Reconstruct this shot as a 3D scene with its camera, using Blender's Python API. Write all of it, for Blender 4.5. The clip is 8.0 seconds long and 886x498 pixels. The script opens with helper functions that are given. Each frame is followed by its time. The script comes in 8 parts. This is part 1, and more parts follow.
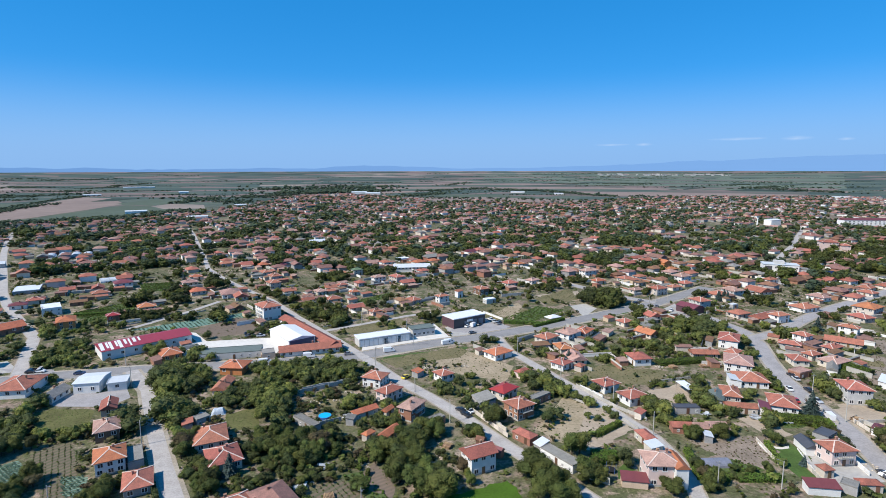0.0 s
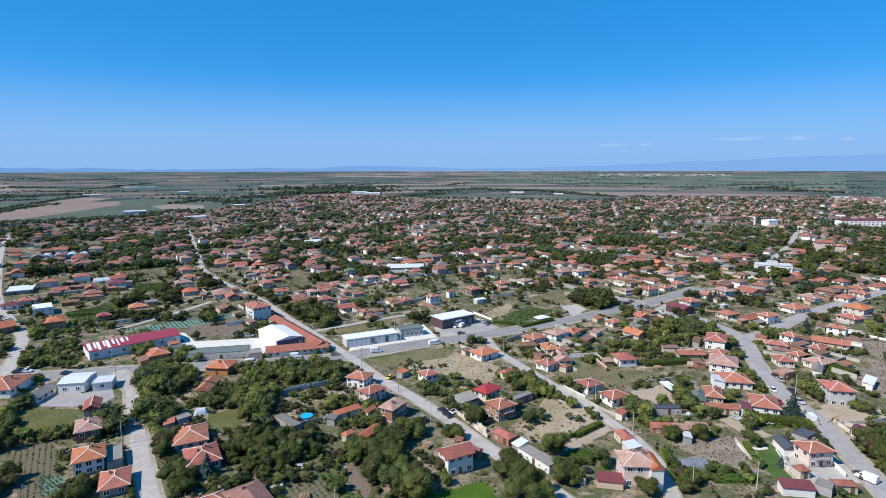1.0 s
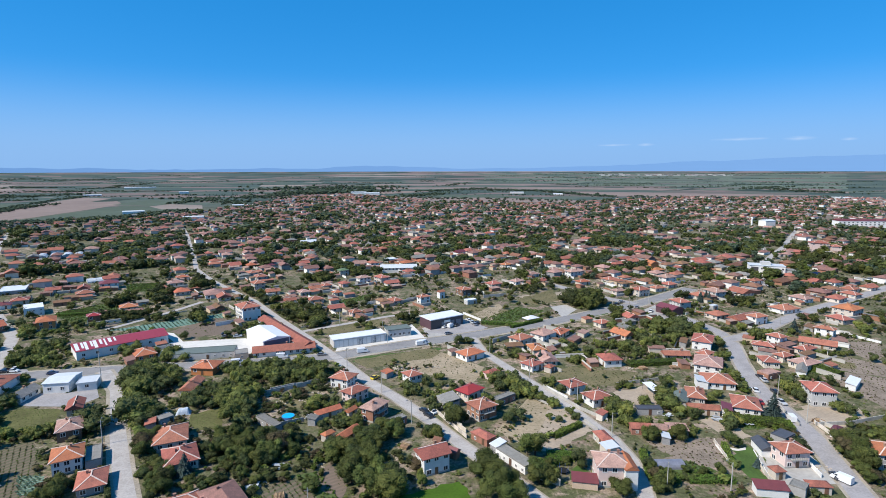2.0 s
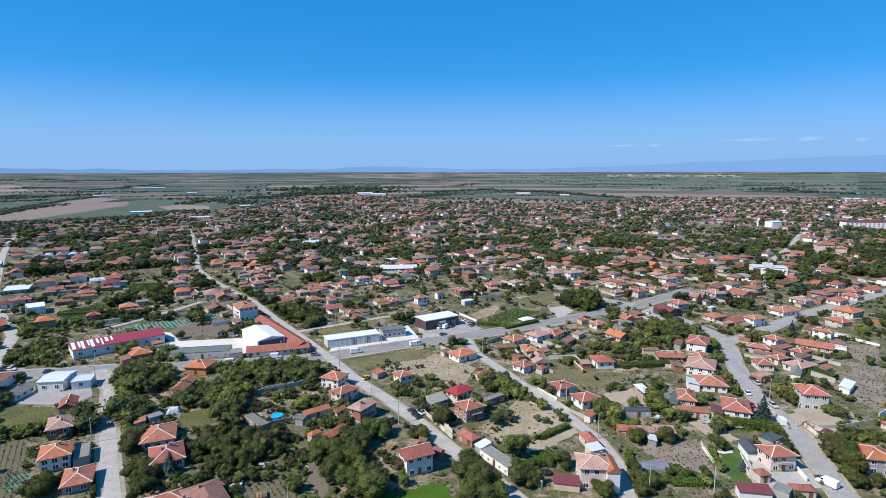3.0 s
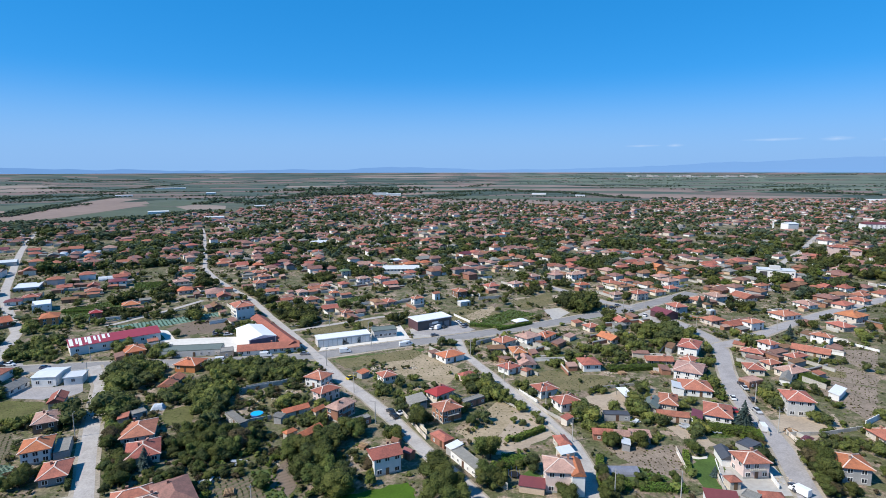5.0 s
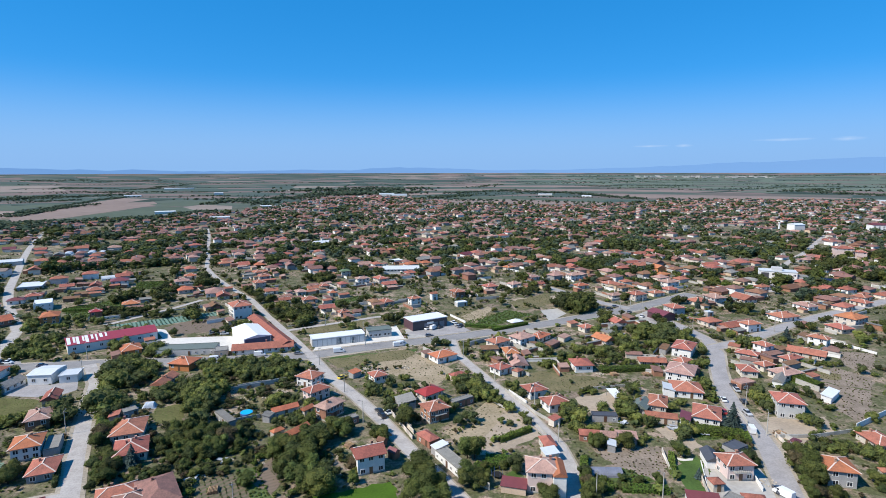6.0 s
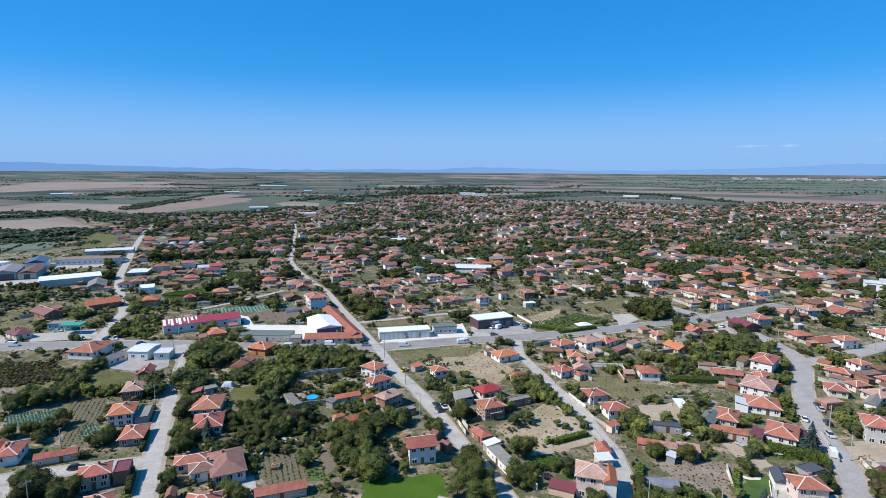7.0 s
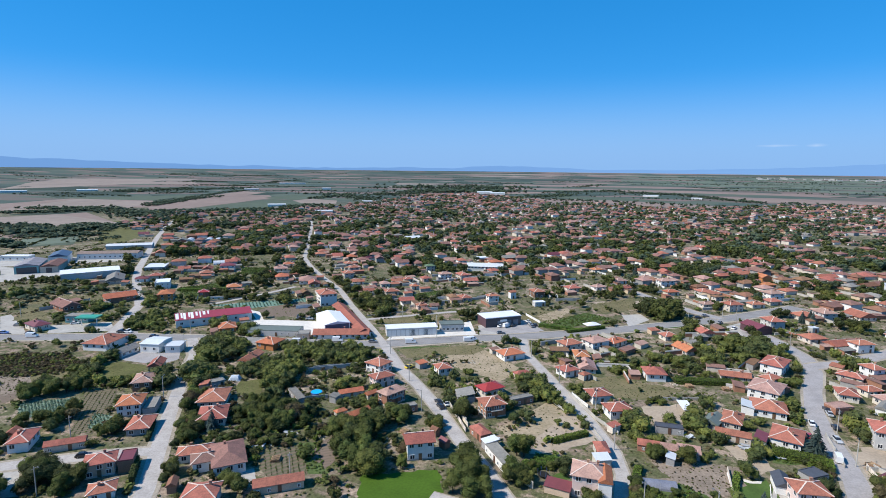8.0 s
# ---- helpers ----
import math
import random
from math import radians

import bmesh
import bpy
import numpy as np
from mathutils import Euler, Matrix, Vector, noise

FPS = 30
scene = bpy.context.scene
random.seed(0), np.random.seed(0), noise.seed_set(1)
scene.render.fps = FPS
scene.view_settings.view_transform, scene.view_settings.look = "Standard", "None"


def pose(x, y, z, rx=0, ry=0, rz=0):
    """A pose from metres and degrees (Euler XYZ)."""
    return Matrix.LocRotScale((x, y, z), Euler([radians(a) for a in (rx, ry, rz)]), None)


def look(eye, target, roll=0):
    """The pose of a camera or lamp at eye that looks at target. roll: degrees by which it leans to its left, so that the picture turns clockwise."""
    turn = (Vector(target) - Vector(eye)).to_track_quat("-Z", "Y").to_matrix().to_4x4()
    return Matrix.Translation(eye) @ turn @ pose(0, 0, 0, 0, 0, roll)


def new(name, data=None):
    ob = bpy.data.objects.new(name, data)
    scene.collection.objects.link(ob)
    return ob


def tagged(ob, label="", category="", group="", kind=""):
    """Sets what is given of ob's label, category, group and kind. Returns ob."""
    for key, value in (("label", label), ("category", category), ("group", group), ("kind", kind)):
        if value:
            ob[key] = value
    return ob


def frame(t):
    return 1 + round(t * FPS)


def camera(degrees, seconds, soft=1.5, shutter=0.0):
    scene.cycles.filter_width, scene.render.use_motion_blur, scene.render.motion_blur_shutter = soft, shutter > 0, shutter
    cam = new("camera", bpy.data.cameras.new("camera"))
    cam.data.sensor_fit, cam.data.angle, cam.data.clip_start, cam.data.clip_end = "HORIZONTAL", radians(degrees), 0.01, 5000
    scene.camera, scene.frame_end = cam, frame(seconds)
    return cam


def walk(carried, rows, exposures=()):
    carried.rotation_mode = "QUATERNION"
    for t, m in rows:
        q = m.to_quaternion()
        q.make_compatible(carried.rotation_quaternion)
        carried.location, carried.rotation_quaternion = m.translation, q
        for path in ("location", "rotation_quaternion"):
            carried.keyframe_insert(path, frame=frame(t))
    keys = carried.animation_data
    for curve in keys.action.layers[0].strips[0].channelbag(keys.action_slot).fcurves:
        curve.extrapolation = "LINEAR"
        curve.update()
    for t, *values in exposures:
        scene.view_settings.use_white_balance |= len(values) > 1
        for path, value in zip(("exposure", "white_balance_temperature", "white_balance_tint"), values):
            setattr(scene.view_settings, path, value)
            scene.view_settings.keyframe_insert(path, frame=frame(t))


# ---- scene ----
cam = camera(78.2, 8.0, soft=0.5)
PATH = [
    (0, (3.064, 1.289, 84.076), (3.031, 3.267, 83.785), -0.1),
    (0.5, (6.463, 1.013, 84.34), (6.426, 2.991, 84.049), -0.1),
    (1, (9.945, 0.965, 84.389), (9.906, 2.944, 84.098), -0.1),
    (1.5, (13.498, 0.805, 84.542), (13.457, 2.783, 84.251), -0.1),
    (3, (23.958, 0.56, 84.803), (23.883, 2.537, 84.515), -0.1),
    (3.5, (27.497, 0.464, 84.982), (27.391, 2.44, 84.694), -0.1),
    (4, (30.991, 0.353, 85.116), (30.862, 2.328, 84.828), -0.1),
    (4.5, (34.516, 0.564, 85.142), (34.376, 2.538, 84.855), -0.1),
    (6, (44.914, 0.823, 85.222), (44.741, 2.795, 84.937), -0.1),
    (6.5, (48.287, 0.391, 85.103), (48.005, 2.351, 84.818), 0.1),
    (7, (52.308, -0.373, 84.982), (51.843, 1.551, 84.696), 0.3),
    (7.5, (55.716, -0.397, 84.978), (55.173, 1.506, 84.688), 0.6),
    (8, (57.735, 0.27, 84.831), (57.205, 2.177, 84.539), 0.6),
]
walk(cam, [(t, look(eye, target, roll)) for t, eye, target, roll in PATH], exposures=((0, 0.32, 6300, 10), (8, 0.34, 6300, 10)))

# ---- light ----
SUN_FROM = Vector((-0.62, -0.33, 0.74)).normalized()
world = bpy.data.worlds.new("world")
scene.world = world
world.use_nodes = True
wn = world.node_tree
bg = wn.nodes["Background"]
sky = wn.nodes.new("ShaderNodeTexSky")
sky.sky_type = "NISHITA"
sky.sun_disc = False
sky.sun_elevation = math.asin(SUN_FROM.z)
sky.sun_rotation = math.atan2(SUN_FROM.x, SUN_FROM.y)
sky.altitude = 0
sky.air_density = 0.4
sky.dust_density = 0.0
sky.ozone_density = 10.0
even = wn.nodes.new("ShaderNodeGamma")
even.inputs["Gamma"].default_value = 0.34
deep = wn.nodes.new("ShaderNodeHueSaturation")
deep.inputs["Saturation"].default_value = 2.08
deep.inputs["Hue"].default_value = 0.505
deep.inputs["Value"].default_value = 4.15
wn.links.new(sky.outputs["Color"], even.inputs["Color"])
wn.links.new(even.outputs["Color"], deep.inputs["Color"])
# summer haze lying along the whole horizon
where = wn.nodes.new("ShaderNodeTexCoord")
axes = wn.nodes.new("ShaderNodeSeparateXYZ")
wn.links.new(where.outputs["Generated"], axes.inputs[0])
low = wn.nodes.new("ShaderNodeMapRange")
low.interpolation_type = "SMOOTHSTEP"
low.inputs["From Min"].default_value = 0.0
low.inputs["From Max"].default_value = 0.17
low.inputs["To Min"].default_value = 1.0
low.inputs["To Max"].default_value = 0.0
wn.links.new(axes.outputs["Z"], low.inputs["Value"])
hazy = wn.nodes.new("ShaderNodeMix")
hazy.data_type = "RGBA"
hazy.inputs["B"].default_value = (2.2, 3.95, 6.7, 1)
wn.links.new(low.outputs[0], hazy.inputs["Factor"])
wn.links.new(deep.outputs["Color"], hazy.inputs["A"])
wn.links.new(hazy.outputs["Result"], bg.inputs["Color"])
bg.inputs["Strength"].default_value = 0.10
sun_data = bpy.data.lights.new("sun", "SUN")
sun_data.energy = 5.0
sun_data.angle = radians(0.53)
sun_data.color = (1.0, 0.925, 0.81)
sun = new("sun", sun_data)
sun.matrix_world = look(SUN_FROM * 300, (0, 0, 0))

# ---- materials ----
MATS = {}


def links_of(m):
    return m.node_tree.nodes, m.node_tree.links


def mat(name, color, rough=0.85, vary=0.25, scale=0.6, fine=4.0, bump=0.0, metal=0.0, tone=None, per_object=0.0, per_island=0.0, coat=0.0):
    """A principled material whose colour wanders between color and tone over a coarse and a fine noise."""
    if name in MATS:
        return MATS[name]
    m = bpy.data.materials.new(name)
    m.use_nodes = True
    n, l = links_of(m)
    b = n["Principled BSDF"]
    b.inputs["Roughness"].default_value = rough
    b.inputs["Metallic"].default_value = metal
    b.inputs["Coat Weight"].default_value = coat
    if rough > 0.7:
        b.inputs["Specular IOR Level"].default_value = 0.2
    tone = tone or tuple(c * (1 - 1.2 * vary) for c in color)
    co = n.new("ShaderNodeTexCoord")
    coarse = n.new("ShaderNodeTexNoise")
    coarse.inputs["Scale"].default_value = scale
    coarse.inputs["Detail"].default_value = 4
    l.new(co.outputs["Object"], coarse.inputs["Vector"])
    small = n.new("ShaderNodeTexNoise")
    small.inputs["Scale"].default_value = fine
    small.inputs["Detail"].default_value = 3
    l.new(co.outputs["Object"], small.inputs["Vector"])
    add = n.new("ShaderNodeMath")
    add.operation = "ADD"
    l.new(coarse.outputs["Fac"], add.inputs[0])
    l.new(small.outputs["Fac"], add.inputs[1])
    ramp = n.new("ShaderNodeMapRange")
    ramp.inputs["From Min"].default_value = 0.72
    ramp.inputs["From Max"].default_value = 1.28
    l.new(add.outputs[0], ramp.inputs["Value"])
    mix = n.new("ShaderNodeMix")
    mix.data_type = "RGBA"
    mix.inputs["A"].default_value = (*tone, 1)
    mix.inputs["B"].default_value = (*color, 1)
    l.new(ramp.outputs[0], mix.inputs["Factor"])
    out = mix.outputs["Result"]
    for source, amount in (("object", per_object), ("island", per_island)):
        if not amount:
            continue
        hsv = n.new("ShaderNodeHueSaturation")
        if source == "object":
            rnd = n.new("ShaderNodeObjectInfo").outputs["Random"]
        else:
            rnd = n.new("ShaderNodeNewGeometry").outputs["Random Per Island"]
        val = n.new("ShaderNodeMapRange")
        val.inputs["To Min"].default_value = 1 - amount
        val.inputs["To Max"].default_value = 1 + amount
        l.new(rnd, val.inputs["Value"])
        l.new(val.outputs[0], hsv.inputs["Value"])
        hue = n.new("ShaderNodeMapRange")
        hue.inputs["To Min"].default_value = 0.5 - 0.06 * amount
        hue.inputs["To Max"].default_value = 0.5 + 0.06 * amount
        tw = n.new("ShaderNodeMath")
        tw.operation = "FRACT"
        mul = n.new("ShaderNodeMath")
        mul.operation = "MULTIPLY"
        mul.inputs[1].default_value = 7.31
        l.new(rnd, mul.inputs[0])
        l.new(mul.outputs[0], tw.inputs[0])
        l.new(tw.outputs[0], hue.inputs["Value"])
        l.new(hue.outputs[0], hsv.inputs["Hue"])
        l.new(out, hsv.inputs["Color"])
        out = hsv.outputs["Color"]
    l.new(out, b.inputs["Base Color"])
    if bump:
        bp = n.new("ShaderNodeBump")
        bp.inputs["Strength"].default_value = bump
        bp.inputs["Distance"].default_value = 0.05
        l.new(small.outputs["Fac"], bp.inputs["Height"])
        l.new(bp.outputs[0], b.inputs["Normal"])
    MATS[name] = m
    return m


def tile_mat(name, color, tone):
    """Clay roof tiles: courses down the slope, mottled by age."""
    m = mat(name, color, rough=0.9, scale=0.45, fine=2.4, tone=tone, per_object=0.14)
    n, l = links_of(m)
    co = n.new("ShaderNodeTexCoord")
    w = n.new("ShaderNodeTexWave")
    w.bands_direction = "Z"
    w.inputs["Scale"].default_value = 3.0
    w.inputs["Distortion"].default_value = 0.6
    l.new(co.outputs["Object"], w.inputs["Vector"])
    bp = n.new("ShaderNodeBump")
    bp.inputs["Strength"].default_value = 0.14
    bp.inputs["Distance"].default_value = 0.06
    l.new(w.outputs["Fac"], bp.inputs["Height"])
    l.new(bp.outputs[0], n["Principled BSDF"].inputs["Normal"])
    return m


ROOFS = {
    "red": tile_mat("roof_red", (0.40, 0.15, 0.102), (0.225, 0.092, 0.068)),
    "orange": tile_mat("roof_orange", (0.48, 0.175, 0.085), (0.30, 0.115, 0.066)),
    "pink": tile_mat("roof_pink", (0.43, 0.265, 0.215), (0.25, 0.155, 0.13)),
    "crimson": mat("roof_crimson", (0.34, 0.035, 0.04), rough=0.5, vary=0.15, per_object=0.1),
    "maroon": mat("roof_maroon", (0.17, 0.045, 0.05), rough=0.55, vary=0.2, per_object=0.15),
    "oldred": tile_mat("roof_oldred", (0.275, 0.145, 0.118), (0.16, 0.095, 0.08)),
    "brown": mat("roof_brown", (0.24, 0.13, 0.08), vary=0.3, per_object=0.2),
    "grey": mat("roof_grey", (0.24, 0.23, 0.21), vary=0.3, per_object=0.2),
    "darkgrey": mat("roof_darkgrey", (0.08, 0.085, 0.1), rough=0.6, vary=0.25, per_object=0.15),
    "greengrey": mat("roof_greengrey", (0.14, 0.17, 0.15), rough=0.7, vary=0.2),
    "green": mat("roof_green", (0.13, 0.19, 0.11), rough=0.8, vary=0.2),
    "paleblue": mat("roof_paleblue", (0.56, 0.59, 0.61), rough=0.6, vary=0.12, per_object=0.1),
    "white": mat("roof_white", (0.72, 0.73, 0.74), rough=0.5, vary=0.1),
}
WALLS = {
    "white": mat("render_white", (0.74, 0.73, 0.70), vary=0.12, per_object=0.06),
    "cream": mat("render_cream", (0.60, 0.54, 0.46), vary=0.18, per_object=0.22),
    "beige": mat("render_beige", (0.55, 0.42, 0.30), vary=0.15, per_object=0.1),
    "orange": mat("render_orange", (0.55, 0.24, 0.09), vary=0.12, per_object=0.1),
    "pink": mat("render_pink", (0.64, 0.50, 0.455), vary=0.12, per_object=0.08),
    "brown": mat("render_brown", (0.24, 0.15, 0.10), vary=0.25, per_object=0.15),
    "brick": mat("brickwork", (0.36, 0.18, 0.12), vary=0.3, fine=9, per_object=0.12),
    "grey": mat("render_grey", (0.34, 0.33, 0.32), vary=0.2, per_object=0.15),
    "greywhite": mat("render_greywhite", (0.52, 0.51, 0.49), vary=0.15),
}
CAP = mat("ridge_mortar", (0.70, 0.56, 0.48), vary=0.3)
GLASS = mat("window_glass", (0.025, 0.03, 0.04), rough=0.08, vary=0.1)
FRAME = mat("window_frame", (0.72, 0.71, 0.69), rough=0.5, vary=0.1)
WOOD = mat("door_wood", (0.16, 0.09, 0.05), rough=0.6, vary=0.3, per_object=0.3)
CHIM = mat("chimney_brick", (0.42, 0.24, 0.17), vary=0.35, fine=8, per_object=0.25)
CONC = mat("concrete", (0.46, 0.44, 0.40), vary=0.22, scale=0.3, per_object=0.12)
RAIL = mat("rail_metal", (0.3, 0.3, 0.3), rough=0.5, metal=0.6)

# ---- terrain ----


def land(x, y):
    """Height of the plain: level, then raised far out to meet the camera's horizon."""
    r = math.hypot(x, y)
    return 64 * max(0.0, (r - 1900) / 3000) ** 2


def mesh(name, bm, *mats, smooth=False):
    me = bpy.data.meshes.new(name)
    bm.to_mesh(me)
    bm.free()
    for m in mats:
        me.materials.append(m)
    if smooth:
        me.shade_smooth()
    return me


def part(name, bm, material, parent, label=""):
    me = bm if isinstance(bm, bpy.types.Mesh) else mesh(name, bm, material)
    ob = new(name, me)
    ob.parent = parent
    if label:
        ob["label"] = label
    return ob


def box(bm, x0, y0, z0, x1, y1, z1, mi=0):
    v = [bm.verts.new(p) for p in ((x0, y0, z0), (x1, y0, z0), (x1, y1, z0), (x0, y1, z0), (x0, y0, z1), (x1, y0, z1), (x1, y1, z1), (x0, y1, z1))]
    for f in ((3, 2, 1, 0), (4, 5, 6, 7), (0, 1, 5, 4), (1, 2, 6, 5), (2, 3, 7, 6), (3, 0, 4, 7)):
        bm.faces.new([v[i] for i in f]).material_index = mi
    return v


def box_mesh(*b):
    bm = bmesh.new()
    box(bm, *b)
    return bm


def beam(bm, a, b, w, h):
    """A square bar from a to b."""
    a, b = Vector(a), Vector(b)
    d = (b - a).normalized()
    s = d.cross(Vector((0, 0, 1)))
    s = s.normalized() * w / 2 if s.length > 1e-4 else Vector((w / 2, 0, 0))
    u = s.cross(d).normalized() * h / 2
    ends = [[bm.verts.new(p + i * s + j * u) for i, j in ((-1, -1), (1, -1), (1, 1), (-1, 1))] for p in (a, b)]
    for k in range(4):
        bm.faces.new((ends[0][k], ends[0][(k + 1) % 4], ends[1][(k + 1) % 4], ends[1][k]))
    bm.faces.new(ends[0][::-1])
    bm.faces.new(ends[1])


def tube(bm, x, y, z0, z1, r0, r1, n=8, mi=0):
    lo = [bm.verts.new((x + r0 * math.cos(2 * math.pi * i / n), y + r0 * math.sin(2 * math.pi * i / n), z0)) for i in range(n)]
    hi = [bm.verts.new((x + r1 * math.cos(2 * math.pi * i / n), y + r1 * math.sin(2 * math.pi * i / n), z1)) for i in range(n)]
    for i in range(n):
        bm.faces.new((lo[i], lo[(i + 1) % n], hi[(i + 1) % n], hi[i])).material_index = mi
    bm.faces.new(lo[::-1]).material_index = mi
    bm.faces.new(hi).material_index = mi


def thing(name, x, y, rot, label, category, group="", z=0.0):
    e = new(name)
    e.empty_display_size = 0.5
    e.matrix_basis = pose(x, y, z, 0, 0, rot)
    return tagged(e, label, category, group)


TAKEN = []  # x, y, radius of what stands on the ground
ROADS = []  # x0, y0, x1, y1, half width


CELLS = {}  # what stands on the ground, by squares of 16 m
INDEXED = [0]


def free(x, y, r):
    for q in TAKEN[INDEXED[0]:]:
        w = q[2] + 6
        for i in range(int((q[0] - w) // 16), int((q[0] + w) // 16) + 1):
            for j in range(int((q[1] - w) // 16), int((q[1] + w) // 16) + 1):
                CELLS.setdefault((i, j), []).append(q)
    INDEXED[0] = len(TAKEN)
    for a, b, w in CELLS.get((int(x // 16), int(y // 16)), ()):
        if (x - a) ** 2 + (y - b) ** 2 < (w + r) ** 2:
            return False
    return off_road(x, y, r)


def off_road(x, y, r):
    for x0, y0, x1, y1, w in ROADS:
        dx, dy = x1 - x0, y1 - y0
        k = max(0, min(1, ((x - x0) * dx + (y - y0) * dy) / (dx * dx + dy * dy)))
        if math.hypot(x - x0 - k * dx, y - y0 - k * dy) < w + r:
            return False
    return True


# ---- ground ----
def ground_mat():
    m = mat("earth", (0.36, 0.27, 0.205), rough=0.95, scale=0.05, fine=0.6, tone=(0.155, 0.12, 0.09))
    n, l = links_of(m)
    b = n["Principled BSDF"]
    src = b.inputs["Base Color"].links[0].from_socket
    co = n.new("ShaderNodeTexCoord")
    vor = n.new("ShaderNodeTexVoronoi")
    vor.inputs["Scale"].default_value = 0.0042
    mp = n.new("ShaderNodeMapping")
    mp.inputs["Rotation"].default_value = (0, 0, radians(35))
    mp.inputs["Scale"].default_value = (1, 2.2, 1)
    l.new(co.outputs["Object"], mp.inputs["Vector"])
    l.new(mp.outputs[0], vor.inputs["Vector"])
    ramp = n.new("ShaderNodeValToRGB")
    sep = n.new("ShaderNodeSeparateColor")
    l.new(vor.outputs["Color"], sep.inputs[0])
    l.new(sep.outputs[0], ramp.inputs[0])
    e = ramp.color_ramp.elements
    ramp.color_ramp.interpolation = "CONSTANT"
    # far plain palette cooled, with distance haze mixed into the colours
    e[0].color = (0.06, 0.085, 0.07, 1)
    e[1].position, e[1].color = 0.3, (0.165, 0.125, 0.11, 1)
    for p, c in ((0.5, (0.085, 0.105, 0.08, 1)), (0.68, (0.045, 0.065, 0.052, 1)), (0.85, (0.12, 0.105, 0.09, 1))):
        k = e.new(p)
        k.color = c
    # yards of different soil and grass, lot by lot
    wob = n.new("ShaderNodeTexNoise")
    wob.inputs["Scale"].default_value = 0.25
    wob.inputs["Detail"].default_value = 3
    l.new(co.outputs["Object"], wob.inputs["Vector"])
    push = n.new("ShaderNodeVectorMath")
    push.operation = "MULTIPLY_ADD"
    l.new(wob.outputs["Color"], push.inputs[0])
    push.inputs[1].default_value = (5, 5, 0)
    l.new(co.outputs["Object"], push.inputs[2])
    turn = n.new("ShaderNodeMapping")
    turn.inputs["Rotation"].default_value = (0, 0, radians(-34))
    turn.inputs["Scale"].default_value = (1 / 17, 1 / 27, 1)
    l.new(push.outputs[0], turn.inputs["Vector"])
    lot = n.new("ShaderNodeTexVoronoi")
    lot.distance = "CHEBYCHEV"
    lot.inputs["Scale"].default_value = 1
    lot.inputs["Randomness"].default_value = 0.6
    l.new(turn.outputs[0], lot.inputs["Vector"])
    pick = n.new("ShaderNodeSeparateColor")
    l.new(lot.outputs["Color"], pick.inputs[0])
    kinds = n.new("ShaderNodeValToRGB")
    kinds.color_ramp.interpolation = "CONSTANT"
    k = kinds.color_ramp.elements
    k[0].color = (0.39, 0.295, 0.225, 1)
    k[1].position, k[1].color = 0.2, (0.275, 0.20, 0.152, 1)
    for p, c in ((0.32, (0.14, 0.13, 0.075, 1)), (0.50, (0.082, 0.095, 0.042, 1)), (0.70, (0.18, 0.14, 0.108, 1)), (0.84, (0.32, 0.255, 0.195, 1))):
        k.new(p).color = c
    l.new(pick.outputs[0], kinds.inputs[0])
    soil = n.new("ShaderNodeMix")
    soil.data_type = "RGBA"
    soil.inputs["Factor"].default_value = 0.55
    l.new(src, soil.inputs["A"])
    l.new(kinds.outputs[0], soil.inputs["B"])
    src = soil.outputs["Result"]
    # weeds and bare spots
    weed = n.new("ShaderNodeTexNoise")
    weed.inputs["Scale"].default_value = 0.16
    weed.inputs["Detail"].default_value = 9
    weed.inputs["Roughness"].default_value = 0.72
    l.new(co.outputs["Object"], weed.inputs["Vector"])
    cut = n.new("ShaderNodeMapRange")
    cut.inputs["From Min"].default_value = 0.425
    cut.inputs["From Max"].default_value = 0.55
    l.new(weed.outputs["Fac"], cut.inputs["Value"])
    grass = n.new("ShaderNodeMix")
    grass.data_type = "RGBA"
    l.new(cut.outputs[0], grass.inputs["Factor"])
    l.new(src, grass.inputs["A"])
    grass.inputs["B"].default_value = (0.090, 0.096, 0.043, 1)
    # clods, stubble and trodden spots
    clod = n.new("ShaderNodeTexNoise")
    clod.inputs["Scale"].default_value = 0.9
    clod.inputs["Detail"].default_value = 6
    clod.inputs["Roughness"].default_value = 0.75
    l.new(co.outputs["Object"], clod.inputs["Vector"])
    depth = n.new("ShaderNodeMapRange")
    depth.inputs["From Min"].default_value = 0.36
    depth.inputs["From Max"].default_value = 0.64
    depth.inputs["To Min"].default_value = 0.55
    depth.inputs["To Max"].default_value = 1.35
    l.new(clod.outputs["Fac"], depth.inputs["Value"])
    tint = n.new("ShaderNodeHueSaturation")
    l.new(depth.outputs[0], tint.inputs["Value"])
    l.new(grass.outputs["Result"], tint.inputs["Color"])
    src = tint.outputs["Color"]
    # beyond the village the plots grow into open fields
    ln = n.new("ShaderNodeVectorMath")
    ln.operation = "LENGTH"
    l.new(co.outputs["Object"], ln.inputs[0])
    far = n.new("ShaderNodeMapRange")
    far.inputs["From Min"].default_value = 900
    far.inputs["From Max"].default_value = 1500
    l.new(ln.outputs["Value"], far.inputs["Value"])
    mix = n.new("ShaderNodeMix")
    mix.data_type = "RGBA"
    l.new(far.outputs[0], mix.inputs["Factor"])
    l.new(src, mix.inputs["A"])
    l.new(ramp.outputs[0], mix.inputs["B"])
    l.new(mix.outputs["Result"], b.inputs["Base Color"])
    return m


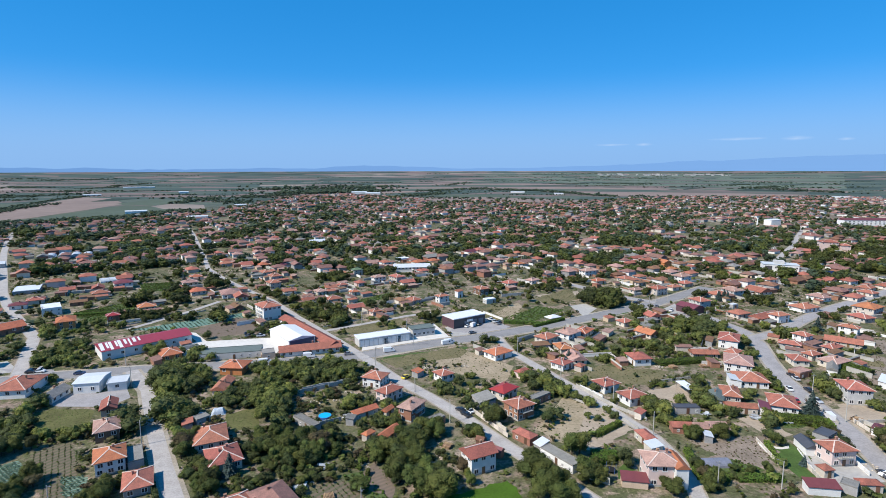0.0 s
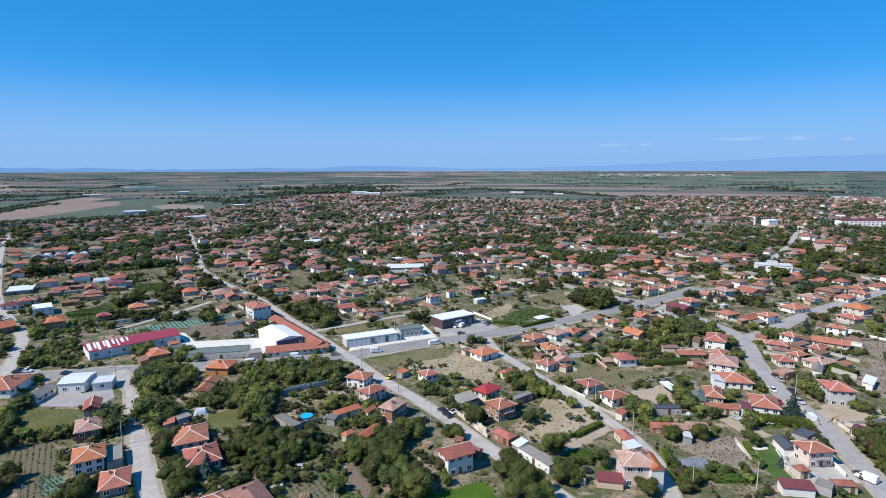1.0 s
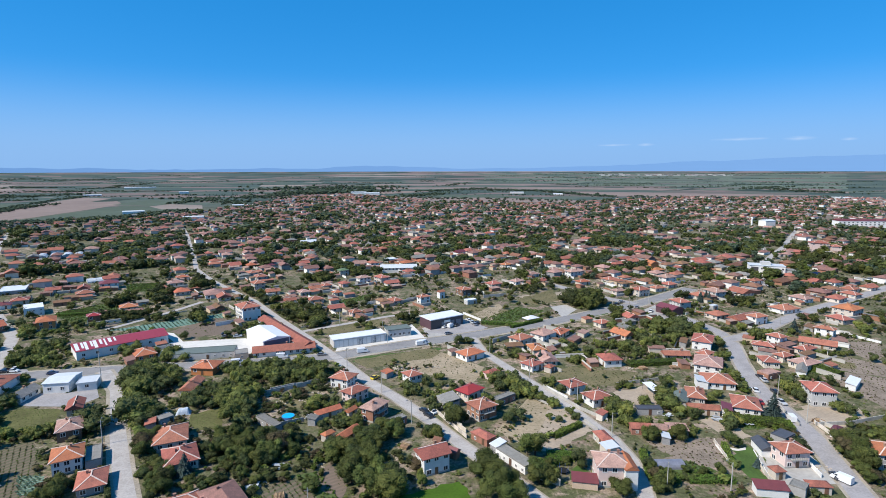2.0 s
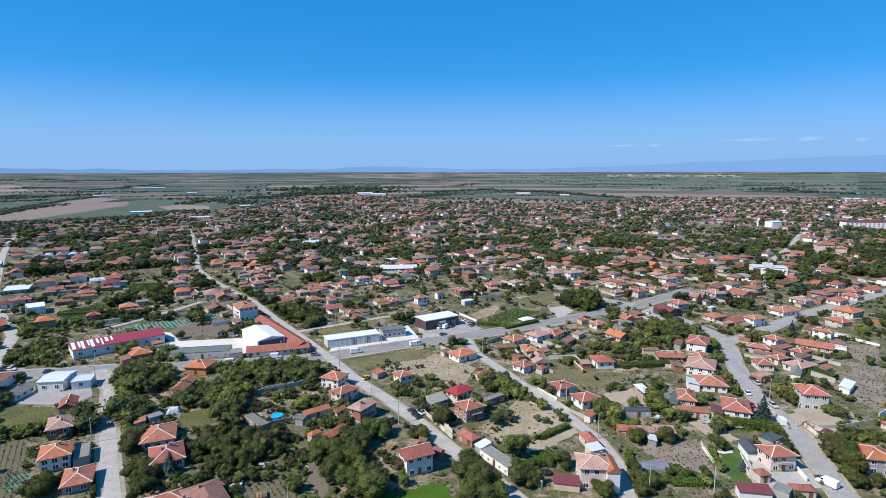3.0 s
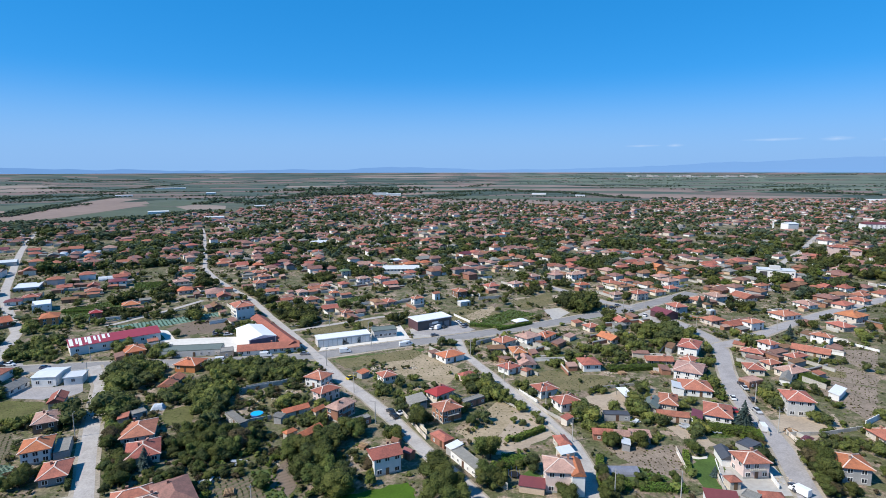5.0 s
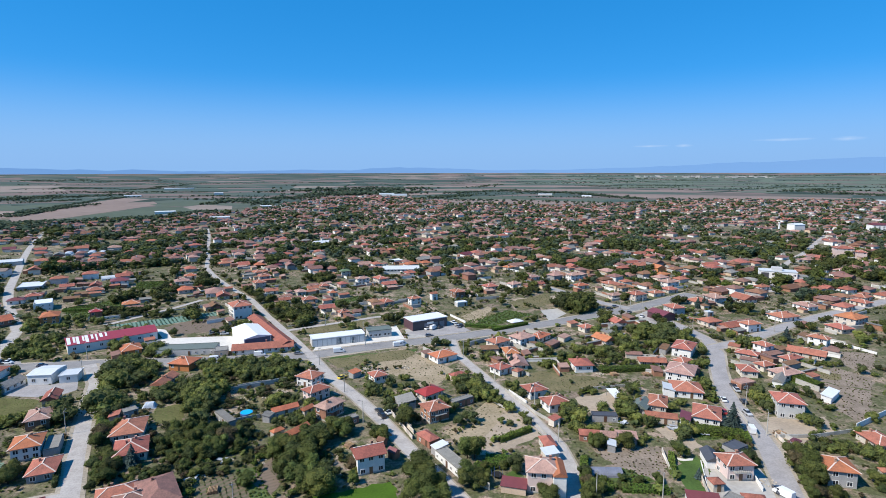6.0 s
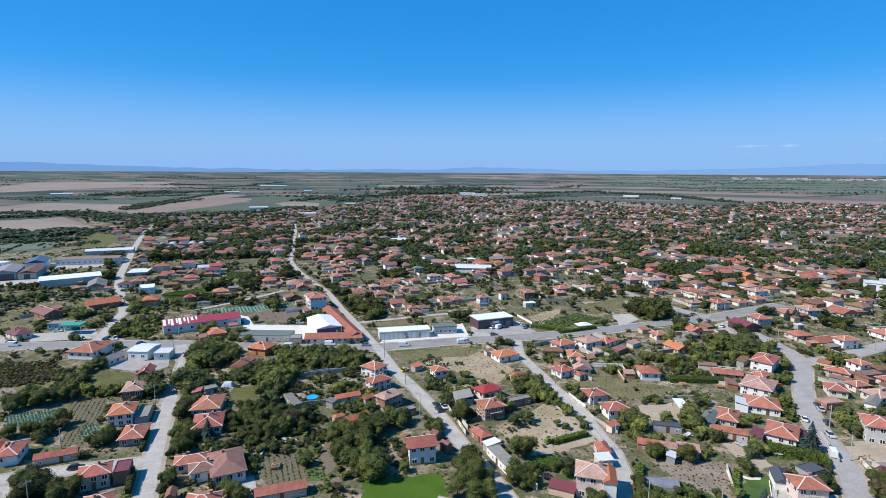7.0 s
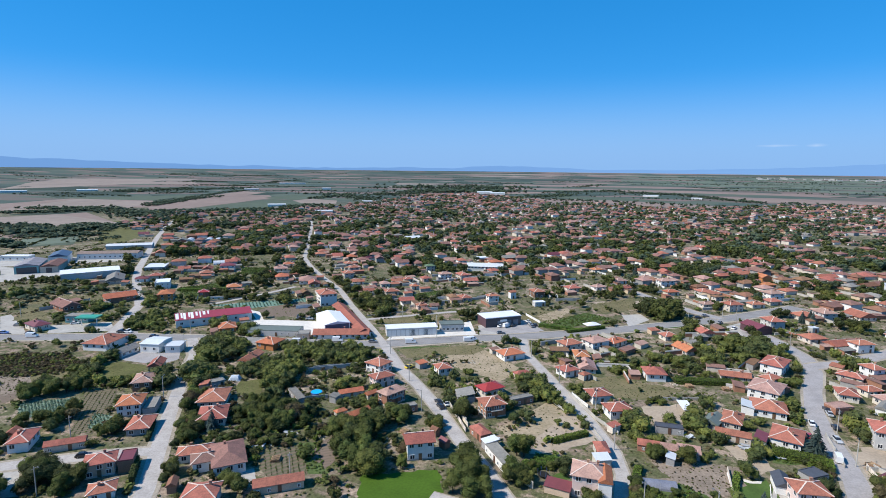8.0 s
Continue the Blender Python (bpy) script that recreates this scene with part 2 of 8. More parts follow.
def build_ground():
    bm = bmesh.new()
    radii = [0, 60, 120, 200, 300, 450, 700, 1100, 1600, 2000, 2400, 2800, 3200, 3600, 4000, 4400, 4900]
    n = 96
    rings = [[bm.verts.new((0, 0, 0))]]
    for r in radii[1:]:
        rings.append([bm.verts.new((r * math.cos(2 * math.pi * i / n), r * math.sin(2 * math.pi * i / n), land(r, 0))) for i in range(n)])
    for i in range(n):
        bm.faces.new((rings[0][0], rings[1][i], rings[1][(i + 1) % n]))
    for a, b in zip(rings[1:], rings[2:]):
        for i in range(n):
            bm.faces.new((a[i], b[i], b[(i + 1) % n], a[(i + 1) % n]))
    g = new("ground", mesh("ground", bm, ground_mat(), smooth=True))
    tagged(g, "dry brown earth with patches of green grass", "ground", kind="structure")


build_ground()

ASPH = mat("asphalt", (0.35, 0.33, 0.325), rough=0.9, vary=0.24, scale=0.22, fine=1.6)
TAR = mat("tarred_road", (0.265, 0.255, 0.25), rough=0.9, vary=0.2, scale=0.15, fine=1.4)
LANE = mat("worn_lane", (0.43, 0.40, 0.375), rough=0.95, vary=0.26, scale=0.25, fine=1.8)
DUST = mat("dusty_verge", (0.40, 0.35, 0.28), rough=0.95, vary=0.35, scale=0.1, fine=1.5)
KERB = mat("kerb_stone", (0.5, 0.49, 0.46), vary=0.25)


def ribbon(name, pts, half, z, material, label, category, kind="structure", offset=0.0):
    bm = bmesh.new()
    rows = []
    for i, p in enumerate(pts):
        a, b = Vector(pts[max(i - 1, 0)]), Vector(pts[min(i + 1, len(pts) - 1)])
        d = (b - a).normalized()
        s = Vector((d.y, -d.x))
        p = Vector(p) + s * offset
        zz = land(p.x, p.y) + z
        rows.append([bm.verts.new((*(p - s * half), zz)), bm.verts.new((*(p + s * half), zz))])
    for a, b in zip(rows, rows[1:]):
        bm.faces.new((a[0], a[1], b[1], b[0]))
    ob = new(name, mesh(name, bm, material))
    return tagged(ob, label, category, kind=kind)


def road(width, surface, *pts, verge=1.2, kerb=False):
    fine = []
    for (x0, y0), (x1, y1) in zip(pts, pts[1:]):
        ROADS.append((x0, y0, x1, y1, width / 2 + 0.6))
        for k in range(4):
            fine.append((x0 + (x1 - x0) * k / 4, y0 + (y1 - y0) * k / 4))
    fine.append(pts[-1])
    lvl = 0.05 + 0.012 * len(ROADS) / 10
    if verge:
        ribbon("pavement", fine, width / 2 + verge, lvl - 0.03, DUST, "dusty pale verge beside the road", "verge")
    if surface == "tar":
        ribbon("road", fine, width / 2, lvl, TAR, "dark grey tarred main road through the village", "road")
    elif surface == "asphalt":
        ribbon("road", fine, width / 2, lvl, ASPH, "grey worn asphalt road with faded edges", "road")
    else:
        ribbon("road", fine, width / 2, lvl, LANE, "pale patched village lane of worn asphalt", "road")
    if kerb:
        for s in (-1, 1):
            bm = bmesh.new()
            for a, b in zip(fine, fine[1:]):
                a, b = Vector(a), Vector(b)
                d = (b - a).normalized()
                o = Vector((d.y, -d.x)) * s * (width / 2 + 0.12)
                beam(bm, (*(a + o), lvl + 0.03), (*(b + o), lvl + 0.03), 0.2, 0.2)
            tagged(new("kerb", mesh("kerb", bm, KERB)), "pale concrete kerb along the main road", "kerb", kind="structure")


road(8.5, "tar", (-330, 150), (-260, 177), (-218, 193), (-184, 205), (-160, 213), (-130, 220), (-90, 227), (-57, 233), (-38, 239), (-22, 248), (-8, 256), (23, 270), (48, 284), (75, 300), (106, 321), (132, 339), (152, 356), (185, 385), verge=2.2, kerb=True)
road(4.6, "lane", (-38, 239), (-20, 212), (-5, 194), (9, 175), (20, 158), (33, 140), (46, 120), (60, 100), verge=0.6)
road(3.8, "lane", (26, 268), (30, 246), (41, 223), (51, 202), (60, 182), (67, 164), (69, 151), (68, 138), (64, 118), (58, 100), verge=0.6)
road(6.2, "asphalt", (140, 330), (150, 300), (155, 278), (152, 259), (143, 234), (137, 214), (134, 197), (133, 181), (131, 166), (127, 150), (120, 122), (112, 95), verge=1.0)
road(4.7, "lane", (-132, 219), (-114, 199), (-91.3, 163), (-77.9, 143), (-65.2, 125), (-53.2, 108), (-40, 86))
road(5.0, "lane", (-160, 62), (-120, 92), (-99, 106), (-83, 116), (-67, 124))
road(3.6, "lane", (-38, 239), (-52, 259), (-85, 303), (-113, 343), (-142, 375), (-168, 406), (-182, 424), (-205, 456), (-231, 507), (-280, 600), (-330, 695), (-375, 775), verge=0.2)
road(5.2, "lane", (-175, 212), (-208, 264), (-230, 285), (-248, 302), (-277, 331), (-306, 363), (-356, 424), (-401, 478), (-456, 546), (-531, 643), (-600, 740), verge=0.4)
road(3.4, "lane", (-235, 713), (-270, 790), (-312, 875), verge=0.2)
road(3.2, "lane", (-169, 278), (-160, 299), (-152, 319), (-146, 340), verge=0.3)
road(2.8, "lane", (-63, 277), (-22, 307), (-8, 314), verge=0.4)
road(6.5, "asphalt", (153, 266), (172, 277), (206, 306), (237, 329), (294, 367), (370, 420), (470, 480))
road(6.0, "asphalt", (132, 340), (118, 352), (100, 378), (80, 410))
road(4.8, "lane", (243, 395), (270, 455), (301, 500), (334, 544), (374, 596), (429, 676), (492, 765), verge=0.6)
road(4.5, "lane", (58, 100), (48, 122), (20, 126), verge=0.5)

# ---- houses ----
def window_meshes(w, h):
    f = bmesh.new()
    o = [(-w / 2, 0), (w / 2, 0), (w / 2, h), (-w / 2, h)]
    i = [(-w / 2 + 0.13, 0.14), (w / 2 - 0.13, 0.14), (w / 2 - 0.13, h - 0.13), (-w / 2 + 0.13, h - 0.13)]
    v = [[f.verts.new((x, y, z)) for x, z in q] for q, y in ((o, -0.05), (i, -0.05), (i, 0.06), (o, 0.06))]
    for k in range(4):
        m = (k + 1) % 4
        for a, b in ((0, 1), (1, 2), (2, 3), (3, 0)):
            f.faces.new((v[a][k], v[a][m], v[b][m], v[b][k]))
    bmesh.ops.recalc_face_normals(f, faces=f.faces[:])
    box(f, -0.06, -0.045, 0.135, 0.06, 0.055, h - 0.125)
    p = box_mesh(-w / 2 + 0.09, -0.02, 0.09, w / 2 - 0.09, 0.03, h - 0.09)
    return mesh("window", f, FRAME), mesh("pane", p, GLASS)


WIN = window_meshes(1.45, 1.4)
WIN_SMALL = window_meshes(0.9, 1.0)
DOOR = mesh("door", box_mesh(-0.5, -0.06, 0, 0.5, 0.05, 2.05), WOOD)
STACK = bmesh.new()
box(STACK, -0.3, -0.25, -1.2, 0.3, 0.25, 1.0)
box(STACK, -0.4, -0.35, 1.0, 0.4, 0.35, 1.12)
STACK = mesh("chimney", STACK, CHIM)
ROOF_WORDS = {"oldred": "old red tiled", "red": "weathered red tiled", "orange": "bright orange tiled", "pink": "faded pinkish tiled", "crimson": "crimson sheet-metal", "maroon": "dark maroon sheet", "brown": "brown tiled", "grey": "grey cement-sheet", "darkgrey": "dark grey sheet", "greengrey": "grey-green felt", "green": "dull green tiled", "paleblue": "pale blue metal", "white": "white sheet-metal"}
WALL_WORDS = {"white": "white rendered", "cream": "cream rendered", "beige": "beige rendered", "orange": "orange painted", "pink": "pink rendered", "brown": "brown rendered", "brick": "bare brick", "grey": "grey cement", "greywhite": "pale grey rendered"}


def roof_mesh(L, D, h, kind, rise, m, over=0.5):
    """The roof over a footprint L by D whose eaves lie at h, and its ridge lines."""
    bm = bmesh.new()
    a, b = L / 2 + over, D / 2 + over
    t = 0.16
    lo = [(-a, -b), (a, -b), (a, b), (-a, b)]
    caps = []
    if kind == "flat":
        box(bm, -a + 0.3, -b + 0.3, h, a - 0.3, b - 0.3, h + 0.25)
        for x0, y0, x1, y1 in ((-a + 0.3, -b + 0.3, a - 0.3, -b + 0.5), (-a + 0.3, b - 0.5, a - 0.3, b - 0.3), (-a + 0.3, -b + 0.5, -a + 0.5, b - 0.5), (a - 0.5, -b + 0.5, a - 0.3, b - 0.5)):
            box(bm, x0, y0, h + 0.25, x1, y1, h + 0.4)
        return mesh("roof", bm, m), caps
    if kind == "shed":
        r = 0.18 * D
        bot = [bm.verts.new((x, y, h + (r if y > 0 else 0))) for x, y in lo]
        top = [bm.verts.new((x, y, h + t + (r if y > 0 else 0))) for x, y in lo]
        for i in range(4):
            bm.faces.new((bot[i], bot[(i + 1) % 4], top[(i + 1) % 4], top[i]))
        bm.faces.new(bot[::-1])
        bm.faces.new(top)
        return mesh("roof", bm, m), caps
    zr = h + rise * (b / (D / 2)) if kind == "gable" else h + rise
    base = h - (rise * over / (D / 2) if kind == "gable" else 0)
    k = a if kind == "gable" else max(a - b, 0.05)
    bot = [bm.verts.new((x, y, base)) for x, y in lo]
    edge = [bm.verts.new((x, y, base + t)) for x, y in lo]
    top = h + rise + t
    r0, r1 = bm.verts.new((-k, 0, top)), bm.verts.new((k, 0, top))
    for i in range(4):
        bm.faces.new((bot[i], bot[(i + 1) % 4], edge[(i + 1) % 4], edge[i]))
    bm.faces.new(bot[::-1])
    bm.faces.new((edge[0], edge[1], r1, r0))
    bm.faces.new((edge[2], edge[3], r0, r1))
    bm.faces.new((edge[1], edge[2], r1))
    bm.faces.new((edge[3], edge[0], r0))
    caps.append((r0.co.copy(), r1.co.copy()))
    if kind == "hip":
        for i, r in ((0, r0), (3, r0), (1, r1), (2, r1)):
            caps.append((edge[i].co.copy(), r.co.copy()))
    return mesh("roof", bm, m), caps


HOUSES = [0]
HOMES = []


def trimmed(text):
    return text.replace(" rendered", "") if len(text.split()) > 11 else text


def house(x, y, rot, L, D, h, kind, roof, wall, detail=None, cap=None, label="", chimneys=None, balcony=False):
    rng = random.Random(HOUSES[0] * 7 + 11)
    HOUSES[0] += 1
    far = math.hypot(x - 30, y)
    detail = detail if detail is not None else (2 if far < 235 else 1 if far < 480 else 0)
    two = h > 3.8
    small = min(L, D) < 4.2 or h < 2.0
    if small or kind in ("flat", "shed"):
        word, cat = "outbuilding", "shed"
    else:
        word, cat = "house", "house"
    shape = {"hip": "hipped roof", "gable": "pitched roof", "flat": "flat roof", "shed": "sloping roof"}[kind]
    text = label or trimmed(f"{'tall' if two else 'low'} {word} with {WALL_WORDS[wall]} walls and {ROOF_WORDS[roof]} {shape}")
    e = thing("house" if word == "house" else "shed", x, y, rot, text, cat, "village houses" if word == "house" else "yard sheds")
    TAKEN.append((x, y, 0.42 * (L + D) / 2 + 0.6))
    if word == "house":
        HOMES.append((x, y, rot, L, D))
    if L > 1.5 * D:
        c, s = math.cos(radians(rot)), math.sin(radians(rot))
        TAKEN.extend((x + k * c * L / 3, y + k * s * L / 3, D * 0.5) for k in (-1, 1))
    rise = min(2.6, 0.34 * D / 2 + 0.4) if kind == "hip" else min(2.4, 0.4 * D / 2 + 0.3)
    bm = bmesh.new()
    box(bm, -L / 2, -D / 2, -0.3, L / 2, D / 2, h)
    if kind == "gable":
        for sx in (-1, 1):
            v = [bm.verts.new(p) for p in ((sx * L / 2, -D / 2, h), (sx * L / 2, D / 2, h), (sx * L / 2, 0, h + rise))]
            w = [bm.verts.new(p) for p in ((sx * (L / 2 - 0.3), -D / 2, h), (sx * (L / 2 - 0.3), D / 2, h), (sx * (L / 2 - 0.3), 0, h + rise))]
            bm.faces.new(v if sx > 0 else v[::-1])
            bm.faces.new(w[::-1] if sx > 0 else w)
    if kind == "shed":
        box(bm, -L / 2, D / 2 - 0.3, h, L / 2, D / 2, h + 0.15 * D)
    part("wall", bm, WALLS[wall], e)
    me, caps = roof_mesh(L, D, h, kind, rise, ROOFS[roof], 0.6 if word == "house" else 0.25)
    r = part("roof", me, None, e)
    if caps and detail and word == "house" and roof in ("red", "orange", "pink", "crimson", "oldred"):
        if cap if cap is not None else rng.random() < 0.86:
            bm = bmesh.new()
            for p, q in caps:
                beam(bm, p, q, 0.32, 0.14)
            part("ridge_cap", bm, CAP, r, "pale mortar ridge tiles")
    if detail and word == "house":
        n = chimneys if chimneys is not None else rng.choice((1, 1, 2))
        for i in range(n):
            cx, cy = rng.uniform(-0.28, 0.28) * L, rng.choice((-1, 1)) * rng.uniform(0.08, 0.2) * D
            c = part("chimney", STACK, None, e)
            c.location = (cx, cy, h + rise * 0.75)
        if two:
            part("plinth", box_mesh(-L / 2 - 0.04, -D / 2 - 0.04, -0.3, L / 2 + 0.04, D / 2 + 0.04, 0.55), CONC, e)
    if detail and kind != "shed":
        rows = [h - 1.62, 0.45] if two else [max(0.55, h - 1.75)]
        win, pane = WIN if word == "house" else WIN_SMALL
        door_done = False
        for side in range(4):
            span = L if side % 2 == 0 else D
            depth = D / 2 if side % 2 == 0 else L / 2
            n = max(1, int(span / (2.35 if detail == 2 else 3.0)))
            if small and side != 0:
                continue
            for z in rows:
                for i in range(n):
                    u = (i + 0.5) / n * span - span / 2 + rng.uniform(-0.2, 0.2)
                    turn = pose(0, 0, 0, 0, 0, 90 * side) @ pose(u, -depth - 0.03, max(z, 0.5))
                    if z == rows[-1] and not door_done and i == n // 2 and side in (0, 3):
                        door_done = True
                        d = part("door", DOOR, None, e)
                        d.matrix_basis = pose(0, 0, 0, 0, 0, 90 * side) @ pose(u, -depth - 0.03, 0.05)
                        continue
                    if rng.random() < 0.12:
                        continue
                    w = part("window", win, None, e)
                    w.matrix_basis = turn
                    part("pane", pane, None, w)
        if balcony or (two and detail == 2 and rng.random() < 0.35 and kind == "hip"):
            b = part("balcony", box_mesh(-L * 0.3, -D / 2 - 1.2, 2.75, L * 0.3, -D / 2 - 0.045, 2.92), CONC, e)
            bm = bmesh.new()
            for i in range(9):
                u = -L * 0.3 + 0.06 + i * (L * 0.6 - 0.12) / 8
                beam(bm, (u, -D / 2 - 1.15, 2.93), (u, -D / 2 - 1.15, 3.8), 0.05, 0.05)
            beam(bm, (-L * 0.3, -D / 2 - 1.15, 3.82), (L * 0.3, -D / 2 - 1.15, 3.82), 0.07, 0.07)
            part("railing", bm, RAIL, b)
    return e


def slab_hall(name, label, category, x, y, rot, L, D, h, rise, roof_m, wall_m, windows=0, win_z=1.2, over=0.3, doors=(), base_m=None):
    """A long hall: low gabled roof along x, a row of windows on both long sides, wide doors at given shares of the front."""
    e = thing(name, x, y, rot, label, category)
    for k in (-1, -0.33, 0.33, 1):
        c, s = math.cos(radians(rot)), math.sin(radians(rot))
        TAKEN.append((x + k * c * (L - D) / 2.2, y + k * s * (L - D) / 2.2, D * 0.55))
    bm = bmesh.new()
    box(bm, -L / 2, -D / 2, -0.3, L / 2, D / 2, h)
    if rise:
        for sx in (-1, 1):
            v = [bm.verts.new(p) for p in ((sx * L / 2, -D / 2, h), (sx * L / 2, D / 2, h), (sx * L / 2, 0, h + rise))]
            bm.faces.new(v if sx > 0 else v[::-1])
    part("wall", bm, wall_m, e)
    if rise:
        me, _ = roof_mesh(L, D, h, "gable", rise, roof_m, over)
    else:
        me, _ = roof_mesh(L, D, h, "flat", 0, roof_m, over + 0.3)
    part("roof", me, None, e)
    if base_m:
        part("plinth", box_mesh(-L / 2 - 0.04, -D / 2 - 0.04, -0.3, L / 2 + 0.04, D / 2 + 0.04, 0.9), base_m, e)
    for side in (0, 2):
        for i in range(windows):
            u = (i + 0.5) / windows * L - L / 2
            if side == 0 and any(abs(u - k * L) < 2 for k in doors):
                continue
            w = part("window", WIN[0], None, e)
            w.matrix_basis = pose(0, 0, 0, 0, 0, 90 * side) @ pose(u, -D / 2 - 0.04, win_z)
            part("pane", WIN[1], None, w)
    for k in doors:
        d = part("door", box_mesh(-1.5, -0.06, 0, 1.5, 0.04, min(3.2, h - 0.6)), mat("steel_door", (0.2, 0.22, 0.25), rough=0.5), e)
        d.location = (k * L, -D / 2 - 0.02, 0.02)
    return e


# ---- vegetation ----
def leaf_mat(name, color, tone):
    m = mat(name, color, rough=0.75, scale=0.5, fine=3.0, tone=tone, per_object=0.28, per_island=0.24)
    n, l = links_of(m)
    b = n["Principled BSDF"]
    tr = n.new("ShaderNodeBsdfTranslucent")
    src = b.inputs["Base Color"].links[0].from_socket
    l.new(src, tr.inputs["Color"])
    mx = n.new("ShaderNodeMixShader")
    mx.inputs[0].default_value = 0.3
    l.new(b.outputs[0], mx.inputs[1])
    l.new(tr.outputs[0], mx.inputs[2])
    l.new(mx.outputs[0], n["Material Output"].inputs["Surface"])
    return m


LEAF = leaf_mat("leaves", (0.122, 0.142, 0.036), (0.068, 0.085, 0.025))
LEAF_DARK = leaf_mat("leaves_dark", (0.078, 0.095, 0.031), (0.046, 0.060, 0.023))
LEAF_YELLOW = leaf_mat("leaves_yellow", (0.19, 0.20, 0.045), (0.11, 0.14, 0.04))
LEAF_DRY = leaf_mat("leaves_dry", (0.13, 0.10, 0.05), (0.08, 0.07, 0.035))
# leaves of far trees, greyed by mixing distance haze into their colour
LEAF_HAZED = leaf_mat("leaves_hazed", (0.082, 0.112, 0.066), (0.052, 0.078, 0.048))
NEEDLE = leaf_mat("needles", (0.075, 0.11, 0.10), (0.04, 0.065, 0.058))
LEAF_VINE = leaf_mat("leaves_vine", (0.14, 0.20, 0.035), (0.08, 0.13, 0.025))
BARK = mat("bark", (0.10, 0.075, 0.055), vary=0.4, fine=6)


def lobes_of(rng, spread, n, tall):
    out = [(Vector((0, 0, 0.58 * tall)), 0.62)]
    for i in range(n):
        a = rng.uniform(0, 2 * math.pi)
        r = rng.uniform(0.45, 0.85) * spread
        out.append((Vector((r * math.cos(a), r * math.sin(a), rng.uniform(0.32, 0.85) * tall)), rng.uniform(0.28, 0.5)))
    return out


def crown_mesh(name, seed, leaves, size, n_lobes, tall=1.0, spread=0.62, material=None, core=2):
    """A crown one unit high of lobed leaf clumps round a darker uneven core."""
    rng = random.Random(seed)
    lobes = lobes_of(rng, spread, n_lobes, tall)
    bm = bmesh.new()
    for c, r in lobes:
        r2 = r * 0.5
        made = bmesh.ops.create_icosphere(bm, subdivisions=core, radius=r2 * 0.86)
        for v in made["verts"]:
            q = v.co.normalized()
            v.co = c * 1.0 + v.co * (1 + 0.5 * noise.noise(q * 3 + c * 5))
    verts = [tuple(v.co) for v in bm.verts]
    bm.verts.index_update()
    faces = [tuple(v.index for v in f.verts) for f in bm.faces]
    bm.free()
    total = sum(r * r for _, r in lobes)
    for c, r in lobes:
        for _ in range(int(leaves * r * r / total)):
            d = Vector((rng.gauss(0, 1), rng.gauss(0, 1), rng.gauss(0.15, 1))).normalized()
            p = c + d * r * 0.5 * rng.uniform(0.82, 1.22)
            if p.z < 0.06 * tall:
                continue
            nrm = (d + Vector((rng.gauss(0, 0.5), rng.gauss(0, 0.5), rng.gauss(0.2, 0.5)))).normalized()
            s = nrm.orthogonal().normalized()
            s.rotate(Matrix.Rotation(rng.uniform(0, 6.28), 3, nrm))
            t = nrm.cross(s)
            w, h = size * rng.uniform(0.6, 1.3), size * rng.uniform(0.5, 1.1)
            i = len(verts)
            verts += [tuple(p - s * w), tuple(p - t * h + nrm * w * 0.3), tuple(p + s * w), tuple(p + t * h - nrm * w * 0.2)]
            faces.append((i, i + 1, i + 2, i + 3))
    me = bpy.data.meshes.new(name)
    me.from_pydata(verts, [], faces)
    me.materials.append(material)
    me.update()
    return me


def trunk_mesh(seed):
    rng = random.Random(seed)
    bm = bmesh.new()
    tube(bm, 0, 0, -0.05, 0.45, 0.035, 0.022, 7)
    for _ in range(4):
        a = rng.uniform(0, 6.28)
        beam(bm, (0, 0, rng.uniform(0.2, 0.4)), (0.22 * math.cos(a), 0.22 * math.sin(a), rng.uniform(0.5, 0.7)), 0.02, 0.02)
    return mesh("trunk", bm, BARK)


CROWNS = [crown_mesh("crown", 40 + i, 3300, 0.0205, 7 + i % 4, 1.0, (0.36, 0.44, 0.40, 0.48)[i % 4], (LEAF, LEAF, LEAF_DARK, LEAF, LEAF, LEAF_DARK)[i % 6]) for i in range(8)]
CROWNS += [crown_mesh("crown", 60, 3000, 0.021, 8, 1.0, 0.42, LEAF_YELLOW), crown_mesh("crown", 61, 2400, 0.021, 8, 1.0, 0.42, LEAF_DRY)]
TRUNKS = [trunk_mesh(i) for i in range(4)]
TREES = [0]


def tree(x, y, h, wide=1.0, kind=None):
    rng = random.Random(TREES[0] + 5000)
    TREES[0] += 1
    if kind is None:
        kind = rng.randrange(8) if rng.random() < 0.88 else rng.choice((8, 9))
    low = h < 3.2
    word = {8: "yellowing", 9: "dry brownish"}.get(kind, "dense green")
    e = thing("shrub" if low else "tree", x, y, rng.uniform(0, 360), f"{word} {'garden shrub' if low else 'leafy fruit or shade tree'} among the yards", "shrub" if low else "tree", "garden shrubs" if low else "village trees", land(x, y))
    c = part("crown", CROWNS[kind], None, e)
    c.scale = (h * wide, h * wide, h * (1.0 if not low else 0.9))
    c.location = (0, 0, 0.04 * h if not low else -0.08 * h)
    t = part("trunk", TRUNKS[kind % 4], None, e)
    t.scale = (h, h, h)
    return e


SPOTS = []


